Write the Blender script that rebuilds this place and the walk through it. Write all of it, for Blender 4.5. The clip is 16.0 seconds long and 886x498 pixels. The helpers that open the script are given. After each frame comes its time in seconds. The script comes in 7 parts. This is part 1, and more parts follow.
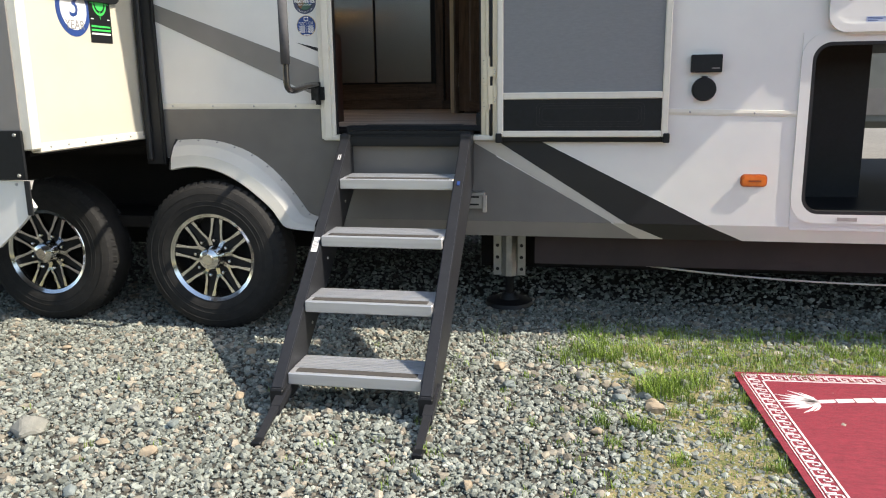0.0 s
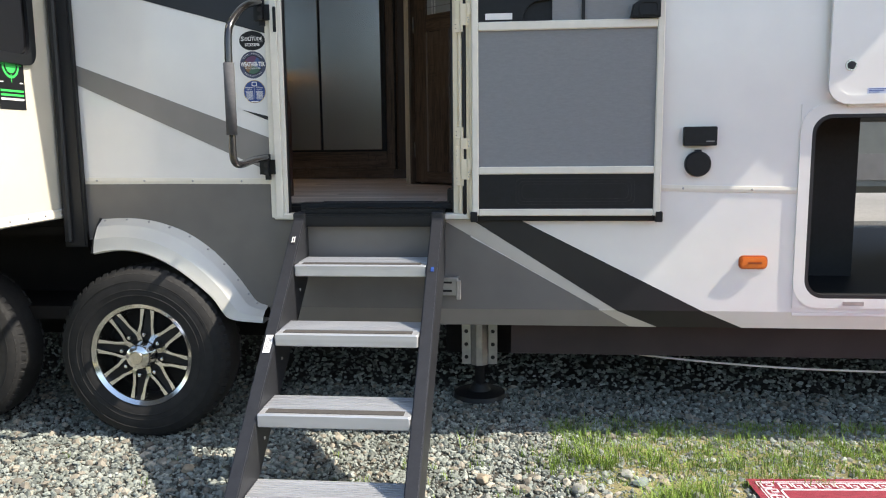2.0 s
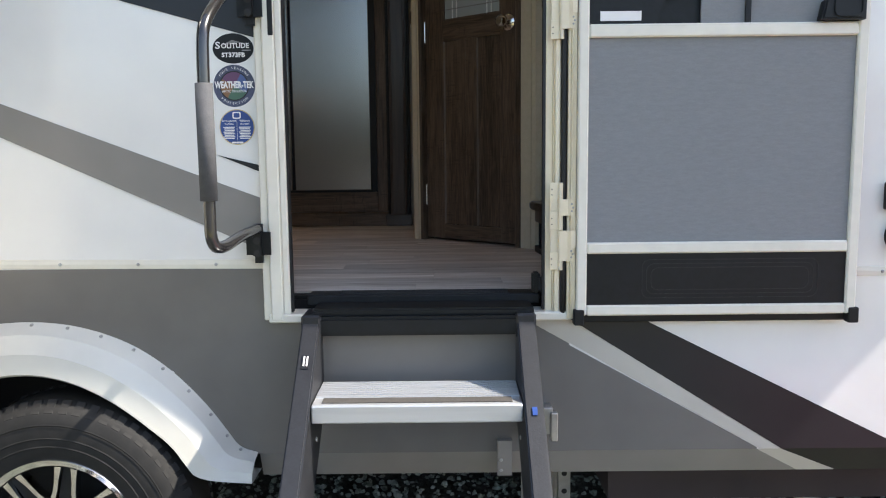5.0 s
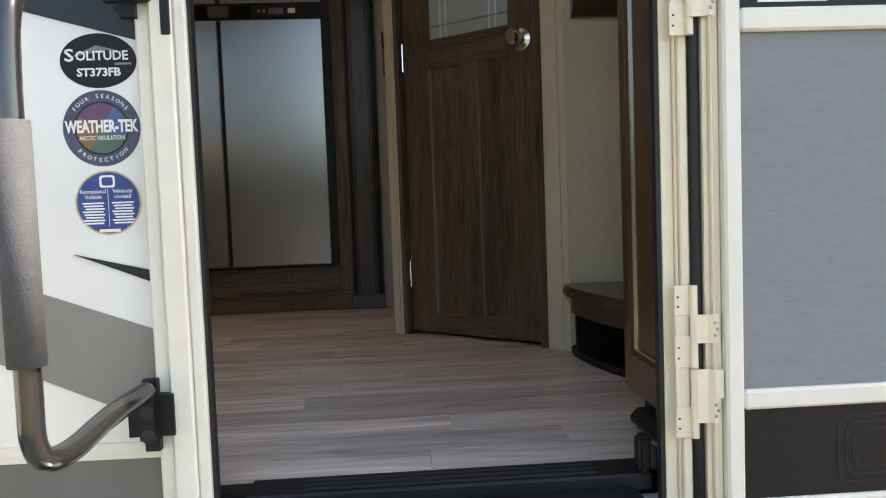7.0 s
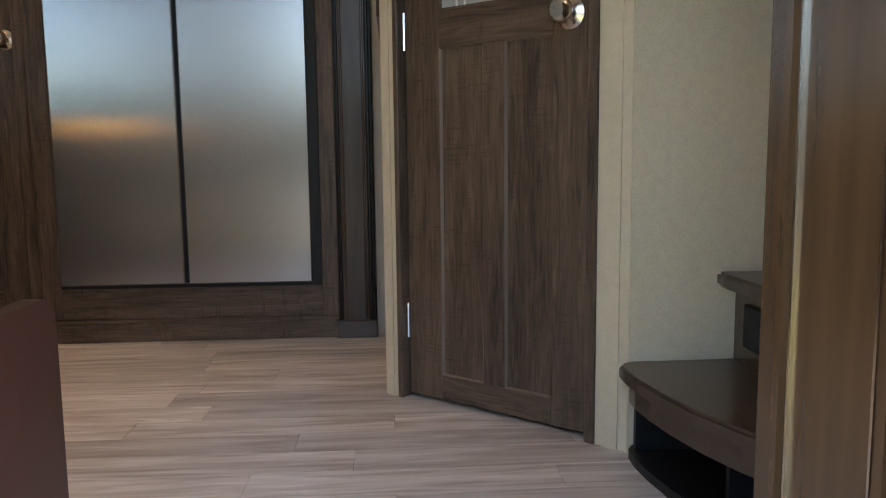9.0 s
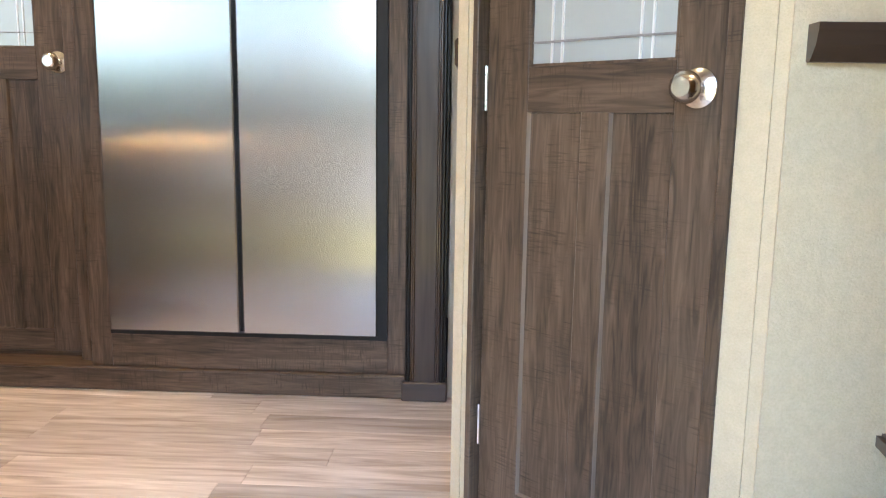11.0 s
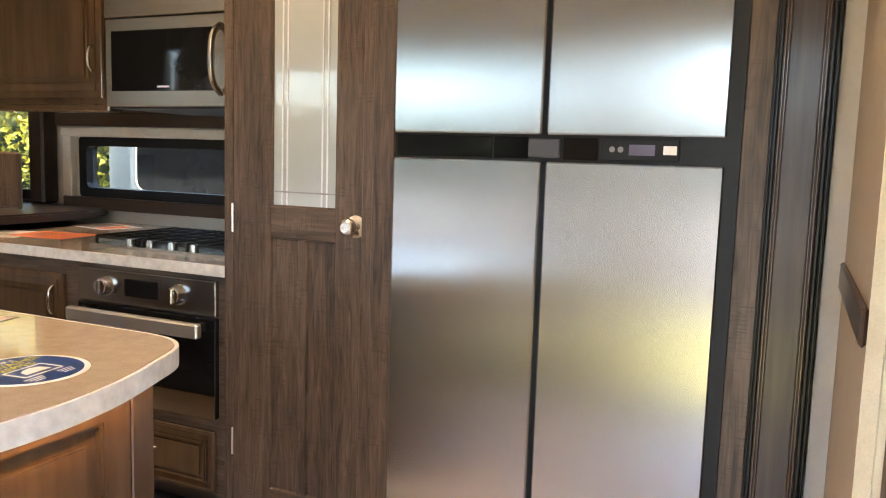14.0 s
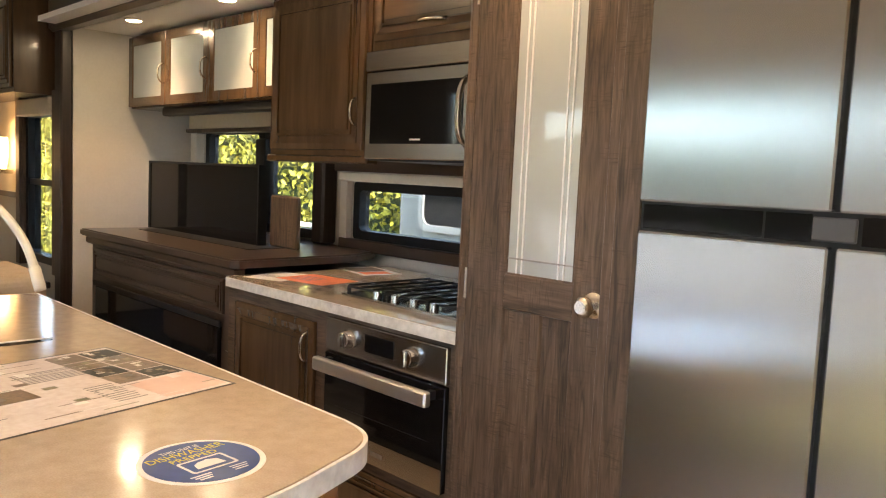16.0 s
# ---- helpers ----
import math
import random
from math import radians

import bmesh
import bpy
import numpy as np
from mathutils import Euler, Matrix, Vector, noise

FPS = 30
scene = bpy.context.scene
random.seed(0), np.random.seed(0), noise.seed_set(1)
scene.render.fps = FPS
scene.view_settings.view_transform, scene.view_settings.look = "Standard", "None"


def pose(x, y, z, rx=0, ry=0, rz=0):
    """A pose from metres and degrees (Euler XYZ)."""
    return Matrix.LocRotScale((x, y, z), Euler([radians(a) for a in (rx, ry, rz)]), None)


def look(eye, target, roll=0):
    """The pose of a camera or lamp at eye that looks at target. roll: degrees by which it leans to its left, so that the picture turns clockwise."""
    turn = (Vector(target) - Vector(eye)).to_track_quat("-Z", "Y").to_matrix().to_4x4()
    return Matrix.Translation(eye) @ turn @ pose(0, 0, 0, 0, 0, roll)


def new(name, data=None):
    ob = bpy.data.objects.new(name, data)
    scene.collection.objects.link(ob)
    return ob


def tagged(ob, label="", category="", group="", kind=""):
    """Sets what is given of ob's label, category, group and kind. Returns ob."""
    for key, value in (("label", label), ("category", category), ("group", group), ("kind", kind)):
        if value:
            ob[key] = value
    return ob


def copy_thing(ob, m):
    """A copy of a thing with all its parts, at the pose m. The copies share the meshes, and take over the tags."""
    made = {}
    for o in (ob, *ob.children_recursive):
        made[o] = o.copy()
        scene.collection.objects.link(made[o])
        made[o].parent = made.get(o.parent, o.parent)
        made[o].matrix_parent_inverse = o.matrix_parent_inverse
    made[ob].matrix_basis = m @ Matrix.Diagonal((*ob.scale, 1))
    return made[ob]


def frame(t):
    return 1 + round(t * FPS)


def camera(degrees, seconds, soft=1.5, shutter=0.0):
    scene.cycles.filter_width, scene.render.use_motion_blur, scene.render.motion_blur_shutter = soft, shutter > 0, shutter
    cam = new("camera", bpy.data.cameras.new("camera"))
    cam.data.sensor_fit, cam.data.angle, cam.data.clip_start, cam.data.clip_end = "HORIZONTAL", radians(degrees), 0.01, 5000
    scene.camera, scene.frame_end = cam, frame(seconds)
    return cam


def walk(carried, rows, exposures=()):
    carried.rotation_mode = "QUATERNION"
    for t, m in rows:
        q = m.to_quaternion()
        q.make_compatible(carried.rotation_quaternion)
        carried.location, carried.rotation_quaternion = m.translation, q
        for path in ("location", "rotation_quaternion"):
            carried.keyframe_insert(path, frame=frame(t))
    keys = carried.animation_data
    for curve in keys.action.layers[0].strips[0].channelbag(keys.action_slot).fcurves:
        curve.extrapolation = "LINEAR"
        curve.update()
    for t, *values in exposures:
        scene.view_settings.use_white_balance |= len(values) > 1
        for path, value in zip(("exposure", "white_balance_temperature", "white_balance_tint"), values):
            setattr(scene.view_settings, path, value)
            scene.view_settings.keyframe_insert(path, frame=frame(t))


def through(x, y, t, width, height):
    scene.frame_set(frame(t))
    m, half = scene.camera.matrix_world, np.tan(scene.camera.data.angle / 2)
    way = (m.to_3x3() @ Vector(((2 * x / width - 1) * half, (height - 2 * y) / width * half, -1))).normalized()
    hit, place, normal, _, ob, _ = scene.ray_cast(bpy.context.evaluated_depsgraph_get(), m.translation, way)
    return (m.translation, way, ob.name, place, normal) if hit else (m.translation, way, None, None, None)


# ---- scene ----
cam = camera(58.9, 16.0, soft=1.1)
PATH = [
    (0, (0.967, -3.616, 1.213), (0.601, -1.695, 0.791), -0.8),
    (0.5, (0.911, -3.589, 1.231), (0.601, -1.653, 0.836), -0.8),
    (1, (0.858, -3.529, 1.235), (0.601, -1.58, 0.864), -0.7),
    (1.5, (0.809, -3.373, 1.252), (0.594, -1.414, 0.916), -1.0),
    (2, (0.731, -3.215, 1.264), (0.54, -1.244, 0.987), -0.6),
    (2.5, (0.594, -3.092, 1.284), (0.407, -1.116, 1.036), -1.6),
    (3, (0.428, -2.909, 1.308), (0.336, -0.925, 1.069), -2.3),
    (3.5, (0.36, -2.718, 1.299), (0.304, -0.734, 1.058), -1.3),
    (3.7, (0.36, -2.623, 1.331), (0.289, -0.64, 1.079), -1.1),
    (5.8, (0.117, -1.759, 1.403), (0.143, 0.229, 1.191), -0.4),
    (6, (0.135, -1.647, 1.407), (0.15, 0.344, 1.213), -0.3),
    (6.5, (0.114, -1.396, 1.41), (0.147, 0.598, 1.254), -1.6),
    (7, (0.054, -1.18, 1.455), (0.184, 0.812, 1.327), -2.1),
    (7.5, (0.015, -1.048, 1.46), (0.194, 0.938, 1.301), -0.8),
    (8, (0.063, -0.849, 1.489), (0.205, 1.137, 1.302), -0.7),
    (8.2, (0.1, -0.753, 1.522), (0.216, 1.234, 1.324), -1.1),
    (10.3, (0.056, -0.317, 1.748), (0.19, 1.655, 1.446), 0.2),
    (10.5, (0.077, -0.27, 1.77), (0.145, 1.705, 1.464), 0.8),
    (11, (0.108, -0.169, 1.859), (0.016, 1.802, 1.536), 0.9),
    (11.5, (0.07, -0.13, 1.921), (-0.162, 1.823, 1.56), 1.4),
    (12, (0.021, -0.046, 1.963), (-0.278, 1.904, 1.63), 1.8),
    (12.5, (-0.018, 0.027, 2.074), (-0.312, 1.983, 1.78), 1.2),
    (13, (-0.028, 0.05, 2.149), (-0.386, 2.0, 1.889), 0.7),
    (13.5, (-0.034, 0.17, 2.174), (-0.646, 2.061, 1.95), 1.3),
    (14, (-0.049, 0.289, 2.222), (-0.859, 2.103, 1.993), 1.8),
    (14.5, (-0.074, 0.368, 2.281), (-0.962, 2.138, 1.996), 1.4),
    (15, (-0.124, 0.461, 2.325), (-1.092, 2.193, 2.069), 0.8),
    (15.5, (-0.12, 0.571, 2.335), (-1.329, 2.152, 2.133), 1.5),
    (16, (-0.092, 0.616, 2.322), (-1.509, 2.015, 2.138), 2.6),
]
walk(cam, [(t, look(eye, target, roll)) for t, eye, target, roll in PATH], exposures=[
    (0.0, 0.85, 7050, 10), (1.5, 0.98, 6950, 10), (2.5, 1.18, 6700, 10), (3.5, 1.33, 6600, 10), (6.0, 1.52, 6950, 10), (7.0, 1.75, 7200, 11),
    (8.2, 2.15, 7150, 12), (10.3, 4.2, 6450, 12), (11.0, 4.45, 6450, 12), (11.5, 4.4, 6450, 12), (12.5, 4.6, 6450, 12), (14.0, 4.55, 6650, 13), (16.0, 4.5, 6700, 13)])

# ---- light ----
SUN_FROM = Vector((0.9, -0.125, 1.0)).normalized()
sun = new("sun", bpy.data.lights.new("sun", "SUN"))
sun.matrix_world = look(SUN_FROM * 30, (0, 0, 0))
sun.data.energy, sun.data.angle, sun.data.color = 4.0, radians(0.53), (1.0, 0.95, 0.87)
world = bpy.data.worlds.new("sky")
scene.world = world
world.use_nodes = True
sky = world.node_tree.nodes.new("ShaderNodeTexSky")
sky.sky_type, sky.sun_disc = "NISHITA", False
sky.sun_elevation = math.asin(SUN_FROM.z)
sky.sun_rotation = math.atan2(SUN_FROM.x, SUN_FROM.y)
world.node_tree.nodes["Background"].inputs["Strength"].default_value = 0.15
world.node_tree.links.new(sky.outputs[0], world.node_tree.nodes["Background"].inputs["Color"])


# ---- materials ----
def mat(name, c1, c2=None, rough=0.5, metal=0.0, scale=20.0, stretch=(1, 1, 1), bump=0.0, fine=None, spec=0.5, coat=0.0,
        emit=None, random_by=None, spread=0.0, rough2=None, saw=None):
    """A surface of two colours mixed by coarse and fine noise, in object metres."""
    m = bpy.data.materials.new(name)
    m.use_nodes = True
    nt = m.node_tree
    n, l = nt.nodes, nt.links
    b = n["Principled BSDF"]
    b.inputs["Roughness"].default_value, b.inputs["Metallic"].default_value = rough, metal
    b.inputs["Specular IOR Level"].default_value, b.inputs["Coat Weight"].default_value = spec, coat
    b.inputs["Coat Roughness"].default_value = 0.08
    c2 = c2 or tuple(v * 0.85 for v in c1)
    geo = n.new("ShaderNodeTexCoord")
    mp = n.new("ShaderNodeMapping")
    mp.inputs["Scale"].default_value = stretch
    l.new(geo.outputs["Object"], mp.inputs["Vector"])
    if random_by == "object":
        shift = n.new("ShaderNodeVectorMath")
        shift.operation = "SCALE"
        shift.inputs[0].default_value = (37.0, 53.0, 71.0)
        l.new(n.new("ShaderNodeObjectInfo").outputs["Random"], shift.inputs["Scale"])
        l.new(shift.outputs["Vector"], mp.inputs["Location"])
    a, f = n.new("ShaderNodeTexNoise"), n.new("ShaderNodeTexNoise")
    a.inputs["Scale"].default_value, a.inputs["Detail"].default_value = scale * 0.18, 3
    f.inputs["Scale"].default_value, f.inputs["Detail"].default_value = fine or scale, 6
    for t in (a, f):
        l.new(mp.outputs[0], t.inputs["Vector"])
    mixv = n.new("ShaderNodeMath")
    mixv.operation = "MULTIPLY_ADD"
    mixv.inputs[1].default_value = 0.55
    l.new(f.outputs["Fac"], mixv.inputs[0])
    half = n.new("ShaderNodeMath")
    half.operation = "MULTIPLY"
    half.inputs[1].default_value = 0.45
    l.new(a.outputs["Fac"], half.inputs[0])
    l.new(half.outputs[0], mixv.inputs[2])
    ramp = n.new("ShaderNodeMapRange")
    ramp.inputs["From Min"].default_value, ramp.inputs["From Max"].default_value = 0.36, 0.64
    l.new(mixv.outputs[0], ramp.inputs["Value"])
    mix = n.new("ShaderNodeMix")
    mix.data_type = "RGBA"
    mix.inputs["A"].default_value, mix.inputs["B"].default_value = (*c1, 1), (*c2, 1)
    l.new(ramp.outputs[0], mix.inputs["Factor"])
    colour = mix.outputs["Result"]
    if saw:
        # short saw marks across the grain, in patches
        m3, n3, n4 = n.new("ShaderNodeMapping"), n.new("ShaderNodeTexNoise"), n.new("ShaderNodeTexNoise")
        m3.inputs["Scale"].default_value = saw
        l.new(geo.outputs["Object"], m3.inputs["Vector"])
        l.new(m3.outputs[0], n3.inputs["Vector"])
        l.new(geo.outputs["Object"], n4.inputs["Vector"])
        n3.inputs["Scale"].default_value, n3.inputs["Detail"].default_value, n4.inputs["Scale"].default_value = 1.0, 2, 9.0
        r3, r4 = n.new("ShaderNodeMapRange"), n.new("ShaderNodeMapRange")
        r3.inputs["From Min"].default_value, r3.inputs["From Max"].default_value = 0.50, 0.74
        r4.inputs["From Min"].default_value, r4.inputs["From Max"].default_value = 0.46, 0.62
        l.new(n3.outputs["Fac"], r3.inputs["Value"])
        l.new(n4.outputs["Fac"], r4.inputs["Value"])
        mu = n.new("ShaderNodeMath")
        mu.operation = "MULTIPLY"
        l.new(r3.outputs[0], mu.inputs[0])
        l.new(r4.outputs[0], mu.inputs[1])
        mx = n.new("ShaderNodeMix")
        mx.data_type = "RGBA"
        mx.inputs["B"].default_value = (*(v * 0.70 + w * 0.13 for v, w in zip(c2, c1)), 1)
        l.new(mu.outputs[0], mx.inputs["Factor"])
        l.new(colour, mx.inputs["A"])
        colour = mx.outputs["Result"]
    if random_by:
        if random_by == "object":
            r = n.new("ShaderNodeObjectInfo").outputs["Random"]
        else:
            r = n.new("ShaderNodeNewGeometry").outputs["Random Per Island"]
        hsv = n.new("ShaderNodeHueSaturation")
        mr = n.new("ShaderNodeMapRange")
        mr.inputs["To Min"].default_value, mr.inputs["To Max"].default_value = 1 - spread, 1 + spread
        l.new(r, mr.inputs["Value"])
        l.new(mr.outputs[0], hsv.inputs["Value"])
        l.new(colour, hsv.inputs["Color"])
        colour = hsv.outputs["Color"]
    l.new(colour, b.inputs["Base Color"])
    if rough2 is not None:
        rr = n.new("ShaderNodeMapRange")
        rr.inputs["To Min"].default_value, rr.inputs["To Max"].default_value = rough, rough2
        l.new(a.outputs["Fac"], rr.inputs["Value"])
        l.new(rr.outputs[0], b.inputs["Roughness"])
    if bump:
        bp = n.new("ShaderNodeBump")
        bp.inputs["Strength"].default_value, bp.inputs["Distance"].default_value = 1.0, bump
        l.new(f.outputs["Fac"], bp.inputs["Height"])
        l.new(bp.outputs[0], b.inputs["Normal"])
    if emit:
        b.inputs["Emission Color"].default_value, b.inputs["Emission Strength"].default_value = (*emit[0], 1), emit[1]
    return m


def glass_mat(name, tint=(0.9, 0.92, 0.92), rough=0.02, through=1.0):
    m = bpy.data.materials.new(name)
    m.use_nodes = True
    b = m.node_tree.nodes["Principled BSDF"]
    b.inputs["Base Color"].default_value = (*tint, 1)
    b.inputs["Roughness"].default_value, b.inputs["Transmission Weight"].default_value, b.inputs["IOR"].default_value = rough, through, 1.45
    return m


M = {}
M["gel"] = mat("white_gelcoat", (0.795, 0.772, 0.738), (0.735, 0.717, 0.69), rough=0.16, scale=6, coat=0.6, rough2=0.24)
M["cream"] = mat("cream_gelcoat", (0.62, 0.58, 0.48), (0.58, 0.545, 0.45), rough=0.2, scale=6, coat=0.5)
M["grey"] = mat("grey_paint", (0.155, 0.145, 0.135), (0.13, 0.122, 0.115), rough=0.38, scale=8, coat=0.08)
M["taupe"] = mat("taupe_decal", (0.235, 0.215, 0.20), (0.205, 0.19, 0.175), rough=0.38, scale=8, coat=0.08)
M["navy"] = mat("charcoal_decal", (0.018, 0.019, 0.022), (0.014, 0.015, 0.018), spec=0.35, rough=0.38, scale=8, coat=0.08)
M["pale"] = mat("pale_grey_decal", (0.52, 0.49, 0.43), (0.47, 0.44, 0.385), rough=0.3, scale=8)
M["alu"] = mat("white_aluminium", (0.76, 0.715, 0.62), (0.70, 0.66, 0.57), rough=0.32, scale=30, rough2=0.42)
M["almond"] = mat("almond_aluminium", (0.80, 0.70, 0.52), (0.74, 0.64, 0.47), rough=0.34, scale=30)
M["tread"] = mat("brushed_aluminium", (0.60, 0.605, 0.62), (0.50, 0.505, 0.52), rough=0.36, metal=0.55, scale=60, stretch=(0.05, 1, 1), bump=0.0004)
M["black"] = mat("black_plastic", (0.010, 0.011, 0.013), (0.007, 0.0075, 0.008), spec=0.3, rough=0.48, scale=60, bump=0.0003)
M["rubber"] = mat("black_rubber", (0.011, 0.011, 0.012), (0.008, 0.008, 0.009), rough=0.6, scale=50, bump=0.0005)
M["tyre"] = mat("tyre_rubber", (0.015, 0.0147, 0.0145), (0.026, 0.025, 0.024), spec=0.3, rough=0.75, scale=25, bump=0.0006)
M["powder"] = mat("dark_powder_coat", (0.022, 0.023, 0.027), (0.016, 0.0165, 0.019), spec=0.4, rough=0.45, scale=180, bump=0.0003)
M["under"] = mat("dark_underbody", (0.010, 0.009, 0.010), (0.016, 0.014, 0.013), spec=0.2, rough=0.7, scale=10, bump=0.002)
M["chassis"] = mat("brown_black_underbelly", (0.050, 0.037, 0.038), (0.034, 0.026, 0.027), spec=0.3, rough=0.6, scale=6, bump=0.001)
M["chrome"] = mat("polished_metal", (0.78, 0.77, 0.75), (0.70, 0.69, 0.67), rough=0.14, metal=1.0, scale=20)
M["satin"] = mat("satin_nickel", (0.74, 0.70, 0.63), (0.66, 0.62, 0.56), rough=0.2, metal=1.0, scale=40)
M["steel"] = mat("brushed_stainless", (0.51, 0.52, 0.535), (0.495, 0.505, 0.52), rough=0.25, metal=1.0, scale=160, stretch=(1, 1, 0.012))
nt_ = M["steel"].node_tree
nt_.nodes["Principled BSDF"].inputs["Anisotropic"].default_value = 0.9
tan_ = nt_.nodes.new("ShaderNodeTangent")
tan_.direction_type, tan_.axis = "RADIAL", "Z"
nt_.links.new(tan_.outputs[0], nt_.nodes["Principled BSDF"].inputs["Tangent"])
M["steelh"] = mat("satin_stainless", (0.47, 0.44, 0.395), (0.41, 0.385, 0.345), rough=0.24, metal=1.0, scale=120, stretch=(0.03, 1, 1))
M["galv"] = mat("galvanised_steel", (0.48, 0.47, 0.45), (0.36, 0.35, 0.34), rough=0.45, metal=0.8, scale=30)
M["shade"] = mat("grey_screen_mesh", (0.225, 0.230, 0.238), (0.195, 0.20, 0.208), rough=0.85, scale=900, stretch=(0.25, 1, 1), bump=0.0004)
M["amber"] = mat("amber_lens", (0.75, 0.16, 0.02), (0.62, 0.11, 0.015), rough=0.15, scale=60, coat=0.8)
M["wood"] = mat("walnut_laminate", (0.152, 0.102, 0.068), (0.042, 0.028, 0.019), spec=0.36, rough=0.42, scale=75, stretch=(1, 1, 0.085), bump=0.0004, rough2=0.5, saw=(14, 14, 190))
M["woodx"] = mat("walnut_laminate_across", (0.152, 0.102, 0.068), (0.042, 0.028, 0.019), spec=0.36, rough=0.42, scale=75, stretch=(0.085, 1, 1), bump=0.0004, rough2=0.5, saw=(190, 14, 14))
for key in ("wood", "woodx"):
    for node in M[key].node_tree.nodes:
        if node.bl_idname == "ShaderNodeTexNoise":
            node.inputs["Distortion"].default_value = 1.3
# glossy bead, its colour lightened above the walnut to paint in the edge highlight
M["woodglint"] = mat("walnut_bead_glint", (0.27, 0.21, 0.165), (0.20, 0.155, 0.12), rough=0.13, scale=75, stretch=(1, 1, 0.055), coat=1.0, spec=1.0)
M["maple"] = mat("stained_maple", (0.100, 0.058, 0.029), (0.058, 0.033, 0.017), rough=0.27, scale=30, stretch=(1, 1, 0.1), coat=0.35)
M["maplex"] = mat("stained_maple_across", (0.100, 0.058, 0.029), (0.058, 0.033, 0.017), rough=0.27, scale=30, stretch=(0.1, 1, 1), coat=0.35)
M["darkwood"] = mat("espresso_wood", (0.066, 0.042, 0.029), (0.040, 0.025, 0.018), rough=0.3, scale=40, stretch=(0.08, 1, 1), coat=0.3)
M["darkwoodz"] = mat("espresso_wood_upright", (0.050, 0.033, 0.025), (0.022, 0.014, 0.011), rough=0.36, scale=60, stretch=(1, 1, 0.05), coat=0.12, spec=0.35)
M["wallpaper"] = mat("embossed_wallboard", (0.63, 0.53, 0.37), (0.55, 0.46, 0.315), rough=0.6, scale=260, bump=0.0011)
M["plainwall"] = mat("plain_wallboard", (0.57, 0.525, 0.45), (0.53, 0.49, 0.415), rough=0.6, scale=60, bump=0.0004)
M["plank"] = mat("grey_oak_plank", (0.74, 0.685, 0.63), (0.37, 0.305, 0.25), rough=0.34, scale=70, fine=34, stretch=(0.10, 1, 1), bump=0.0003, random_by="object", spread=0.24, rough2=0.42)
for node in M["plank"].node_tree.nodes:
    if node.bl_idname == "ShaderNodeTexNoise":
        node.inputs["Distortion"].default_value = 1.2
M["counter"] = mat("speckled_counter", (0.56, 0.455, 0.35), (0.44, 0.35, 0.265), rough=0.16, scale=160, fine=330, coat=0.5)
M["counteredge"] = mat("pale_stone_edge", (0.78, 0.75, 0.70), (0.55, 0.52, 0.48), rough=0.45, scale=45, bump=0.004)
M["gravelbase"] = mat("gravel_bed", (0.085, 0.080, 0.068), (0.04, 0.038, 0.032), rough=0.95, scale=60, bump=0.012)
M["gravel"] = mat("grey_gravel", (0.29, 0.305, 0.27), (0.14, 0.158, 0.138), rough=0.9, scale=40, bump=0.002, random_by="island", spread=0.48)
M["tangravel"] = mat("tan_gravel", (0.31, 0.28, 0.225), (0.19, 0.168, 0.132), rough=0.9, scale=40, bump=0.002, random_by="island", spread=0.5)
M["stone"] = mat("pale_stone", (0.33, 0.325, 0.285), (0.22, 0.22, 0.195), rough=0.9, scale=30, bump=0.003, random_by="object", spread=0.2)
M["grass"] = mat("grass_blades", (0.21, 0.31, 0.04), (0.10, 0.17, 0.02), rough=0.7, scale=20, random_by="island", spread=0.4)
M["frost"] = mat("frosted_glass", (0.41, 0.44, 0.44), (0.38, 0.41, 0.41), rough=0.10, scale=10, coat=1.0)
M["frost"].node_tree.nodes["Principled BSDF"].inputs["Coat Roughness"].default_value = 0.02
M["lead"] = mat("bright_lead_line", (0.75, 0.76, 0.76), (0.68, 0.69, 0.69), rough=0.3, metal=0.3, scale=40)
M["blackglass"] = mat("black_glass", (0.008, 0.008, 0.009), (0.006, 0.006, 0.007), rough=0.05, scale=10, spec=0.22)
M["lamp"] = mat("warm_led_lens", (0.9, 0.85, 0.7), (0.9, 0.85, 0.7), rough=0.4, emit=((1.0, 0.78, 0.48), 12.0))
M["ceiling"] = mat("white_ceiling", (0.78, 0.75, 0.70), (0.75, 0.72, 0.67), rough=0.7, scale=60, bump=0.0005)
M["rug"] = mat("red_woven_mat", (0.29, 0.026, 0.046), (0.15, 0.012, 0.025), rough=0.75, scale=260, stretch=(0.6, 2, 1), bump=0.002)
M["rugwhite"] = mat("white_woven_mat", (0.80, 0.72, 0.72), (0.66, 0.56, 0.57), rough=0.75, scale=120, bump=0.001)
M["glass"] = glass_mat("tinted_glass", (0.36, 0.38, 0.36), 0.0)
M["clearglass"] = glass_mat("light_tinted_glass", (0.33, 0.345, 0.35), 0.0)
M["fender"] = mat("cream_fender_plastic", (0.66, 0.635, 0.575), (0.58, 0.56, 0.51), rough=0.28, scale=7, coat=0.3, rough2=0.36)
M["gunmetal"] = mat("glossy_dark_paint", (0.020, 0.0195, 0.021), (0.015, 0.0145, 0.016), rough=0.22, scale=40, coat=0.7)
M["paper"] = mat("white_paper", (0.80, 0.78, 0.76), (0.74, 0.72, 0.70), rough=0.5, scale=30)
M["orange"] = mat("orange_paper", (0.85, 0.22, 0.07), (0.78, 0.18, 0.05), rough=0.5, scale=30)
M["blue"] = mat("blue_print", (0.025, 0.07, 0.27), (0.02, 0.05, 0.19), rough=0.3, scale=40)
M["green"] = mat("green_print", (0.05, 0.62, 0.12), (0.04, 0.55, 0.10), rough=0.35, scale=40)
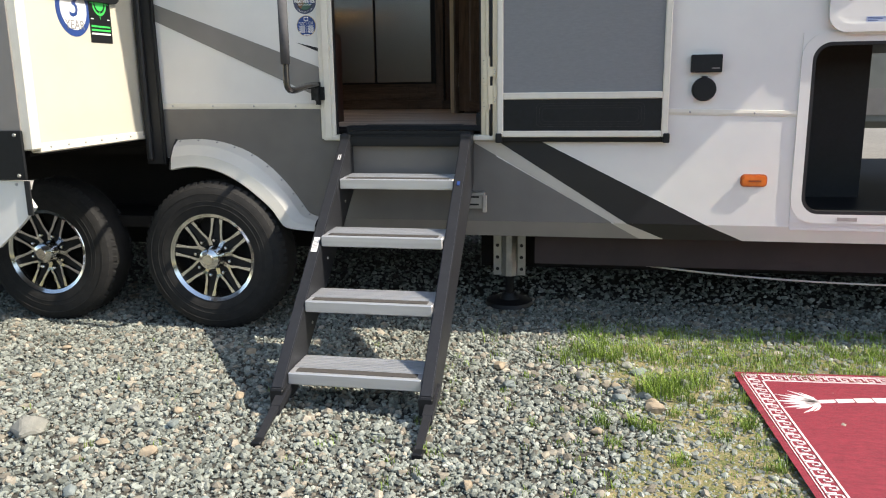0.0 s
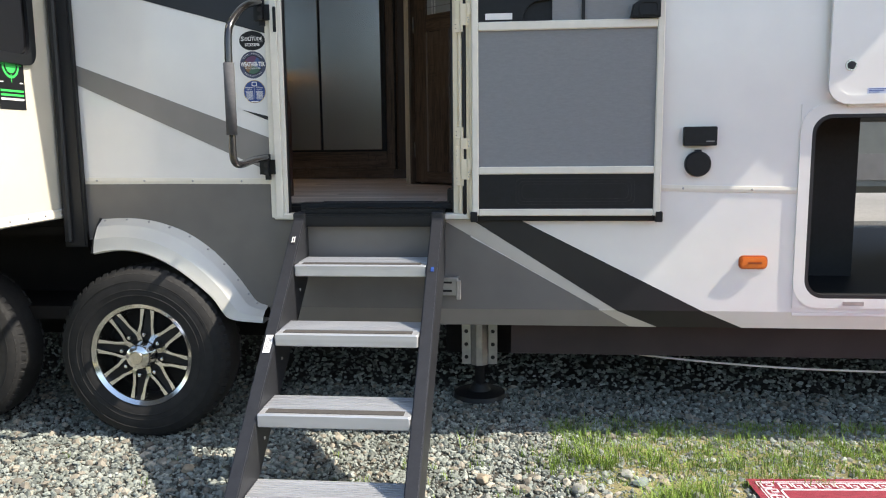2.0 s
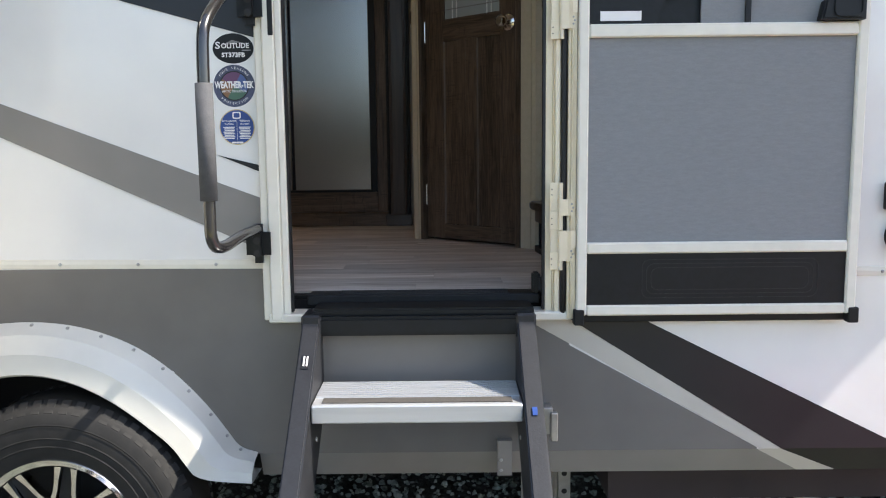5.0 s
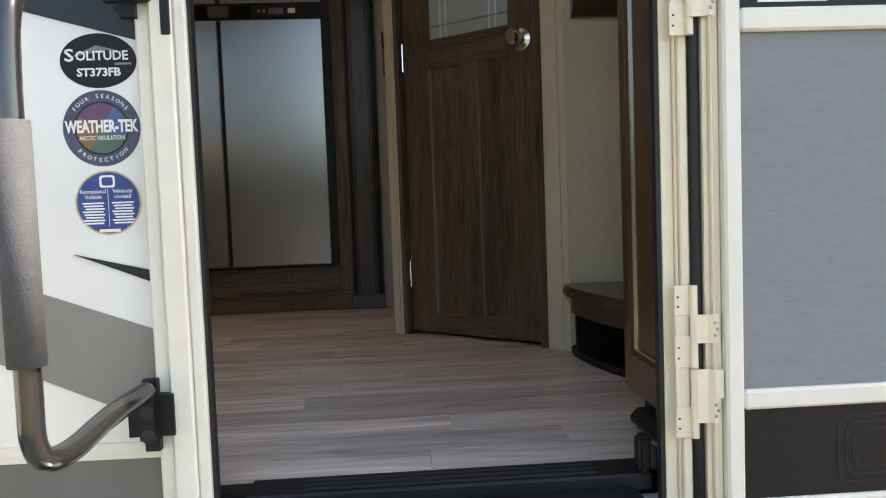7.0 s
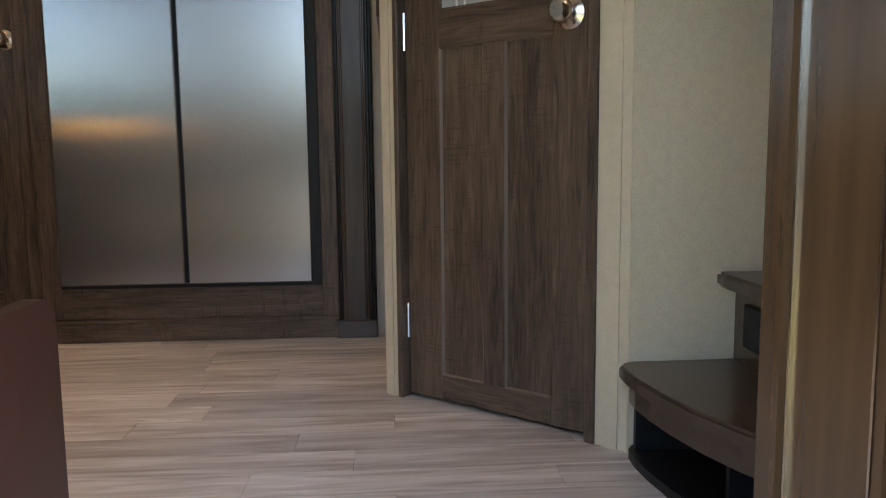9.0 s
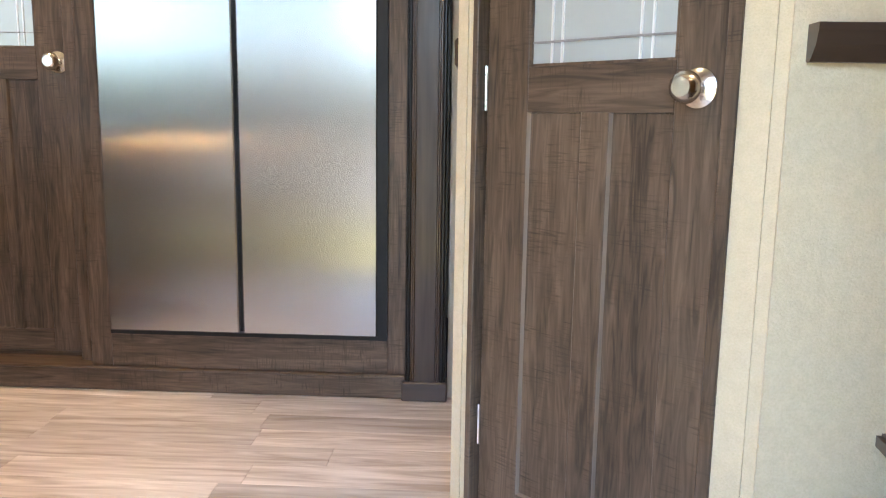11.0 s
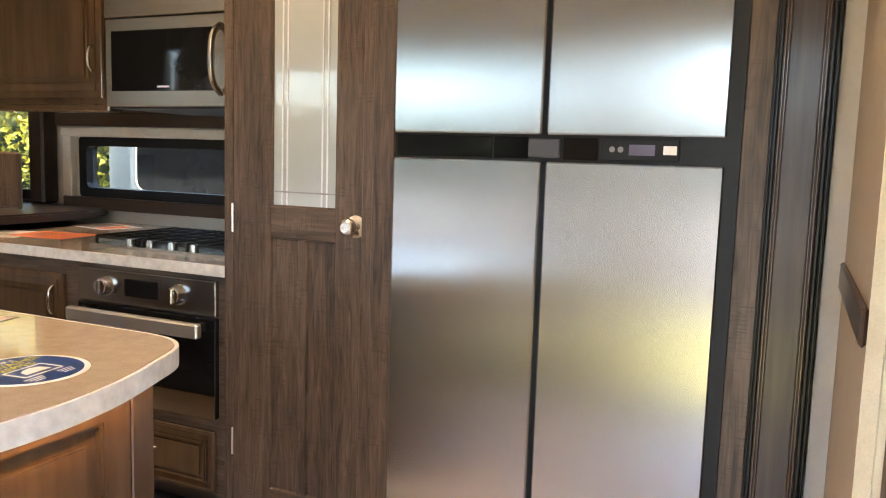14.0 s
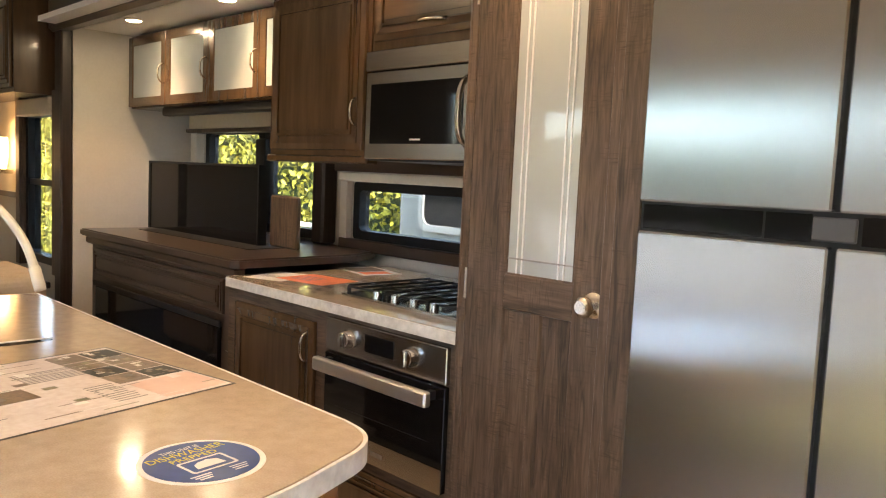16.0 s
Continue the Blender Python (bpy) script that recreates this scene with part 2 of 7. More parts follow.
M["yellow"] = mat("yellow_print", (0.75, 0.65, 0.03), (0.70, 0.58, 0.03), rough=0.35, scale=40)
M["gold"] = mat("gold_print", (0.50, 0.40, 0.20), (0.45, 0.35, 0.17), rough=0.35, scale=40)
M["ink"] = mat("grey_print", (0.18, 0.17, 0.17), (0.26, 0.25, 0.25), rough=0.5, scale=60)


# ---- building helpers ----
def finish(name, bm, material, parent=None, label="", smooth=False):
    me = bpy.data.meshes.new(name)
    bm.to_mesh(me)
    bm.free()
    if smooth:
        for p in me.polygons:
            p.use_smooth = True
    me.materials.append(material)
    ob = new(name, me)
    if parent:
        ob.parent = parent
        ob.matrix_parent_inverse = Matrix.Translation(-parent.location)
    if label:
        ob["label"] = label
    return ob


def part(name, bm, material, parent, label="", smooth=False):
    return finish(name, bm, material, parent, label, smooth)


def bbox(bm, x0, x1, y0, y1, z0, z1, bev=0.0, seg=1):
    r = bmesh.ops.create_cube(bm, size=1.0)
    for v in r["verts"]:
        v.co = Vector(((x0 + x1) / 2 + v.co.x * (x1 - x0), (y0 + y1) / 2 + v.co.y * (y1 - y0), (z0 + z1) / 2 + v.co.z * (z1 - z0)))
    if bev:
        edges = list({e for v in r["verts"] for e in v.link_edges})
        bmesh.ops.bevel(bm, geom=edges, offset=bev, segments=seg, affect="EDGES", clamp_overlap=True)
    return bm


def box(name, x0, x1, y0, y1, z0, z1, material, parent=None, bev=0.0, label="", seg=1):
    return finish(name, bbox(bmesh.new(), x0, x1, y0, y1, z0, z1, bev, seg), material, parent, label)


def thing(name, label, category, at=(0, 0, 0), group=""):
    e = new(name)
    e.empty_display_size = 0.05
    e.location = at
    return tagged(e, label, category, group)


def sweep(name, pts, r, material, parent=None, sides=12, rounds=3, label=""):
    """A tube along a path, its corners rounded."""
    p = [Vector(q) for q in pts]
    for _ in range(rounds):
        q = [p[0]]
        for a, b in zip(p, p[1:]):
            q += [a * 0.75 + b * 0.25, a * 0.25 + b * 0.75]
        p = q + [p[-1]]
    bm = bmesh.new()
    rings, up = [], Vector((0.31, 0.17, 0.93)).normalized()
    for i, c in enumerate(p):
        d = (p[min(i + 1, len(p) - 1)] - p[max(i - 1, 0)]).normalized()
        s = d.cross(up).normalized()
        u = s.cross(d)
        rings.append([bm.verts.new(c + r * (math.cos(2 * math.pi * k / sides) * s + math.sin(2 * math.pi * k / sides) * u)) for k in range(sides)])
    for a, b in zip(rings, rings[1:]):
        for k in range(sides):
            bm.faces.new((a[k], a[(k + 1) % sides], b[(k + 1) % sides], b[k]))
    bm.faces.new(rings[0])
    bm.faces.new(rings[-1][::-1])
    bmesh.ops.recalc_face_normals(bm, faces=bm.faces)
    return finish(name, bm, material, parent, label, smooth=True)


def prism(name, outline, y0, y1, material, parent=None, axis="y", label="", bev=0.0):
    """A flat outline given in the two other axes, thickened along one axis."""
    bm = bmesh.new()

    def put(a, b, c):
        return {"y": (a, c, b), "x": (c, a, b), "z": (a, b, c)}[axis]
    lo = [bm.verts.new(put(a, b, y0)) for a, b in outline]
    hi = [bm.verts.new(put(a, b, y1)) for a, b in outline]
    n = len(outline)
    f0 = bm.faces.new(lo)
    f1 = bm.faces.new(hi)
    for i in range(n):
        bm.faces.new((lo[i], lo[(i + 1) % n], hi[(i + 1) % n], hi[i]))
    bmesh.ops.recalc_face_normals(bm, faces=bm.faces)
    if bev:
        bmesh.ops.bevel(bm, geom=[e for f in (f0, f1) for e in f.edges], offset=bev, segments=2, affect="EDGES")
    return finish(name, bm, material, parent, label)


def lathe(name, profile, centre, axis, material, parent=None, sides=32, label="", smooth=True, caps=True):
    """A solid of turning: profile of (radius, along); axis x, y or z."""
    bm = bmesh.new()
    rings = []
    for r, h in profile:
        ring = []
        for k in range(sides):
            a = 2 * math.pi * k / sides
            u, v = r * math.cos(a), r * math.sin(a)
            q = {"x": (h, u, v), "y": (u, h, v), "z": (u, v, h)}[axis]
            ring.append(bm.verts.new(Vector(q) + Vector(centre)))
        rings.append(ring)
    for a, b in zip(rings, rings[1:]):
        for k in range(sides):
            bm.faces.new((a[k], a[(k + 1) % sides], b[(k + 1) % sides], b[k]))
    if caps and profile[0][0] > 1e-4:
        bm.faces.new(rings[0])
    if caps and profile[-1][0] > 1e-4:
        bm.faces.new(rings[-1])
    bmesh.ops.remove_doubles(bm, verts=bm.verts, dist=1e-5)
    bmesh.ops.recalc_face_normals(bm, faces=bm.faces)
    ob = finish(name, bm, material, parent, label, smooth)
    if smooth:
        ob.data.set_sharp_from_angle(angle=radians(35))
    return ob


def rounded(w0, w1, h0, h1, r, n=6):
    pts = []
    for cx, cy, a0 in ((w1 - r, h1 - r, 0), (w0 + r, h1 - r, 90), (w0 + r, h0 + r, 180), (w1 - r, h0 + r, 270)):
        for k in range(n + 1):
            a = radians(a0 + 90 * k / n)
            pts.append((cx + r * math.cos(a), cy + r * math.sin(a)))
    return pts


def ring(name, outer, inner, y0, y1, material, parent=None, label="", axis="y"):
    """A frame between two outlines of as many points."""
    bm = bmesh.new()

    def put(a, b, c):
        return {"y": (a, c, b), "x": (c, a, b), "z": (a, b, c)}[axis]
    n = len(outer)
    loops = [[bm.verts.new(put(a, b, y)) for a, b in o] for o, y in ((outer, y0), (inner, y0), (inner, y1), (outer, y1))]
    for a, b in zip(loops, loops[1:] + loops[:1]):
        for i in range(n):
            bm.faces.new((a[i], a[(i + 1) % n], b[(i + 1) % n], b[i]))
    bmesh.ops.recalc_face_normals(bm, faces=bm.faces)
    return finish(name, bm, material, parent, label)


def slope_ring(name, x0, x1, z0, z1, w, y0, y1, material, parent):
    """A chamfer that runs from the front edge of a frame down to its panel."""
    o, i = [(x0, z0), (x1, z0), (x1, z1), (x0, z1)], [(x0 + w, z0 + w), (x1 - w, z0 + w), (x1 - w, z1 - w), (x0 + w, z1 - w)]
    bm = bmesh.new()
    a = [bm.verts.new((x, y0, z)) for x, z in o]
    c = [bm.verts.new((x, y1, z)) for x, z in i]
    d = [bm.verts.new((x, y1, z)) for x, z in o]
    for k in range(4):
        n = (k + 1) % 4
        bm.faces.new((a[k], a[n], c[n], c[k]))
        bm.faces.new((a[k], d[k], d[n], a[n]))
        bm.faces.new((c[k], c[n], d[n], d[k]))
    bmesh.ops.recalc_face_normals(bm, faces=bm.faces)
    return finish(name, bm, material, parent)


def eased(pts, rounds=2):
    for _ in range(rounds):
        q = [pts[0]]
        for (ax, ay), (bx, by) in zip(pts, pts[1:]):
            q += [(ax * 0.75 + bx * 0.25, ay * 0.75 + by * 0.25), (ax * 0.25 + bx * 0.75, ay * 0.25 + by * 0.75)]
        pts = q + [pts[-1]]
    return pts


def structure(ob, label, category="wall"):
    return tagged(ob, label, category, kind="structure")


def text(name, body, size, m, material, parent=None, width=None, bold=0.0):
    """Flat lettering as a mesh, at a pose m."""
    cu = bpy.data.curves.new(name, "FONT")
    cu.body, cu.size, cu.align_x, cu.align_y, cu.extrude, cu.resolution_u, cu.offset = body, size, "CENTER", "CENTER", 0.0002, 2, bold
    tmp = bpy.data.objects.new(name, cu)
    scene.collection.objects.link(tmp)
    bpy.context.view_layer.update()
    me = bpy.data.meshes.new_from_object(tmp)
    bpy.data.objects.remove(tmp)
    if width and len(me.vertices):
        xs = [v.co.x for v in me.vertices]
        k = width / max(1e-6, max(xs) - min(xs))
        for v in me.vertices:
            v.co.x *= k
    me.materials.clear()
    me.materials.append(material)
    ob = new(name, me)
    ob.matrix_world = m
    if parent:
        ob.parent = parent
        ob.matrix_parent_inverse = Matrix.Translation(-parent.location)
    return ob


# ---- ground and distance ----
def sheet(name, x0, x1, y0, y1, z, material, n=1):
    bm = bmesh.new()
    bmesh.ops.create_grid(bm, x_segments=n, y_segments=n, size=0.5)
    for v in bm.verts:
        v.co = Vector(((x0 + x1) / 2 + v.co.x * (x1 - x0), (y0 + y1) / 2 + v.co.y * (y1 - y0), z))
    return finish(name, bm, material)


M["lawn"] = mat("dry_spring_lawn", (0.36, 0.31, 0.095), (0.24, 0.22, 0.065), rough=0.9, scale=3, fine=30, bump=0.02)
structure(sheet("ground", -900, 900, -900, 900, -0.03, mat("packed_gravel", (0.22, 0.205, 0.18), (0.15, 0.14, 0.12), rough=0.95, scale=2, fine=20, bump=0.01)), "packed grey gravel ground reaching to the horizon", "ground")
verge = sheet("ground_verge", -40, 40, -8.3, -3.6, -0.02, M["lawn"], 60)
for v in verge.data.vertices:
    v.co.y += 0.35 * math.sin(v.co.x * 0.5 + 0.6) * (v.co.y < -8.2)
structure(verge, "dry yellow-green grass verge", "ground")
structure(sheet("road", -300, 300, -15.5, -9.2, -0.022, mat("worn_asphalt", (0.062, 0.061, 0.060), (0.045, 0.044, 0.043), rough=0.9, scale=8, fine=90, bump=0.003)), "worn grey asphalt lane beyond the verge", "road")
yard = sheet("gravel_yard", -14, 14, -3.9, 9, -0.012, M["gravelbase"], 60)
for v in yard.data.vertices:
    v.co.y += (0.12 * math.sin(v.co.x * 1.1) + 0.07 * math.sin(v.co.x * 2.9)) * (v.co.y < -3.8)
structure(yard, "grey crushed gravel parking pad", "ground")

# ---- trailer shell ----
X0, X1, ROOF = -7.0, 4.6, 3.45


def shell(name, x0, x1, y0, y1, z0, z1, material, label="white glossy fibreglass trailer wall"):
    return structure(box(name, x0, x1, y0, y1, z0, z1, material), label)


shell("wall_side_left", -1.14, -0.285, 0.0, 0.05, 0.94, ROOF, M["gel"])
structure(prism("wall_side_wheel_arch", [(-1.14, 0.94), (-0.285, 0.94), (-0.285, 0.56), (-0.42, 0.56), (-0.49, 0.66), (-0.56, 0.74), (-0.64, 0.80), (-0.74, 0.86), (-0.84, 0.89), (-0.96, 0.90), (-1.05, 0.89), (-1.052, 0.85), (-1.14, 0.85)], 0.0, 0.05, M["gel"]), "painted trailer wall over the wheel arch", "wall")
shell("wall_side_above_door", -0.285, 0.535, 0.0, 0.05, 2.82, ROOF, M["gel"])
shell("wall_side_below_door", -0.285, 0.535, -0.0025, 0.05, 0.56, 0.935, M["grey"], "grey painted panel under the entry door")
shell("wall_side_right", 0.535, 1.83, 0.0, 0.05, 0.56, ROOF, M["gel"])
shell("wall_side_cargo_above", 1.83, 3.1, 0.0, 0.05, 1.375, ROOF, M["gel"])
shell("wall_side_cargo_below", 1.83, 3.1, 0.0, 0.05, 0.545, 0.585, M["gel"])
shell("wall_side_front", 3.1, X1, 0.0, 0.05, 0.545, ROOF, M["gel"])
shell("wall_side_rear", X0, -4.4, 0.0, 0.05, 0.545, ROOF, M["gel"])
shell("wall_slide_above", -4.4, -1.14, 0.0, 0.05, 2.95, ROOF, M["gel"])
structure(box("roof", X0, X1, 0.0, 2.5, ROOF, ROOF + 0.08, M["gel"]), "white trailer roof", "roof")
shell("wall_front_cap", X1, X1 + 0.06, 0.0, 2.5, 0.5, ROOF, M["gel"])
shell("wall_rear_cap", X0 - 0.06, X0, 0.0, 2.5, 0.5, ROOF, M["gel"])
# far side of the trailer, with the kitchen slide pushed out of it
shell("wall_far_rear", X0, -6.05, 2.4, 2.46, 0.545, ROOF, M["plainwall"], "cream wallboard beyond the slide-out")
shell("wall_far_rear_low", -6.05, -5.4, 2.4, 2.46, 0.545, 1.62, M["plainwall"], "cream wallboard under the side window")
shell("wall_far_rear_high", -6.05, -5.4, 2.4, 2.46, 2.7, ROOF, M["plainwall"], "cream wallboard above the side window")
shell("wall_far_post", -5.4, -5.2, 2.4, 2.46, 0.545, ROOF, M["plainwall"], "cream wallboard beside the slide-out")
shell("wall_far_front", 0.06, 4.6, 2.4, 2.46, 1.35, ROOF, M["plainwall"], "cream wallboard of the far side")
shell("wall_far_front_low", 0.06, 1.95, 2.4, 2.46, 0.545, 1.35, M["plainwall"], "cream wallboard of the far side")
shell("wall_far_front_end", 4.2, 4.6, 2.4, 2.46, 0.545, 1.35, M["plainwall"], "cream wallboard of the far side")
shell("wall_slide_header", -5.2, 0.06, 2.4, 2.46, 3.13, ROOF, M["darkwood"], "dark wood header over the slide-out")
shell("wall_slide_end_left", -5.26, -5.2, 2.46, 3.24, 1.0, 3.13, M["plainwall"], "cream end wall of the kitchen slide-out")
shell("wall_slide_end_right", 0.06, 0.1, 2.2, 3.24, 1.0, 3.13, M["plainwall"], "cream end wall of the kitchen slide-out")
structure(box("ceiling_slide", -5.2, 0.06, 2.2, 3.2, 3.13, 3.16, M["ceiling"]), "white ceiling of the kitchen slide-out", "ceiling")
structure(box("ceiling", X0, X1, 0.05, 2.4, 3.36, 3.4, M["ceiling"]), "white ceiling panel", "ceiling")

# lower skirt, tucked inward
def skirt(x0, x1, xa, xb, material, label):
    bm = bmesh.new()
    v = [bm.verts.new(p) for p in ((x0, -0.001, 0.56), (x1, -0.001, 0.56), (xb, 0.03, 0.485), (xa, 0.03, 0.485),
                                   (x0, 0.05, 0.56), (x1, 0.05, 0.56), (xb, 0.05, 0.485), (xa, 0.05, 0.485))]
    for f in ((0, 1, 2, 3), (5, 4, 7, 6), (3, 2, 6, 7), (0, 3, 7, 4), (1, 5, 6, 2)):
        bm.faces.new([v[i] for i in f])
    bmesh.ops.recalc_face_normals(bm, faces=bm.faces)
    return structure(finish("trim_skirt", bm, material), label, "skirt")


skirt(-0.33, 1.063, -0.33, 1.192, M["taupe"], "taupe lower skirt of the trailer wall")
skirt(1.063, 1.13, 1.192, 1.301, M["pale"], "pale stripe on the lower skirt")
skirt(1.13, 1.476, 1.301, 1.644, M["navy"], "charcoal stripe on the lower skirt")
skirt(1.476, 4.6, 1.644, 4.6, M["gel"], "white lower skirt of the trailer wall")
skirt(X0, -2.4, X0, -2.4, M["gel"], "white lower skirt of the trailer wall")


def decal(name, pts, material, label):
    return structure(prism(name, pts, -0.0025, 0.0, material), label, "decal")


decal("trim_stripe_grey_field", [(-1.14, 1.088), (-0.285, 1.088), (-0.285, 0.56), (-0.40, 0.56), (-0.56, 0.80), (-0.80, 0.90), (-1.055, 0.91), (-1.058, 0.852), (-1.14, 0.852)], M["grey"], "grey painted field above the wheel arch")
decal("trim_stripe_taupe", [(-1.135, 1.592), (-0.285, 1.272), (-0.285, 1.128), (-1.142, 1.515)], M["taupe"], "taupe diagonal stripe on the wall")
decal("trim_stripe_charcoal_high", [(-1.135, 1.935), (-0.285, 1.695), (-0.285, 1.90), (-1.135, 2.2)], M["navy"], "charcoal diagonal stripe high on the wall")
decal("trim_stripe_tick", [(-0.41, 1.393), (-0.285, 1.362), (-0.285, 1.342)], M["navy"], "thin black pointed accent on the wall")
decal("trim_stripe_grey_low", [(0.535, 0.863), (1.063, 0.565), (1.063, 0.5605), (0.535, 0.5605)], M["grey"], "grey painted field beside the steps")
decal("trim_stripe_charcoal_low", [(0.537, 0.936), (0.737, 0.934), (1.476, 0.5605), (1.13, 0.5605)], M["navy"], "charcoal diagonal stripe beside the steps")
decal("trim_stripe_pale", [(0.535, 0.87), (0.535, 0.936), (1.13, 0.5625), (1.068, 0.5625)], M["pale"], "pale diagonal stripe beside the steps")
structure(prism("trim_stripe_pale_start", [(0.42, 0.934), (0.535, 0.934), (0.535, 0.868)], -0.005, -0.0026, M["pale"]), "pale diagonal stripe beside the steps", "decal")


def belt(name, x0, x1, z0, z1):
    bm = bmesh.new()
    outline = [(0.0, -0.013), (-0.003, -0.012), (-0.0045, 0.0), (-0.003, 0.012), (0.0, 0.013)]
    for x, z in ((x0, z0), (x1, z1)):
        for y, dz in outline:
            bm.verts.new((x, y, z + dz))
    bm.verts.ensure_lookup_table()
    n = len(outline)
    for i in range(n - 1):
        bm.faces.new([bm.verts[k] for k in (i, i + 1, n + i + 1, n + i)])
    bm.faces.new(bm.verts[:n])
    bm.faces.new(bm.verts[n:])
    bmesh.ops.recalc_face_normals(bm, faces=bm.faces)
    ob = structure(finish(name, bm, M["alu"]), "white aluminium belt moulding with screws", "moulding")
    k = int((x1 - x0) / 0.27) + 1
    for i in range(k):
        x = x0 + (i + 0.35) * (x1 - x0) / k
        z = z0 + (z1 - z0) * (x - x0) / (x1 - x0)
        lathe("screw", [(0.0, -0.0085), (0.0035, -0.008), (0.005, -0.004)], (x, 0, z), "y", M["galv"], ob, sides=8)
    return ob


belt("trim_belt_left", -1.14, -0.29, 1.104, 1.097)
belt("trim_belt_right", 1.292, 1.825, 1.062, 1.050)

# under the trailer
structure(box("trim_frame_rail", 0.36, X1, 0.75, 0.83, 0.165, 0.49, M["under"]), "dark steel chassis rail under the trailer", "chassis")
structure(box("trim_underbelly_tank", 0.70, X1, 0.24, 0.72, 0.305, 0.49, M["chassis"]), "dark underbelly cover below the trailer", "chassis")
structure(box("trim_frame_rail_far", X0, X1, 2.1, 2.18, 0.30, 0.50, M["under"]), "dark steel chassis rail under the trailer", "chassis")
structure(box("trim_underbelly", X0, X1, 0.06, 2.44, 0.48, 0.54, M["under"]), "dark underbelly sheet of the trailer", "chassis")
structure(box("trim_frame_rail_rear", X0, -0.2, 0.42, 0.50, 0.42, 0.95, M["under"]), "dark steel chassis rail behind the wheels", "chassis")
structure(box("trim_wheel_well", -2.6, -0.32, 0.52, 0.56, 0.30, 0.98, M["under"]), "dark wheel well behind the tyres", "chassis")
structure(box("trim_axle", -1.0, -0.8, 0.3, 2.2, 0.32, 0.42, M["under"]), "dark trailer axle", "chassis")
structure(box("trim_floor_deck", X0, 1.80, 0.06, 2.44, 0.90, 0.985, M["under"]), "floor deck of the trailer", "chassis")
structure(box("trim_well_roof", -2.6, -0.33, 0.06, 0.5, 0.86, 0.898, M["under"]), "dark wheel well top", "chassis")

# awning case high on the wall, which shades it
awning = thing("awning", "rolled white awning case along the wall top", "awning", (0, -0.15, 2.95))
box("case", -4.3, 3.24, -0.35, -0.001, 2.88, 3.12, M["alu"], awning, 0.03)

# ---- slide-out at the side ----
so = thing("slide_out", "cream slide-out room standing out from the wall", "slide-out", (-2.5, -0.4, 0.95))
box("end_wall", -1.26, -1.215, -0.80, 0.04, 0.985, 2.9, M["cream"], so)
for a in ((-4.3, -3.9, 0.985, 2.9), (-1.65, -1.26, 0.985, 2.9), (-3.9, -1.65, 0.985, 1.38), (-3.9, -1.65, 2.86, 2.9)):
    box("front_wall", a[0], a[1], -0.845, -0.80, a[2], a[3], M["gel"], so)
ring("front_window_frame", rounded(-3.92, -1.63, 1.36, 2.88, 0.06), rounded(-3.87, -1.68, 1.41, 2.84, 0.06), -0.86, -0.79, M["black"], so)
pane = box("front_pane", -3.9, -1.65, -0.825, -0.819, 1.38, 2.86, M["clearglass"], so)
pane.visible_shadow = False
box("far_end_wall", -4.34, -4.3, -0.84, 0.04, 0.985, 2.9, M["cream"], so)
box("corner_trim", -1.262, -1.205, -0.848, -0.795, 0.96, 2.9, M["alu"], so, 0.006)
box("bottom_trim", -1.262, -1.208, -0.795, 0.0, 0.945, 0.985, M["alu"], so, 0.006)
box("floor_board", -4.3, -1.27, -0.79, 0.3, 0.93, 0.98, M["under"], so)
box("roof_board", -4.3, -1.215, -0.84, 0.05, 2.9, 2.94, M["gel"], so)
for i in range(7):
    lathe("screw", [(0.0, -1.2045), (0.0035, -1.205), (0.005, -1.209)], (0, -0.74 + i * 0.115, 0.967), "x", M["galv"], so, sides=8).matrix_parent_inverse = Matrix.Translation(-so.location)
box("grey_corner_panel", -1.40, -1.25, -0.853, -0.846, 0.985, 1.9, M["taupe"], so)
box("black_plate", -1.45, -1.24, -0.866, -0.853, 0.845, 1.04, M["black"], so, 0.003)
for x in (-1.42, -1.27):
    for z in (0.862, 1.022):
        lathe("bolt", [(0.0, -0.872), (0.006, -0.871), (0.008, -0.866)], (x, 0, z), "y", M["galv"], so, sides=8)
seal = structure(prism("trim_slide_seal", [(-1.215, 0.82), (-1.115, 0.82), (-1.125, 2.93), (-1.215, 2.93)], -0.035, 0.0, M["rubber"], bev=0.008), "black rubber seal beside the slide-out", "seal")
structure(box("trim_slide_seal_lip", -1.20, -1.17, -0.06, -0.03, 0.84, 2.92, M["rubber"], None, 0.008), "black rubber lip of the seal", "seal")
# side fender of the slide, white
fender2 = thing("rear_fender", "white moulded fender skirt under the slide-out", "fender", (-1.4, -0.83, 0.65))
prism("skin", [(-2.3, 0.84), (-1.235, 0.84), (-1.262, 0.78), (-1.232, 0.73), (-1.30, 0.66), (-1.42, 0.56), (-1.62, 0.49), (-2.3, 0.45)], -0.85, -0.83, M["gel"], fender2)
box("edge_trim", -1.262, -1.235, -0.858, -0.85, 0.70, 0.84, M["rubber"], fender2, 0.003)
for x, z in ((-1.30, 0.825), (-1.50, 0.825)):
    lathe("bolt", [(0.0, -0.856), (0.005, -0.855), (0.007, -0.85)], (x, 0, z), "y", M["galv"], fender2, sides=8)
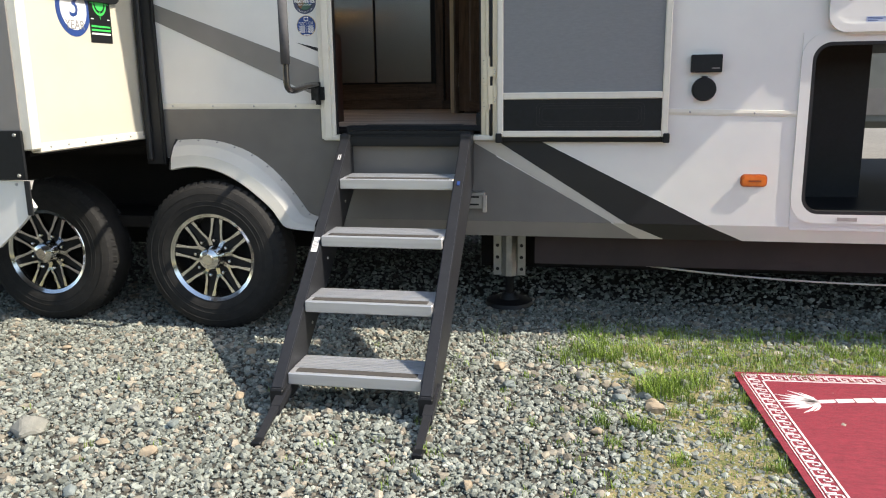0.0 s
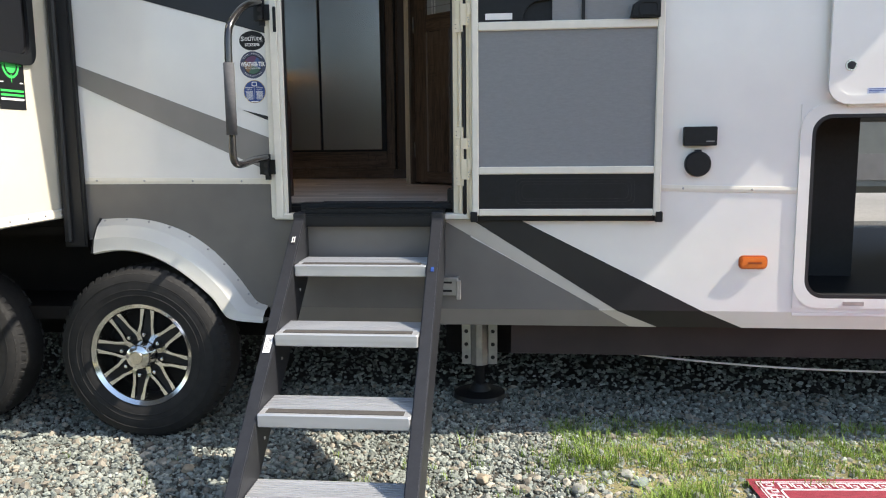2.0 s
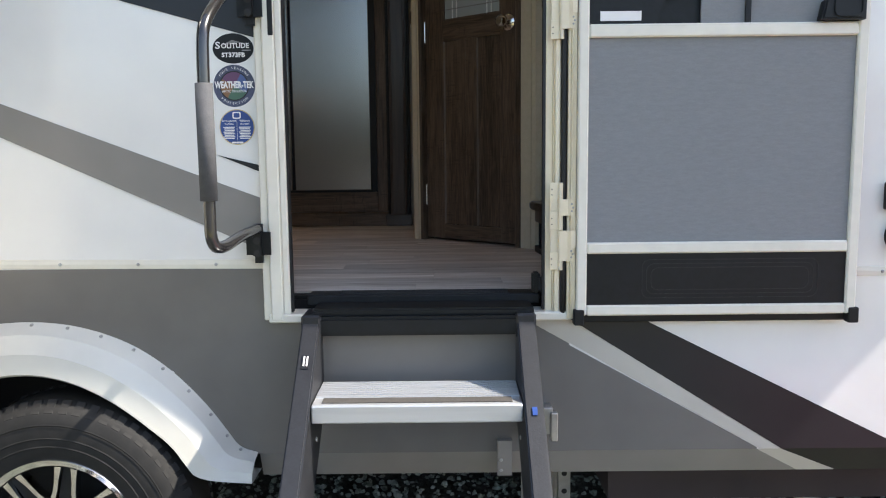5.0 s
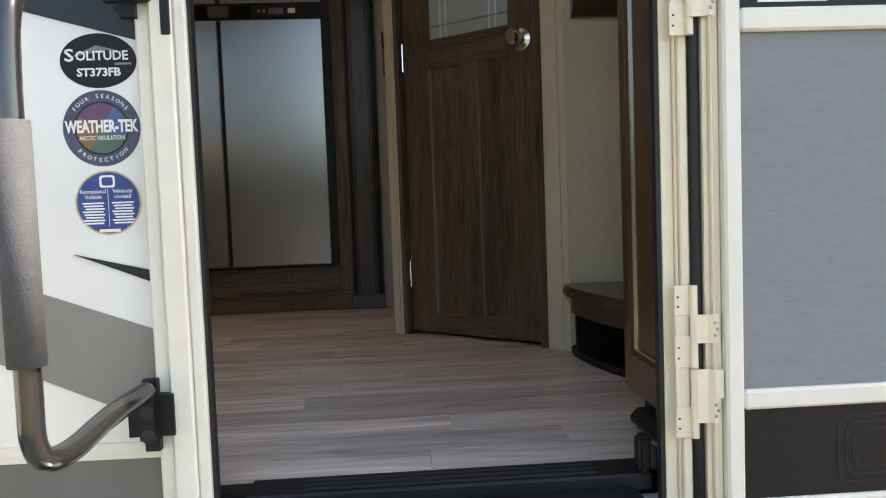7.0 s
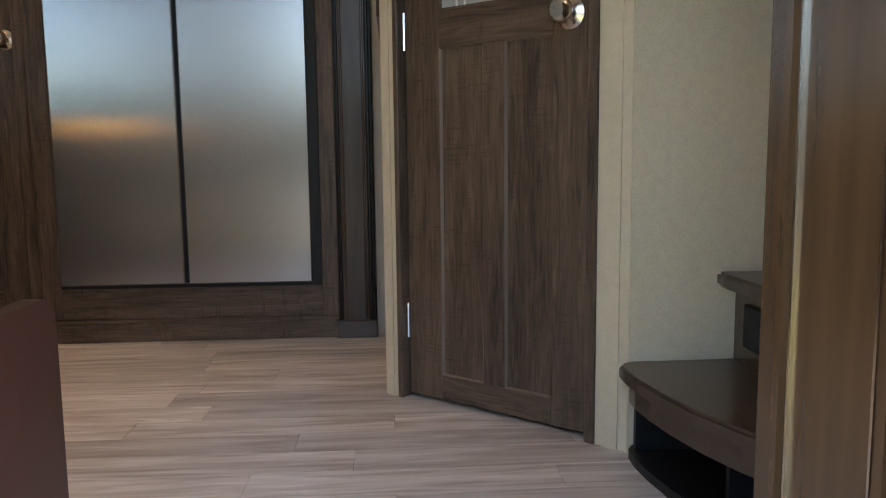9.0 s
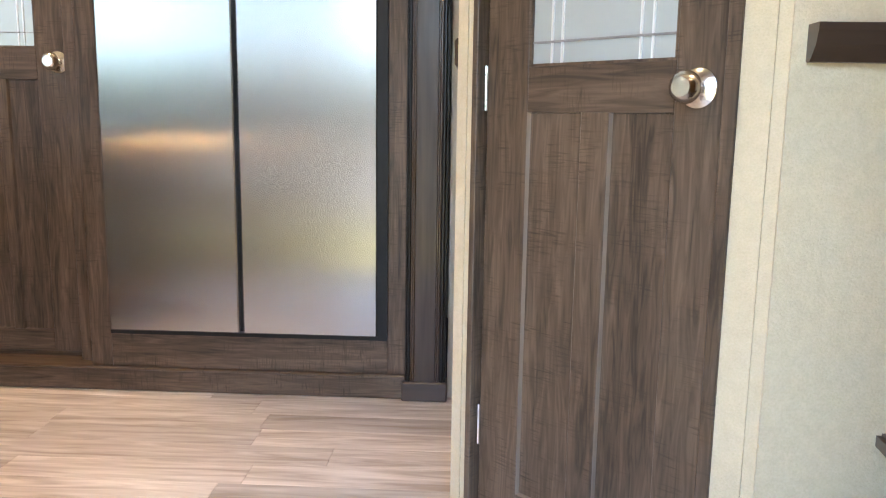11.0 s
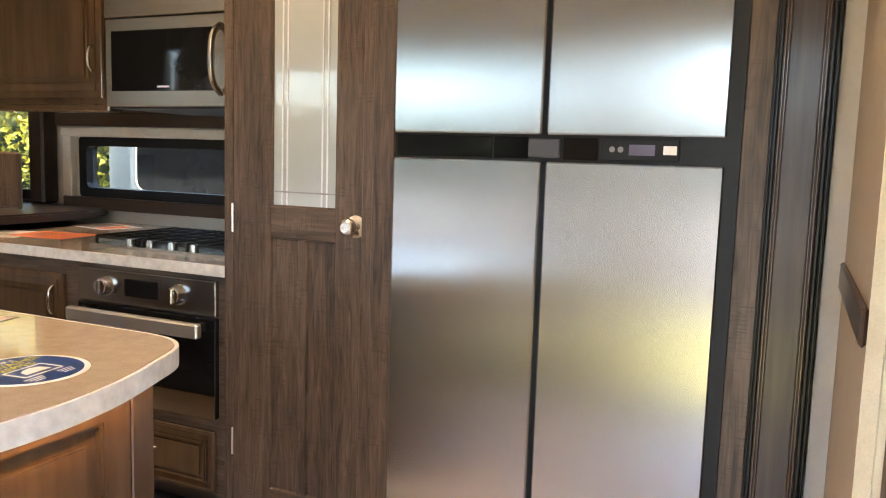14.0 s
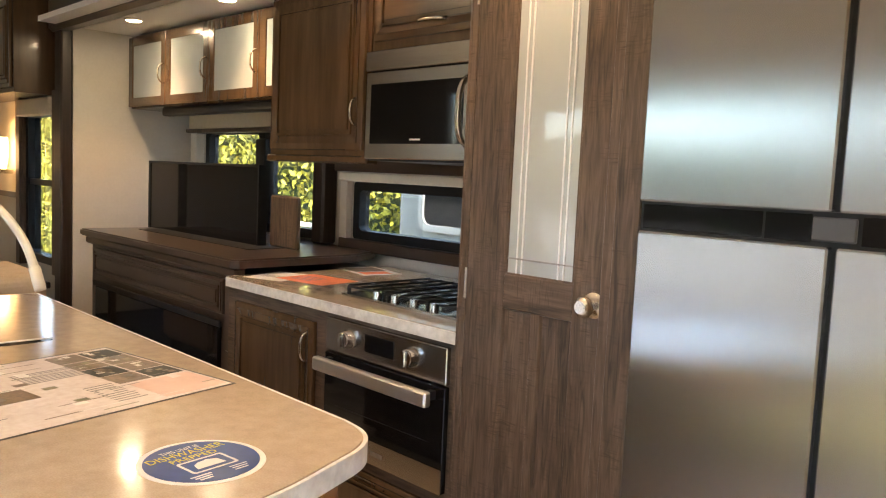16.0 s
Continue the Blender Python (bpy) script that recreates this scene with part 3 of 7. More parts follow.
# window of the slide-out end
w = thing("slide_window", "black framed tinted window in the slide-out end", "window", (-1.21, -0.45, 1.9))
ring("window_frame", rounded(-0.75, -0.155, 1.57, 2.4, 0.06), rounded(-0.71, -0.195, 1.61, 2.36, 0.045), -1.228, -1.198, M["black"], w, axis="x")
prism("pane", rounded(-0.71, -0.195, 1.61, 2.36, 0.045), -1.222, -1.21, M["blackglass"], w, axis="x")

# stickers on the slide-out end
st = thing("round_sticker", "round blue and white warranty sticker", "sticker", (-1.2, -0.49, 1.5))
lathe("backing", [(0.0, -1.2135), (0.115, -1.2135), (0.115, -1.215)], (0, -0.49, 1.53), "x", M["blue"], st, sides=48, smooth=False)
lathe("face", [(0.0, -1.2125), (0.088, -1.2125), (0.088, -1.2135)], (0, -0.49, 1.53), "x", M["paper"], st, sides=48, smooth=False)
text("lettering", "3", 0.16, pose(-1.212, -0.49, 1.545, 90, 0, 90), M["blue"], st)
text("lettering", "YEAR", 0.055, pose(-1.212, -0.49, 1.462, 90, 0, 90), M["ink"], st)
sg = thing("target_sticker", "black sticker with green target and lettering", "sticker", (-1.2, -0.3, 1.5))
box("backing", -1.2145, -1.2132, -0.385, -0.225, 1.395, 1.67, M["black"], sg)
text("lettering", "THUMP HERE!", 0.035, pose(-1.2128, -0.305, 1.655, 90, 0, 90), M["green"], sg, 0.14)
for r0, r1 in ((0.052, 0.042), (0.032, 0.0)):
    n = 32
    o = [(-0.305 + r0 * math.cos(2 * math.pi * k / n), 1.565 + r0 * math.sin(2 * math.pi * k / n)) for k in range(n)]
    if r1:
        i_ = [(-0.305 + r1 * math.cos(2 * math.pi * k / n), 1.565 + r1 * math.sin(2 * math.pi * k / n)) for k in range(n)]
        ring("circle", o, i_, -1.2132, -1.2128, M["green"], sg, axis="x")
    else:
        prism("disc", o, -1.2132, -1.2128, M["green"], sg, axis="x")
for a, b, c, d in ((-0.307, -0.303, 1.60, 1.632), (-0.307, -0.303, 1.498, 1.53), (-0.372, -0.34, 1.563, 1.567), (-0.27, -0.238, 1.563, 1.567)):
    box("tick", -1.2132, -1.2128, a, b, c, d, M["green"], sg)
for a, b, c, d in ((-0.375, -0.355, 1.628, 1.632), (-0.255, -0.235, 1.628, 1.632), (-0.375, -0.355, 1.496, 1.50), (-0.255, -0.235, 1.496, 1.50)):
    box("corner", -1.2132, -1.2128, a, b, c, d, M["paper"], sg)
for i in range(3):
    box("print_bar", -1.2132, -1.2128, -0.375, -0.235, 1.462 - i * 0.016, 1.470 - i * 0.016, (M["green"], M["green"], M["paper"])[i], sg)

# ---- entry door frame ----
df = thing("door_frame", "white aluminium entry door frame", "door frame", (0.12, 0, 0.94))
for x0, x1, d in ((-0.298, -0.276, 0.022), (-0.276, -0.244, 0.032), (-0.244, -0.226, 0.024)):
    box("left_jamb", x0, x1, -d, 0.012, 0.945, 2.82, M["alu"], df, 0.003)
for x0, x1, d in ((0.466, 0.486, 0.006), (0.486, 0.490, 0.014), (0.490, 0.504, 0.021), (0.504, 0.512, 0.006)):
    box("right_jamb", x0, x1, -d, 0.012, 0.945, 2.82, M["almond"], df, 0.002)
box("sill", -0.285, 0.536, -0.03, 0.055, 0.938, 0.962, M["alu"], df, 0.004)
box("head", -0.298, 0.536, -0.03, 0.012, 2.78, 2.82, M["alu"], df, 0.004)
box("left_seal", -0.226, -0.221, -0.012, 0.012, 0.965, 2.78, M["rubber"], df)
box("right_seal", 0.459, 0.466, -0.006, 0.012, 0.965, 2.78, M["rubber"], df)
box("strike_plate", -0.2585, -0.245, -0.0345, -0.031, 1.70, 1.80, M["black"], df, 0.002)
threshold = thing("threshold", "black moulded plastic door threshold", "threshold", (0.12, 0, 0.97))
box("step_cover", -0.16, 0.43, -0.075, 0.03, 0.965, 0.985, M["black"], threshold, 0.006, seg=2)
box("front_lip", -0.15, 0.42, -0.095, -0.05, 0.915, 0.966, M["black"], threshold, 0.008, seg=2)
box("inner_strip", -0.19, 0.458, 0.03, 0.11, 0.975, 1.003, M["black"], threshold, 0.004)
for i in range(3):
    box("tread_rib", -0.10, 0.37, 0.045 + i * 0.02, 0.053 + i * 0.02, 1.003, 1.006, M["rubber"], threshold)

# ---- entry door with its screen, folded flat against the wall ----
sd = thing("entry_door", "open entry door with white screen door folded against the wall", "door", (0.91, -0.04, 0.94))
box("door_slab", 0.540, 1.292, -0.03, -0.004, 0.932, 2.78, M["black"], sd, 0.004)
for x0, x1 in ((0.545, 0.572), (1.262, 1.290)):
    box("stile", x0, x1, -0.056, -0.031, 0.955, 2.77, M["alu"], sd, 0.004)
for z0, z1 in ((0.955, 0.983), (1.122, 1.152), (1.682, 1.716), (2.74, 2.77)):
    box("rail", 0.572, 1.262, -0.056, -0.031, z0, z1, M["alu"], sd, 0.004)
box("screen", 0.572, 1.262, -0.045, -0.038, 1.152, 1.682, M["shade"], sd)
kick = box("kick_panel", 0.572, 1.262, -0.047, -0.036, 0.983, 1.122, M["black"], sd)
for k in range(3):
    e = 0.012 * k
    ring("groove", rounded(0.72 + e, 1.19 - e, 1.0 + e * 0.9, 1.105 - e * 0.9, 0.02), rounded(0.722 + e, 1.188 - e, 1.002 + e * 0.9, 1.103 - e * 0.9, 0.019), -0.0478, -0.047, M["rubber"], kick)
box("upper_screen", 0.86, 1.262, -0.043, -0.036, 1.716, 2.74, M["shade"], sd)
prism("slider_panel", [(0.572, 1.716), (0.745, 1.716), (0.75, 1.745), (0.765, 1.772), (0.79, 1.79), (0.86, 1.797), (0.86, 2.1), (0.572, 2.1)], -0.049, -0.036, M["black"], sd)
box("panel_label", 0.60, 0.705, -0.0505, -0.049, 1.724, 1.748, M["paper"], sd)
box("bar", 0.972, 0.985, -0.052, -0.043, 1.716, 2.1, M["black"], sd)
prism("latch_box", [(1.155, 1.718), (1.268, 1.718), (1.268, 1.79), (1.20, 1.79), (1.165, 1.765)], -0.078, -0.043, M["black"], sd, bev=0.004)
ring("latch_bezel", rounded(1.185, 1.26, 1.725, 1.775, 0.015), rounded(1.19, 1.255, 1.73, 1.77, 0.012), -0.082, -0.078, M["black"], sd)
for x in (0.552, 1.285):
    box("corner_cap", x - 0.014, x + 0.014, -0.06, -0.03, 0.93, 0.972, M["black"], sd, 0.003)
sweep("door_gasket", [(0.5135, -0.022, 0.945), (0.5135, -0.022, 1.5), (0.5125, -0.022, 2.1), (0.5135, -0.022, 2.78)], 0.0078, M["rubber"], sd, sides=10, rounds=1)
for x0, x1, d in ((0.522, 0.530, 0.034), (0.530, 0.534, 0.044), (0.534, 0.544, 0.040)):
    box("door_edge", x0, x1, -d, -0.008, 0.945, 2.78, M["almond"], sd, 0.0015)


def entry_hinge(zc):
    """Leaf wrapped round the pin on the jamb, three straps reaching over the gasket to the door edge."""
    h = part("hinge", bbox(bmesh.new(), 0.478, 0.500, -0.026, -0.0205, zc - 0.117, zc + 0.117, 0.0015), M["almond"], sd, "almond coloured door hinge")
    for z0, z1 in ((0.071, 0.117), (-0.009, 0.041), (-0.117, -0.069)):
        box("jamb_tab", 0.476, 0.5005, -0.0285, -0.026, zc + z0, zc + z1, M["almond"], h, 0.001)
        lathe("hinge_knuckle", [(0.0, z0), (0.0062, z0), (0.0062, z1), (0.0, z1)], (0.5045, -0.031, zc), "z", M["almond"], h, sides=12)
        for q in (0.3, 0.62):
            lathe("screw_hole", [(0.0, -0.0293), (0.0016, -0.0292), (0.0018, -0.0285)], (0.4815, 0, zc + z0 + (z1 - z0) * q), "y", M["black"], h, sides=8)
    for z0, z1, x1, rivets in ((0.030, 0.073, 0.5375, 1), (-0.053, -0.010, 0.5425, 0), (-0.092, -0.053, 0.5375, 1)):
        lathe("hinge_knuckle", [(0.0, z0), (0.0068, z0), (0.0068, z1), (0.0, z1)], (0.5045, -0.033, zc), "z", M["almond"], h, sides=12)
        prism("strap", [(0.5045, -0.0405), (0.522, -0.0405), (0.530, -0.0465 if rivets else -0.049), (x1, -0.0465 if rivets else -0.049), (x1, -0.044), (0.531, -0.044), (0.523, -0.0375), (0.5045, -0.0375)], zc + z0, zc + z1, M["almond"], h, axis="z")
        if rivets:
            for dx, q in ((0.0, 0.28), (0.0035, 0.5), (0.0, 0.72)):
                lathe("rivet", [(0.0, -0.0492), (0.0018, -0.0490), (0.0028, -0.0465)], (0.5315 + dx, 0, zc + z0 + (z1 - z0) * q), "y", M["galv"], h, sides=10)


for zc in (1.194, 1.80, 2.45):
    entry_hinge(zc)
catch = thing("door_catch", "small black plastic door catch inside the entry", "catch", (0.45, 0.06, 1.0))
box("body", 0.436, 0.458, 0.03, 0.062, 1.003, 1.062, M["black"], catch, 0.005, seg=2)
box("tongue", 0.452, 0.462, 0.02, 0.032, 1.012, 1.05, M["rubber"], catch, 0.002)

# ---- grab handle ----
gh = thing("grab_handle", "black folding entry grab handle with foam grip", "handle", (-0.31, -0.05, 1.15))
for z in (1.155, 1.775):
    box("bracket", -0.335, -0.270, -0.06, -0.001, z - 0.05, z + 0.055, M["black"], gh, 0.022, seg=4)
    for dz in (-0.022, 0.012):
        lathe("bolt_hole", [(0.0, -0.0605), (0.008, -0.0605), (0.010, -0.060)], (-0.302, 0, z + dz), "y", M["rubber"], gh, sides=12)
sweep("tube", [(-0.302, -0.055, 1.197), (-0.318, -0.15, 1.192), (-0.332, -0.27, 1.172), (-0.35, -0.30, 1.185), (-0.35, -0.30, 1.26), (-0.35, -0.30, 1.45), (-0.35, -0.30, 1.64), (-0.347, -0.285, 1.70), (-0.325, -0.17, 1.79), (-0.305, -0.055, 1.812)], 0.0145, M["gunmetal"], gh, rounds=3)
sweep("foam_grip", [(-0.35, -0.30, 1.288), (-0.35, -0.30, 1.556)], 0.0205, mat("grey_foam_grip", (0.085, 0.085, 0.09), (0.065, 0.065, 0.07), rough=0.85, scale=300, bump=0.0006), gh, rounds=0)

# ---- stickers beside the door ----
def oval(name, cx, cz, rx, rz, y0, y1, material, parent, n=48):
    return prism(name, [(cx + rx * math.cos(2 * math.pi * k / n), cz + rz * math.sin(2 * math.pi * k / n)) for k in range(n)], y0, y1, material, parent)


s1 = thing("model_sticker", "black oval model name sticker", "sticker", (-0.36, 0, 1.67))
oval("backing", -0.358, 1.672, 0.054, 0.039, -0.0012, 0, M["black"], s1)
prism("swoosh", [(-0.395, 1.678), (-0.36, 1.694), (-0.315, 1.682), (-0.345, 1.687)], -0.0016, -0.0012, M["ink"], s1)
text("lettering", "S", 0.025, pose(-0.3985, -0.0017, 1.6795, 90, 0, 0), M["paper"], s1, 0.013, 0.0004)
text("lettering", "OLITUDE", 0.0185, pose(-0.3525, -0.0017, 1.6785, 90, 0, 0), M["paper"], s1, 0.074, 0.0004)
box("print_bar", -0.335, -0.312, -0.0017, -0.0012, 1.6655, 1.6685, M["ink"], s1)
text("lettering", "ST373FB", 0.016, pose(-0.358, -0.0017, 1.655, 90, 0, 0), M["paper"], s1, 0.062, 0.0005)
s2 = thing("weather_sticker", "round dark blue insulation sticker with white band lettering", "sticker", (-0.36, 0, 1.57))
oval("backing", -0.359, 1.575, 0.055, 0.055, -0.0009, 0, mat("slate_print", (0.075, 0.085, 0.15), (0.035, 0.04, 0.075), rough=0.3, scale=60, fine=90), s2)
oval("inner_disc", -0.359, 1.575, 0.039, 0.039, -0.0012, -0.0009, M["navy"], s2)
for i, (c, a0) in enumerate((((0.12, 0.045, 0.11), 60), ((0.22, 0.11, 0.05), 150), ((0.06, 0.13, 0.09), 240), ((0.06, 0.10, 0.25), 330))):
    pts = [(-0.359, 1.575)] + [(-0.359 + 0.036 * math.cos(radians(a0 + k * 9)), 1.575 + 0.036 * math.sin(radians(a0 + k * 9))) for k in range(11)]
    prism("season_field", pts, -0.0015, -0.0012, mat("season_print", c, rough=0.3), s2)
text("lettering", "WEATHER-TEK", 0.024, pose(-0.359, -0.0018, 1.577, 90, 0, 0), M["paper"], s2, 0.104, 0.0009)
text("lettering", "ARCTIC INSULATION", 0.009, pose(-0.359, -0.0018, 1.561, 90, 0, 0), M["paper"], s2, 0.064)
for word, up in (("FOUR SEASONS", 1), ("PROTECTION", -1)):
    for k, ch in enumerate(word):
        if ch != " ":
            a = (k - (len(word) - 1) / 2) * (9.5 if up > 0 else 10)
            q = radians(90 - a) if up > 0 else radians(-90 + a)
            text("lettering", ch, 0.0085, Matrix.Translation((-0.359 + 0.046 * math.cos(q), -0.0018, 1.575 + 0.046 * math.sin(q))) @ pose(0, 0, 0, 90, 0, 0) @ pose(0, 0, 0, 0, 0, -a if up > 0 else a), M["paper"], s2)
s3 = thing("certificate_sticker", "round blue certification sticker with gold rim", "sticker", (-0.36, 0, 1.47))
oval("rim", -0.356, 1.467, 0.047, 0.047, -0.0010, 0, M["gold"], s3)
oval("face", -0.356, 1.467, 0.0445, 0.0445, -0.0014, -0.001, M["blue"], s3)
ring("mark", rounded(-0.367, -0.345, 1.489, 1.507, 0.004), rounded(-0.364, -0.348, 1.492, 1.504, 0.003), -0.0018, -0.0014, M["paper"], s3)
for x, a, b in ((-0.377, "Recreational", "Vehicle"), (-0.335, "Véhicule", "récréatif")):
    text("lettering", a, 0.0085, pose(x, -0.0018, 1.4835, 90, 0, 0), M["paper"], s3, 0.036 if a[0] == "R" else 0.028)
    text("lettering", b, 0.0085, pose(x, -0.0018, 1.4755, 90, 0, 0), M["paper"], s3, 0.024)
    for i in range(8):
        box("print_bar", x - 0.016 + 0.002 * (i % 3), x + 0.015 - 0.002 * (i % 2), -0.0017, -0.0014, 1.4655 - i * 0.0042, 1.4678 - i * 0.0042, M["paper"], s3)
box("divider", -0.3563, -0.3557, -0.0017, -0.0014, 1.432, 1.488, M["paper"], s3)
box("serial_plate", -0.371, -0.341, -0.0018, -0.0014, 1.424, 1.4285, M["paper"], s3)

# ---- wall fittings ----
ob = thing("outlet_box", "black rectangular outlet cover on the wall", "outlet cover", (1.44, 0, 1.26))
prism("body", rounded(1.378, 1.505, 1.228, 1.303, 0.006, 3), -0.03, 0, M["black"], ob, bev=0.003)
box("lid_line", 1.384, 1.499, -0.0312, -0.03, 1.236, 1.2375, M["rubber"], ob)
box("latch_mark", 1.462, 1.495, -0.0312, -0.03, 1.243, 1.248, M["ink"], ob)
rp = thing("round_port", "black round cable port cover on the wall", "port cover", (1.437, 0, 1.157))
lathe("cap", [(0.0, -0.026), (0.046, -0.026), (0.050, -0.022), (0.051, 0.0)], (1.437, 0, 1.157), "y", M["black"], rp, sides=40)
prism("hinge_tab", [(1.425, 1.205), (1.449, 1.205), (1.449, 1.213), (1.425, 1.213)], -0.018, 0, M["black"], rp)
mk = thing("marker_light", "amber rounded side marker light", "marker light", (1.668, 0, 0.763))
prism("base", rounded(1.612, 1.724, 0.735, 0.79, 0.018), -0.004, 0, mat("amber_base", (0.45, 0.10, 0.02), rough=0.4), mk)
prism("lens", rounded(1.617, 1.719, 0.74, 0.786, 0.016), -0.017, -0.004, M["amber"], mk, bev=0.005)
box("reflector_bar", 1.645, 1.697, -0.0185, -0.017, 0.758, 0.765, mat("dark_amber", (0.30, 0.05, 0.01), rough=0.3), mk)

# cargo bay and its door
def rr(x0, x1, z0, z1, r):
    return rounded(x0, x1, z0, z1, r, 8)


cf = thing("cargo_frame", "white rounded cargo bay opening frame", "hatch frame", (2.45, 0, 0.58))
ring("frame", rr(1.825, 3.10, 0.578, 1.385, 0.10), rr(1.868, 3.06, 0.618, 1.345, 0.075), -0.008, 0.0, M["gel"], cf)
ring("flange", rr(1.826, 3.104, 0.576, 1.386, 0.002), rr(1.868, 3.06, 0.618, 1.345, 0.075), -0.004, 0.002, M["gel"], cf)
ring("gasket", rr(1.868, 3.06, 0.618, 1.345, 0.075), rr(1.882, 3.045, 0.632, 1.331, 0.065), -0.007, 0.03, M["rubber"], cf)
box("latch_plate", 2.02, 2.10, -0.0105, -0.008, 0.590, 0.606, M["galv"], cf)
cd = thing("cargo_door", "white cargo bay door folded up against the wall", "hatch door", (2.5, -0.03, 1.4))
prism("panel", rr(1.915, 3.12, 1.385, 2.16, 0.07), -0.027, -0.002, M["gel"], cd, bev=0.008)
ring("rim", rr(1.912, 3.123, 1.382, 2.163, 0.073), rr(1.945, 3.09, 1.415, 2.13, 0.05), -0.033, -0.027, M["gel"], cd)
box("hinge_strip", 1.99, 3.04, -0.022, -0.002, 1.372, 1.386, M["alu"], cd)
lathe("lock_badge", [(0.0, -0.0315), (0.020, -0.0315), (0.022, -0.027)], (1.99, 0, 1.527), "y", M["chrome"], cd, sides=24)
lathe("badge_face", [(0.0, -0.033), (0.015, -0.033), (0.015, -0.0315)], (1.99, 0, 1.527), "y", M["navy"], cd, sides=24)
lb = box("notice_label", 2.055, 2.155, -0.0285, -0.027, 1.42, 1.442, mat("pale_blue_label", (0.55, 0.60, 0.75), rough=0.4), cd)
for i in range(3):
    box("print_bar", 2.06, 2.10 + 0.015 * i, -0.0292, -0.0285, 1.424 + i * 0.006, 1.4265 + i * 0.006, M["blue"], lb)
for nm, a in (("floor", (1.80, 4.2, 0.05, 2.46, 0.585, 0.62)), ("ceiling", (1.80, 4.2, 0.05, 2.40, 1.352, 1.39)), ("side_left", (1.80, 1.83, 0.05, 2.40, 0.62, 1.352)),
              ("side_right", (4.17, 4.2, 0.05, 2.46, 0.62, 1.352)), ("divider", (1.83, 2.26, 0.52, 0.56, 0.62, 1.352))):
    structure(box("wall_cargo_" + nm, *a, M["black"]), "black lining of the cargo bay", "lining")

# ---- step ladder ----
steps = thing("entry_steps", "folding entry steps with aluminium treads and dark side rails", "steps", (0.12, -0.6, 0.0))
TREADS = ((-0.281, 0.795), (-0.554, 0.590), (-0.780, 0.372), (-0.992, 0.152))
for y, z in TREADS:
    t = part("tread", bbox(bmesh.new(), -0.134, 0.381, y + 0.012, y + 0.205, z - 0.020, z - 0.008, 0.002), M["tread"], steps)
    box("nose", -0.134, 0.381, y, y + 0.014, z - 0.053, z - 0.007, M["tread"], t, 0.004)
    box("grip_strip", -0.11, 0.357, y + 0.02, y + 0.058, z - 0.008, z - 0.0055, mat("dark_grip_tape", (0.07, 0.065, 0.06), (0.05, 0.045, 0.04), rough=0.85, scale=300, bump=0.0008), t)
    for k in range(8):
        box("rib", -0.132, 0.379, y + 0.068 + k * 0.017, y + 0.075 + k * 0.017, z - 0.008, z - 0.0045, M["tread"], t)
for x0, x1, inner in ((-0.182, -0.136, 1), (0.383, 0.430, -1)):
    s = part("side_rail", bmesh.new(), M["powder"], steps)
    bm = bmesh.new()
    prof = [(-0.085, 0.965), (-0.005, 0.965), (-0.005, 0.75), (-0.90, 0.035), (-1.045, 0.035), (-1.045, 0.105)]
    face = [bm.verts.new((x0, a, b)) for a, b in prof]
    face2 = [bm.verts.new((x1, a, b)) for a, b in prof]
    bm.faces.new(face)
    bm.faces.new(face2)
    for i in range(len(prof)):
        j = (i + 1) % len(prof)
        bm.faces.new((face[i], face[j], face2[j], face2[i]))
    bmesh.ops.recalc_face_normals(bm, faces=bm.faces)
    bmesh.ops.bevel(bm, geom=list(bm.edges), offset=0.004, segments=2, affect="EDGES")
    bm.to_mesh(s.data)
    bm.free()
    box("top_cap", x0 - 0.003, x1 + 0.003, -0.10, -0.002, 0.905, 0.973, M["powder"], s, 0.006)
    box("end_cap", x0 - 0.003, x1 + 0.003, -1.052, -0.99, 0.03, 0.10, M["black"], s, 0.004)
    for y, z in TREADS:
        for dy, dz in ((0.10, -0.05), (0.16, -0.035), (0.08, -0.12)):
            lathe("rivet", [(0.0, x1 + 0.004), (0.005, x1 + 0.003), (0.007, x1)] if inner > 0 else [(0.0, x0 - 0.004), (0.005, x0 - 0.003), (0.007, x0)], (0, y + dy, z + dz), "x", M["galv"], s, sides=8)
    xm = (x0 + x1) / 2
    prism("leg", [(-0.965, 0.085), (-0.955, 0.112), (-1.268, 0.0), (-1.282, 0.0), (-1.285, -0.012)], xm + 0.002, xm + 0.030, M["powder"], steps, axis="x")
    prism("leg_sleeve", [(-0.955, 0.080), (-0.945, 0.118), (-1.10, 0.062), (-1.112, 0.026)], xm - 0.003, xm + 0.035, M["powder"], steps, axis="x", bev=0.002)
    box("foot", xm + 0.002, xm + 0.040, -1.298, -1.255, -0.012, 0.010, M["black"], steps, 0.004)
def rail_label(name, x, z, w, h, material):
    o = box(name, -w / 2, w / 2, -h / 2, h / 2, 0.0, 0.0012, material, steps)
    o.matrix_basis = pose(x, -0.087 - (0.965 - z) * 1.1163, z + 0.001, 41.8, 0, 0)
    return o


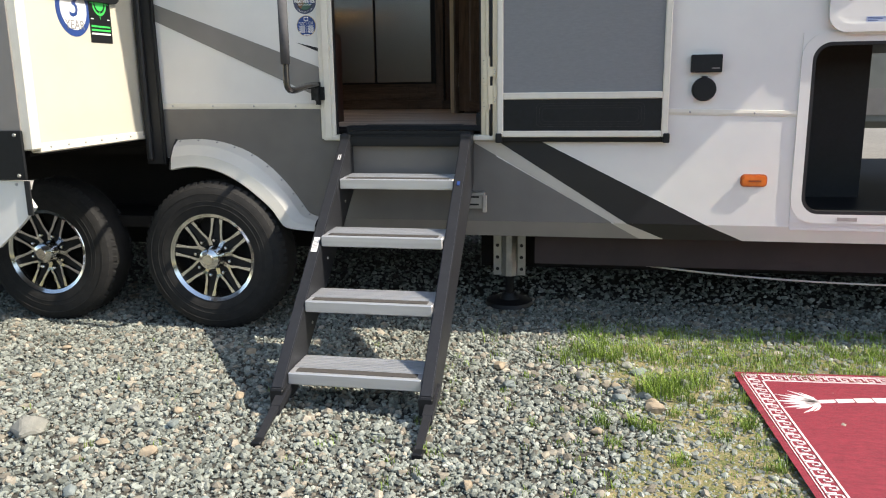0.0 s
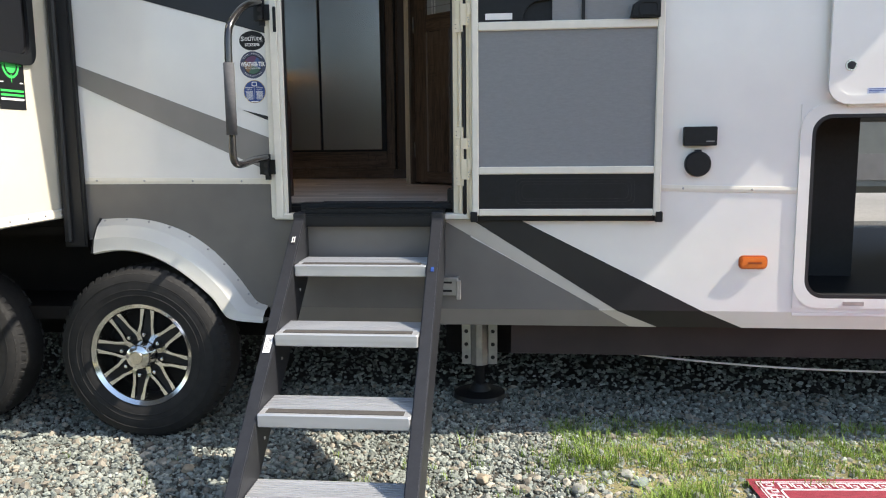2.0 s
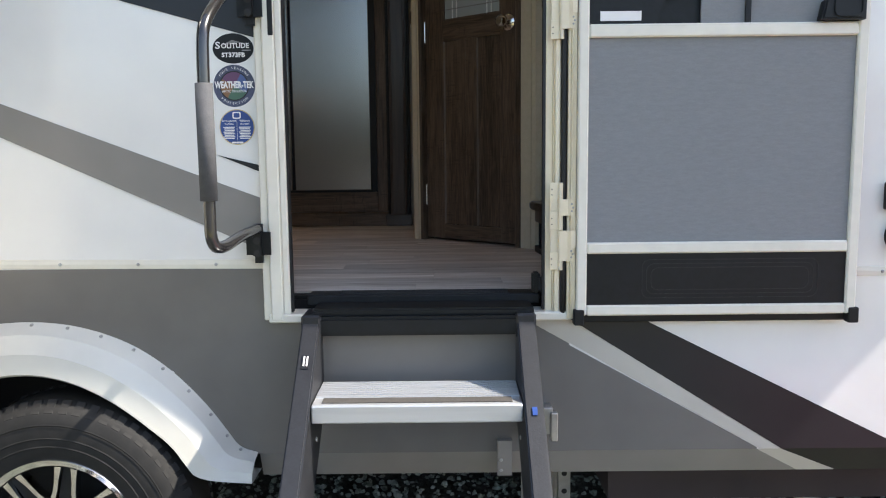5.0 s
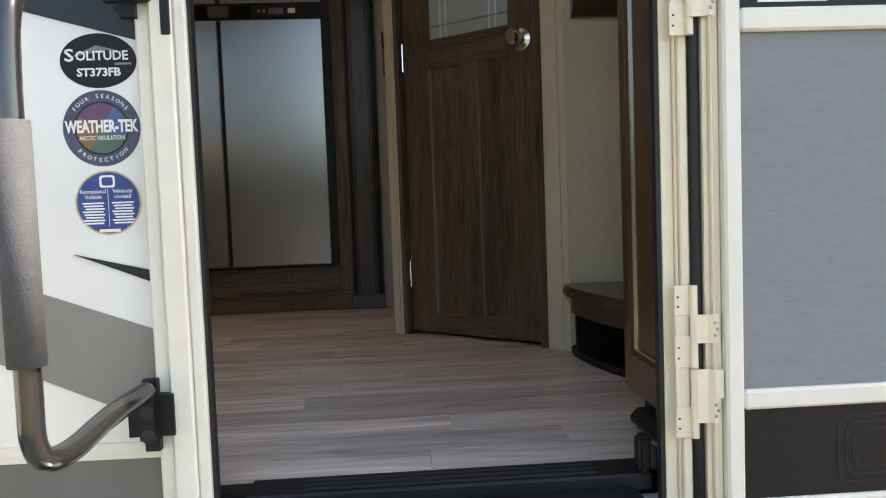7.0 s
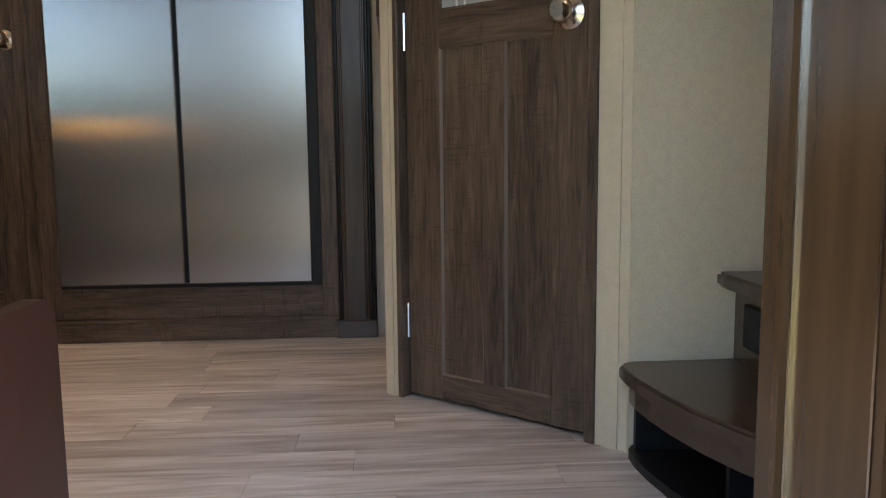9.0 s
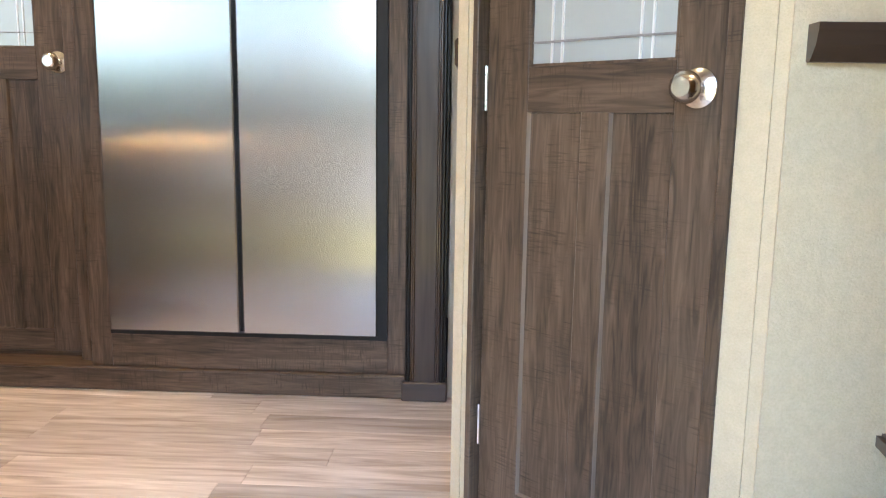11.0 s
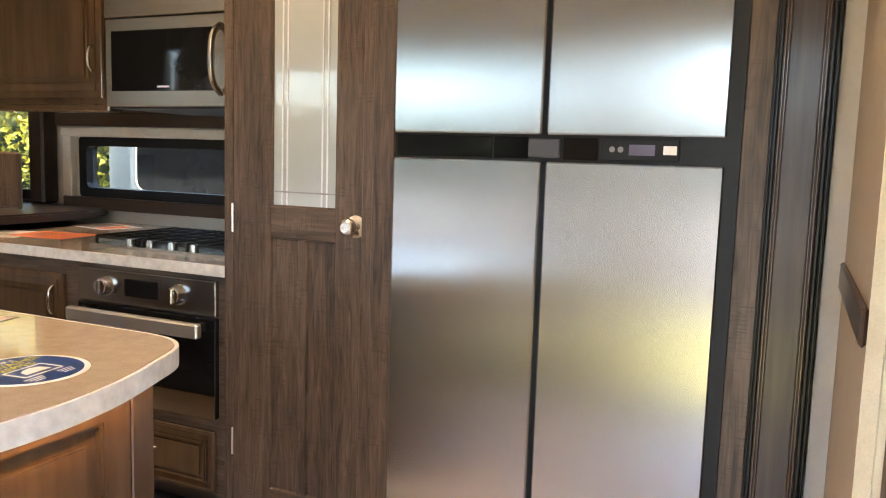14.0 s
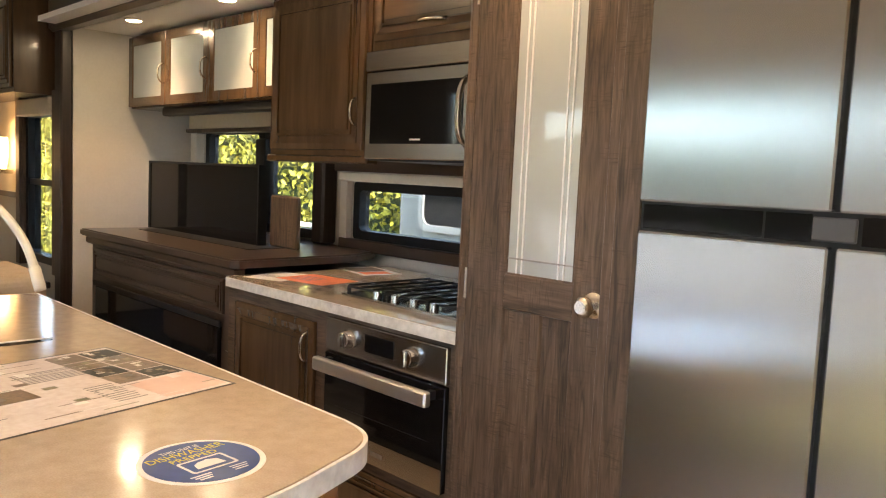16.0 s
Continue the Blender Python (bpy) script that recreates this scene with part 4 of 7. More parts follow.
rail_label("caution_label", -0.159, 0.545, 0.026, 0.075, M["paper"])
for k in range(4):
    rail_label("print_bar", -0.167 + 0.005 * k, 0.546, 0.002, 0.05, M["ink"]).location.z += 0.001
rail_label("patent_label", -0.159, 0.872, 0.018, 0.04, M["navy"])
for k in (-1, 1):
    rail_label("print_bar", -0.159 + 0.004 * k, 0.873, 0.004, 0.03, M["paper"]).location.z += 0.001
rail_label("maker_label", 0.407, 0.775, 0.012, 0.022, M["blue"])
box("riser_panel", -0.136, 0.383, -0.05, -0.03, 0.77, 0.915, M["grey"], steps)
box("tie_plate", 0.335, 0.375, -0.028, -0.004, 0.50, 0.60, M["taupe"], steps)
for z in (0.515, 0.545):
    lathe("rivet", [(0.0, -0.031), (0.004, -0.030), (0.005, -0.028)], (0.345, 0, z), "y", M["galv"], steps, sides=8)
br = thing("step_bracket", "galvanised latch bracket beside the steps", "bracket", (0.45, 0, 0.66))
box("plate", 0.40, 0.485, -0.05, -0.003, 0.625, 0.70, M["galv"], br, 0.003)
box("tongue", 0.478, 0.497, -0.065, -0.045, 0.61, 0.69, M["galv"], br, 0.003)
for z in (0.645, 0.68):
    box("slot", 0.415, 0.46, -0.0515, -0.05, z - 0.004, z + 0.004, M["black"], br)

# ---- stabiliser jack ----
jk = thing("stabiliser_jack", "galvanised stabiliser jack standing on a round foot", "jack", (0.54, 0.55, 0))
for x0, x1 in ((0.456, 0.500), (0.586, 0.630)):
    f = part("flange", bbox(bmesh.new(), x0, x1, 0.535, 0.542, 0.165, 0.475, 0.001), M["galv"], jk)
    for z in (0.20, 0.265, 0.33, 0.395):
        lathe("bolt_hole", [(0.0, 0.5338), (0.009, 0.5338), (0.010, 0.535)], ((x0 + x1) / 2, 0, z), "y", M["rubber"], f, sides=10)
lathe("outer_tube", [(0.0, 0.165), (0.046, 0.165), (0.046, 0.5), (0.0, 0.5)], (0.543, 0.55, 0), "z", M["galv"], jk, sides=10, smooth=False)
lathe("inner_tube", [(0.0, 0.06), (0.024, 0.06), (0.024, 0.18), (0.0, 0.18)], (0.543, 0.55, 0), "z", M["under"], jk, sides=16)
lathe("foot", [(0.0, 0.070), (0.035, 0.066), (0.055, 0.034), (0.125, 0.022), (0.13, 0.0), (0.0, 0.0)], (0.543, 0.55, 0), "z", M["rubber"], jk, sides=32)

# ---- wheels ----
def wheel(at):
    w = thing("wheel", "black trailer tyre on a machined eight-spoke alloy wheel", "wheel", (0, 0, 0), "trailer wheels")
    R, hw = 0.374, 0.115
    prof = [(0.215, -hw * 0.86), (0.235, -hw * 0.95), (0.27, -hw), (0.31, -hw * 1.0), (0.345, -hw * 0.9), (0.362, -hw * 0.78), (R, -hw * 0.55), (R, hw * 0.55), (0.362, hw * 0.78), (0.31, hw), (0.215, hw * 0.86)]
    ty = lathe("tyre", prof, (0, 0, 0), "y", M["tyre"], w, sides=72, caps=False)
    for k in range(60):
        a = 2 * math.pi * k / 60
        for side in (-1, 1):
            bm = bbox(bmesh.new(), -0.012, 0.012, -0.022, 0.022, -0.0035, 0.0035, 0.001)
            o = finish("tread_block", bm, M["tyre"], ty)
            o.matrix_basis = Matrix.Rotation(a, 4, "Y") @ Matrix.Translation((0, side * hw * 0.72, 0.362)) @ Matrix.Rotation(side * -0.75, 4, "X")
    for r in (0.262, 0.285, 0.322):
        lathe("sidewall_ridge", [(r - 0.003, -hw * 1.0), (r, -hw * 1.012), (r + 0.003, -hw * 1.0)], (0, 0, 0), "y", M["tyre"], ty, sides=64, caps=False)
    rim = lathe("rim", [(0.200, 0.06), (0.190, -0.02), (0.196, -0.075), (0.204, -0.098), (0.222, -0.108), (0.228, -0.100), (0.221, -0.085)], (0, 0, 0), "y", M["chrome"], w, sides=64, caps=False)
    lathe("barrel", [(0.0, 0.02), (0.192, 0.02), (0.192, -0.02)], (0, 0, 0), "y", M["rubber"], w, sides=48, caps=False)
    for k in range(8):
        for s in (-1, 1):
            a0, am, a1 = (radians(45 * k - 10 + s * q_) for q_ in (21.5, 8.6, 6.2))
            bm = bmesh.new()
            pts = []
            for r, a, hw_, d in ((0.060, a0, 0.010, -0.080), (0.088, a0, 0.008, -0.083), (0.105, radians(45 * k - 10 + s * 16.5), 0.007, -0.086), (0.13, radians(45 * k - 10 + s * 11), 0.006, -0.088), (0.16, am, 0.006, -0.091), (0.200, a1, 0.009, -0.096)):
                u, t = Vector((math.cos(a), 0, math.sin(a))), Vector((-math.sin(a), 0, math.cos(a)))
                pts.append((u * r - t * hw_ + Vector((0, d, 0)), u * r + t * hw_ + Vector((0, d, 0))))
            vs = [[bm.verts.new(p) for p in (a_, b_, b_ + Vector((0, 0.03, 0)), a_ + Vector((0, 0.03, 0)))] for a_, b_ in pts]
            for p, q in zip(vs, vs[1:]):
                for i in range(4):
                    bm.faces.new((p[i], p[(i + 1) % 4], q[(i + 1) % 4], q[i]))
            bm.faces.new(vs[0])
            bm.faces.new(vs[-1])
            bmesh.ops.recalc_face_normals(bm, faces=bm.faces)
            part("spoke", bm, M["chrome"], w)
        q0, q1 = radians(45 * k - 24), radians(45 * k + 4)
        e0, e1 = radians(45 * k - 14), radians(45 * k - 6)
        prism("spoke_inset", [(0.075 * math.cos(q0), 0.075 * math.sin(q0)), (0.198 * math.cos(e0), 0.198 * math.sin(e0)), (0.198 * math.cos(e1), 0.198 * math.sin(e1)), (0.075 * math.cos(q1), 0.075 * math.sin(q1))], -0.078, -0.055, M["black"], w)
        a = radians(45 * k - 10)
        lathe("lug_nut", [(0.0, -0.107), (0.008, -0.105), (0.010, -0.085), (0.011, -0.06), (0.0, -0.06)], (0.090 * math.cos(a), 0, 0.090 * math.sin(a)), "y", M["chrome"], w, sides=6, smooth=False)
    lathe("hub_face", [(0.0, -0.068), (0.098, -0.068), (0.10, -0.05)], (0, 0, 0), "y", M["black"], w, sides=40)
    cap = lathe("hub_cap", [(0.0, -0.150), (0.026, -0.150), (0.036, -0.147), (0.050, -0.140), (0.054, -0.13), (0.056, -0.08), (0.060, -0.066)], (0, 0, 0), "y", M["chrome"], w, sides=40)
    lathe("cap_centre", [(0.0, -0.1535), (0.026, -0.1535), (0.029, -0.150)], (0, 0, 0), "y", M["satin"], cap, sides=28)
    w.matrix_basis = at
    return w


w1 = wheel(pose(-0.866, 0.0, 0.366))
copy_thing(w1, pose(-1.80, 0.02, 0.366, 0, 17, 0))

# ---- fender ----
fd = thing("wheel_fender", "white moulded wheel arch fender with screws", "fender", (-0.7, -0.04, 0.6))
outer = [(-1.055, 0.938), (-0.95, 0.945), (-0.85, 0.937), (-0.76, 0.915), (-0.67, 0.878), (-0.59, 0.825), (-0.52, 0.76), (-0.46, 0.69), (-0.415, 0.625), (-0.385, 0.58), (-0.335, 0.565)]
inner = [(-1.06, 0.795), (-0.965, 0.812), (-0.88, 0.808), (-0.805, 0.788), (-0.73, 0.752), (-0.665, 0.708), (-0.605, 0.658), (-0.55, 0.61), (-0.515, 0.555), (-0.485, 0.515), (-0.335, 0.505)]
outer, inner = eased(outer), eased(inner)
bm = bmesh.new()
secs = []
for (ox, oz), (ix, iz) in zip(outer, inner):
    o, i = Vector((ox, 0, oz)), Vector((ix, 0, iz))
    line = [o + Vector((0, -0.002, 0)), o * 0.93 + i * 0.07 + Vector((0, -0.016, 0)), o * 0.8 + i * 0.2 + Vector((0, -0.045, 0)), o * 0.45 + i * 0.55 + Vector((0, -0.075, 0)), o * 0.05 + i * 0.95 + Vector((0, -0.085, 0)), i + Vector((0, -0.075, 0)), i + Vector((0, 0.03, 0))]
    secs.append([bm.verts.new(p) for p in line])
for a, b in zip(secs, secs[1:]):
    for k in range(len(a) - 1):
        bm.faces.new((a[k], a[k + 1], b[k + 1], b[k]))
bmesh.ops.recalc_face_normals(bm, faces=bm.faces)
skin = part("skin", bm, M["fender"], fd, smooth=True)
skin.data.set_sharp_from_angle(angle=radians(20))
for (ox, oz), (ix, iz) in list(zip(outer, inner))[2:-4:4]:
    x, z = ox * 0.95 + ix * 0.05, oz * 0.95 + iz * 0.05
    lathe("screw", [(0.0, -0.017), (0.004, -0.016), (0.005, -0.010)], (x, 0, z), "y", M["galv"], fd, sides=8)
sweep("edge_trim", [(-1.06, -0.004, 0.94), (-1.064, -0.05, 0.885), (-1.068, -0.08, 0.80)], 0.006, M["rubber"], fd, sides=8)

# ---- cable under the chassis ----
cb = thing("loose_cable", "thin pale cable hanging under the chassis rail", "cable", (1.6, 0.2, 0.28))
sweep("cable", [(1.19, 0.30, 0.302), (1.3, 0.26, 0.298), (1.6, 0.22, 0.28), (2.0, 0.20, 0.262), (2.6, 0.20, 0.255), (3.3, 0.22, 0.27), (4.0, 0.28, 0.302)], 0.005, M["pale"], cb, sides=6)

# ================= inside =================
F = 1.0
# bathroom walls: a slanted one with the door, one facing the entry, one along the hall
P0, P1 = Vector((0.055, 1.505, 0)), Vector((0.566, 1.048, 0))
RUN = (P1 - P0).length
SL = pose(P0.x, P0.y, 0, 0, 0, math.degrees(math.atan2(P1.y - P0.y, P1.x - P0.x)))


def slanted(name, x0, x1, y0, y1, z0, z1, material, label, bev=0.0):
    o = structure(box(name, x0, x1, y0, y1, z0, z1, material, None, bev), label)
    o.matrix_basis = SL
    return o


slanted("wall_bath_left_strip", 0.0, 0.045, 0.0, 0.06, F, 3.36, M["wallpaper"], "narrow cream strip beside the bathroom door")
slanted("trim_bath_left_bead", 0.010, 0.030, -0.004, 0.0, F, 3.36, M["wallpaper"], "cream bead beside the bathroom door")
slanted("wall_bath_right_strip", 0.607, RUN, 0.0, 0.06, F, 3.36, M["wallpaper"], "cream embossed strip beside the bathroom door")
slanted("trim_bath_right_bead", 0.625, 0.66, -0.004, 0.0, F, 3.36, M["wallpaper"], "cream bead beside the bathroom door")
slanted("wall_bath_above", 0.045, 0.607, 0.0, 0.06, 2.97, 3.36, M["wallpaper"], "cream wall above the bathroom door")
slanted("trim_jamb_left", 0.045, 0.060, -0.006, 0.07, F, 2.97, M["wood"], "walnut door jamb", 0.002)
slanted("trim_jamb_right", 0.583, 0.607, -0.006, 0.07, F, 2.97, M["wood"], "walnut door jamb", 0.002)
slanted("trim_jamb_head", 0.060, 0.583, -0.006, 0.07, 2.95, 2.97, M["woodx"], "walnut door jamb")
structure(box("wall_bath_entry", 0.566, 1.74, 1.048, 1.10, F, 3.36, M["wallpaper"]), "cream embossed wall beside the stairs")
structure(box("trim_wall_corner", 0.561, 0.585, 1.044, 1.048, F, 3.36, M["wallpaper"]), "cream corner bead", "trim")
structure(box("wall_bath_hall", 0.058, 0.10, 1.51, 2.2, F, 3.36, mat("tan_wallboard", (0.40, 0.315, 0.225), (0.36, 0.285, 0.20), rough=0.6, scale=140, bump=0.001)), "tan wall along the hall")
structure(box("wall_hall_end", 0.017, 0.06, 2.19, 2.2, F, 3.36, M["plainwall"]), "pale narrow wall beside the pilaster")
structure(box("trim_hall_rail", 0.047, 0.058, 1.53, 2.14, 1.972, 2.032, M["darkwood"], None, 0.006), "dark wooden rail end on the hall wall", "rail")
structure(box("wall_closet_back", 1.74, 1.78, 0.05, 2.4, F, 3.36, M["plainwall"]), "cream wall at the top of the stairs")
structure(box("wall_entry_inner_left", -1.21, -0.29, 0.055, 0.075, F, 3.36, M["plainwall"]), "cream inner lining beside the entry")
structure(box("wall_inner_right", 0.54, 1.74, 0.055, 0.075, F, 3.36, M["plainwall"]), "cream inner lining beside the entry")
structure(box("wall_inner_top", -0.29, 0.54, 0.055, 0.075, 2.82, 3.36, M["plainwall"]), "cream inner lining above the entry")
structure(box("wall_inner_rear", X0, -4.4, 0.055, 0.075, F, 3.36, M["plainwall"]), "cream inner lining")

# chair rail on the entry wall
cr = thing("wall_ledge", "dark wooden ledge moulding on the cream wall", "ledge", (0.9, 1.03, 1.97))
prism("moulding", [(1.048, 1.952), (1.03, 1.952), (1.022, 1.962), (1.012, 1.975), (1.006, 1.995), (1.006, 2.006), (1.048, 2.006)], 0.583, 1.735, M["darkwood"], cr, axis="x")

# ---- panelled doors ----
def panel_door(name, label, width, z0, z1, gx0, gx1, gz, panels, pz0, pz1, knob_x, knob_z, hinges, hinge_side=0.0, thick=0.032, bead=None):
    bead = bead or M["woodglint"]
    d = thing(name, label, "door")
    y0, y1 = 0.0, thick
    xs = [p for q in panels for p in q]
    box("stile", 0, xs[0], y0, y1, z0, z1, M["wood"], d, 0.0015)
    box("stile", xs[-1], width, y0, y1, z0, z1, M["wood"], d, 0.0015)
    box("rail", xs[0], xs[-1], y0, y1, z0, pz0, M["woodx"], d, 0.0015)
    box("rail", xs[0], xs[-1], y0, y1, pz1, gz, M["woodx"], d, 0.0015)
    box("rail", xs[0], xs[-1], y0, y1, 2.86, z1, M["woodx"], d, 0.0015)
    for a, b in zip(xs[1:-1:2], xs[2:-1:2]):
        box("mullion", a, b, y0, y1, pz0, pz1, M["wood"], d, 0.0015)
    for a, b in panels:
        q = box("panel", a, b, y0 + 0.010, y1 - 0.01, pz0, pz1, M["wood"], d)
        slope_ring("bead", a, b, pz0, pz1, 0.0028, y0 + 0.0005, y0 + 0.0098, bead, q)
    g = box("glass", gx0, gx1, y0 + 0.008, y1 - 0.01, gz, 2.86, M["frost"], d, label="frosted glass pane with lead lines")
    if gx0 > xs[0]:
        box("stile", xs[0], gx0, y0, y1, gz, 2.86, M["wood"], d)
    if gx1 < xs[-1]:
        box("stile", gx1, xs[-1], y0, y1, gz, 2.86, M["wood"], d)
    gw = gx1 - gx0
    for k in (0.16, 0.235, 0.765, 0.84):
        box("lead_line", gx0 + gw * k - 0.0022, gx0 + gw * k + 0.0022, y0 + 0.005, y0 + 0.008, gz, 2.86, M["lead"], g)
    box("lead_line", gx0, gx1, y0 + 0.0045, y0 + 0.008, gz + 0.043, gz + 0.047, M["ink"], g)
    ring("glass_bead", [(gx0, gz), (gx1, gz), (gx1, 2.86), (gx0, 2.86)], [(gx0 + 0.005, gz + 0.005), (gx1 - 0.005, gz + 0.005), (gx1 - 0.005, 2.855), (gx0 + 0.005, 2.855)], y0 + 0.002, y0 + 0.008, M["wood"], g)
    k = lathe("knob", [(0.0, -0.062), (0.016, -0.062), (0.024, -0.055), (0.027, -0.043), (0.022, -0.032), (0.013, -0.026), (0.012, -0.012), (0.026, -0.008), (0.033, -0.003), (0.034, 0.0)], (knob_x, 0, knob_z), "y", M["satin"], d, sides=32, label="satin nickel door knob")
    for z in hinges:
        lathe("hinge", [(0.0, -0.045), (0.0055, -0.045), (0.0055, 0.045), (0.0, 0.045)], (hinge_side, -0.004, z), "z", M["chrome"], d, sides=10)
    box("latch", width - 0.001 if hinge_side < 0.1 else -0.002, width + 0.010 if hinge_side < 0.1 else 0.001, 0.008, 0.02, knob_z - 0.012, knob_z + 0.012, M["chrome"], d)
    return d


bath = panel_door("bath_door", "walnut panelled bathroom door with frosted glass, closed", 0.513, F + 0.012, 2.945, 0.105, 0.420, 1.965, ((0.105, 0.232), (0.293, 0.42)), 1.075, 1.878, 0.462, 1.918, (1.205, 1.925, 2.7), 0.0)
bath.matrix_basis = SL @ pose(0.068, 0.018, 0)
box("strike", 0.5835, 0.586, 0.01, 0.025, 1.895, 1.94, M["chrome"], None).matrix_basis = SL
tagged(bpy.data.objects["strike"], "chrome strike plate on the door jamb", "strike plate")

pantry = panel_door("pantry_door", "walnut panelled pantry door with frosted glass, closed", 0.475, 1.095, 3.05, 0.141, 0.374, 2.062, ((0.141, 0.242), (0.273, 0.374)), 1.165, 1.966, 0.442, 2.018, (1.30, 2.02, 2.85), 0.0, bead=M["wood"])
pantry.matrix_basis = pose(-1.645, 2.252, 0)

# ---- fridge wall ----
fr = thing("fridge", "four-door stainless steel refrigerator", "refrigerator", (-0.62, 2.3, F))
box("case", -1.038, -0.168, 2.185, 2.85, 1.15, 3.0, M["black"], fr)
for z0, z1 in ((1.197, 2.222), (2.288, 3.0)):
    for x0, x1 in ((-1.036, -0.629), (-0.615, -0.200)):
        p = box("door", x0, x1, 2.155, 2.185, z0, z1, M["steel"], fr, 0.004, "brushed stainless steel door")
box("door_edge_trim", -0.200, -0.186, 2.157, 2.188, 1.192, 3.0, M["black"], fr)
box("side_trim", -0.186, -0.168, 2.150, 2.19, 1.188, 3.0, M["black"], fr)
box("bottom_trim", -1.038, -0.186, 2.160, 2.19, 1.186, 1.197, M["black"], fr)
band = box("control_band", -1.036, -0.190, 2.168, 2.185, 2.222, 2.288, M["black"], fr)
for x0, x1 in ((-1.030, -0.76), (-0.755, -0.665), (-0.575, -0.49)):
    box("finger_recess", x0, x1, 2.172 - 0.006, 2.168, 2.228, 2.282, M["blackglass"], band, 0.002)
box("latch_button", -0.662, -0.582, 2.158, 2.168, 2.232, 2.278, mat("dark_grey_plastic", (0.07, 0.07, 0.075), rough=0.4), band, 0.003)
box("panel", -0.484, -0.300, 2.162, 2.168, 2.23, 2.28, M["black"], band, 0.002)
box("display", -0.415, -0.355, 2.1605, 2.162, 2.243, 2.268, mat("lcd", (0.16, 0.15, 0.22), rough=0.2), band)
box("display_label", -0.336, -0.306, 2.1605, 2.162, 2.246, 2.266, M["paper"], band)
for x in (-0.455, -0.435):
    lathe("button", [(0.0, 2.1595), (0.006, 2.160), (0.007, 2.162)], (x, 0, 2.256), "y", M["ink"], band, sides=12)

fs = thing("fridge_surround", "walnut cabinet surround with fluted pilaster", "cabinet", (-0.6, 2.3, F))
box("bottom_rail", -1.04, -0.115, 2.168, 2.20, 1.078, 1.186, M["woodx"], fs, 0.002)
box("right_stile", -0.168, -0.112, 2.163, 2.30, 1.078, 3.1, M["wood"], fs, 0.002)
box("left_stile", -1.105, -1.040, 2.165, 2.30, 1.078, 3.1, M["wood"], fs, 0.002)
box("left_stile_bead", -1.165, -1.105, 2.215, 2.30, 1.078, 3.1, M["wood"], fs, 0.002)
box("plinth", -1.68, -0.112, 2.158, 2.20, 1.002, 1.070, M["woodx"], fs, 0.002)
box("plinth_cap", -1.68, -0.112, 2.150, 2.30, 1.070, 1.078, M["woodx"], fs, 0.002)
M["pilaster"] = mat("glossy_walnut_board", (0.075, 0.050, 0.037), (0.028, 0.019, 0.014), rough=0.33, scale=70, stretch=(1, 1, 0.05), coat=0.08, spec=0.35, bump=0.0003)
M["beadbrown"] = mat("brown_bead", (0.085, 0.050, 0.030), (0.055, 0.032, 0.020), rough=0.3, scale=60, stretch=(1, 1, 0.05), coat=0.2)
M["beadblack"] = mat("black_stained_bead", (0.010, 0.009, 0.009), (0.006, 0.0055, 0.0055), rough=0.3, scale=60, stretch=(1, 1, 0.05), spec=0.3)
pil = box("pilaster", -0.112, 0.012, 2.154, 2.20, 1.062, 3.1, M["beadblack"], fs)
box("centre_board", -0.0833, -0.0204, 2.149, 2.154, 1.062, 3.1, M["pilaster"], pil, 0.001)
for x, r, key in ((-0.1085, 0.0028, "beadblack"), (-0.1015, 0.0048, "beadblack"), (-0.0932, 0.0030, "beadbrown"), (-0.0868, 0.0030, "beadbrown"),
                  (-0.0170, 0.0030, "beadbrown"), (-0.0106, 0.0030, "beadbrown"), (-0.0010, 0.0062, "beadblack"), (0.0085, 0.0028, "beadblack")):
    lathe("flute_bead", [(0.0, 1.062), (r, 1.062), (r, 3.1), (0.0, 3.1)], (x, 2.1535, 0), "z", M[key], pil, sides=10)
box("pilaster_base", -0.122, 0.018, 2.138, 2.20, 1.002, 1.062, M["darkwood"], fs, 0.003)
box("pantry_stile", -1.672, -1.648, 2.252, 2.30, 1.078, 3.1, M["wood"], fs, 0.002)
box("pantry_bottom_rail", -1.648, -1.165, 2.256, 2.30, 1.078, 1.093, M["woodx"], fs)
box("pantry_right_stile", -1.168, -1.163, 2.24, 2.30, 1.078, 3.1, M["wood"], fs)
box("pantry_side", -1.68, -1.672, 2.252, 3.2, 1.078, 3.1, M["wood"], fs)
box("pantry_back", -1.67, -1.1, 2.31, 2.33, 1.078, 3.1, M["wood"], fs)

# ---- kitchen back wall with windows ----
def wall_strip(name, x0, x1, z0, z1):
    structure(box(name, x0, x1, 3.2, 3.25, z0, z1, M["plainwall"]), "cream kitchen wall of the slide-out")


WY = 3.2
# windows as (x0, x1, z0, z1)
WIN = [(-3.36, -2.15, 1.99, 2.26), (-4.25, -3.65, 1.96, 2.56), (-4.98, -4.30, 1.96, 2.56)]
wall_strip("wall_kitchen_low", -5.26, 0.1, F, 1.96)
wall_strip("wall_kitchen_high", -5.26, 0.1, 2.56, 3.16)
wall_strip("wall_kitchen_fill_a", -5.26, -4.98, 1.96, 2.56)
wall_strip("wall_kitchen_fill_b", -4.30, -4.25, 1.96, 2.56)
wall_strip("wall_kitchen_fill_d", -3.65, -3.36, 1.96, 2.56)
wall_strip("wall_kitchen_fill_e", -3.36, -2.15, 1.96, 1.99)
wall_strip("wall_kitchen_fill_f", -3.36, -2.15, 2.26, 2.56)
wall_strip("wall_kitchen_fill_g", -2.15, 0.1, 1.96, 2.56)


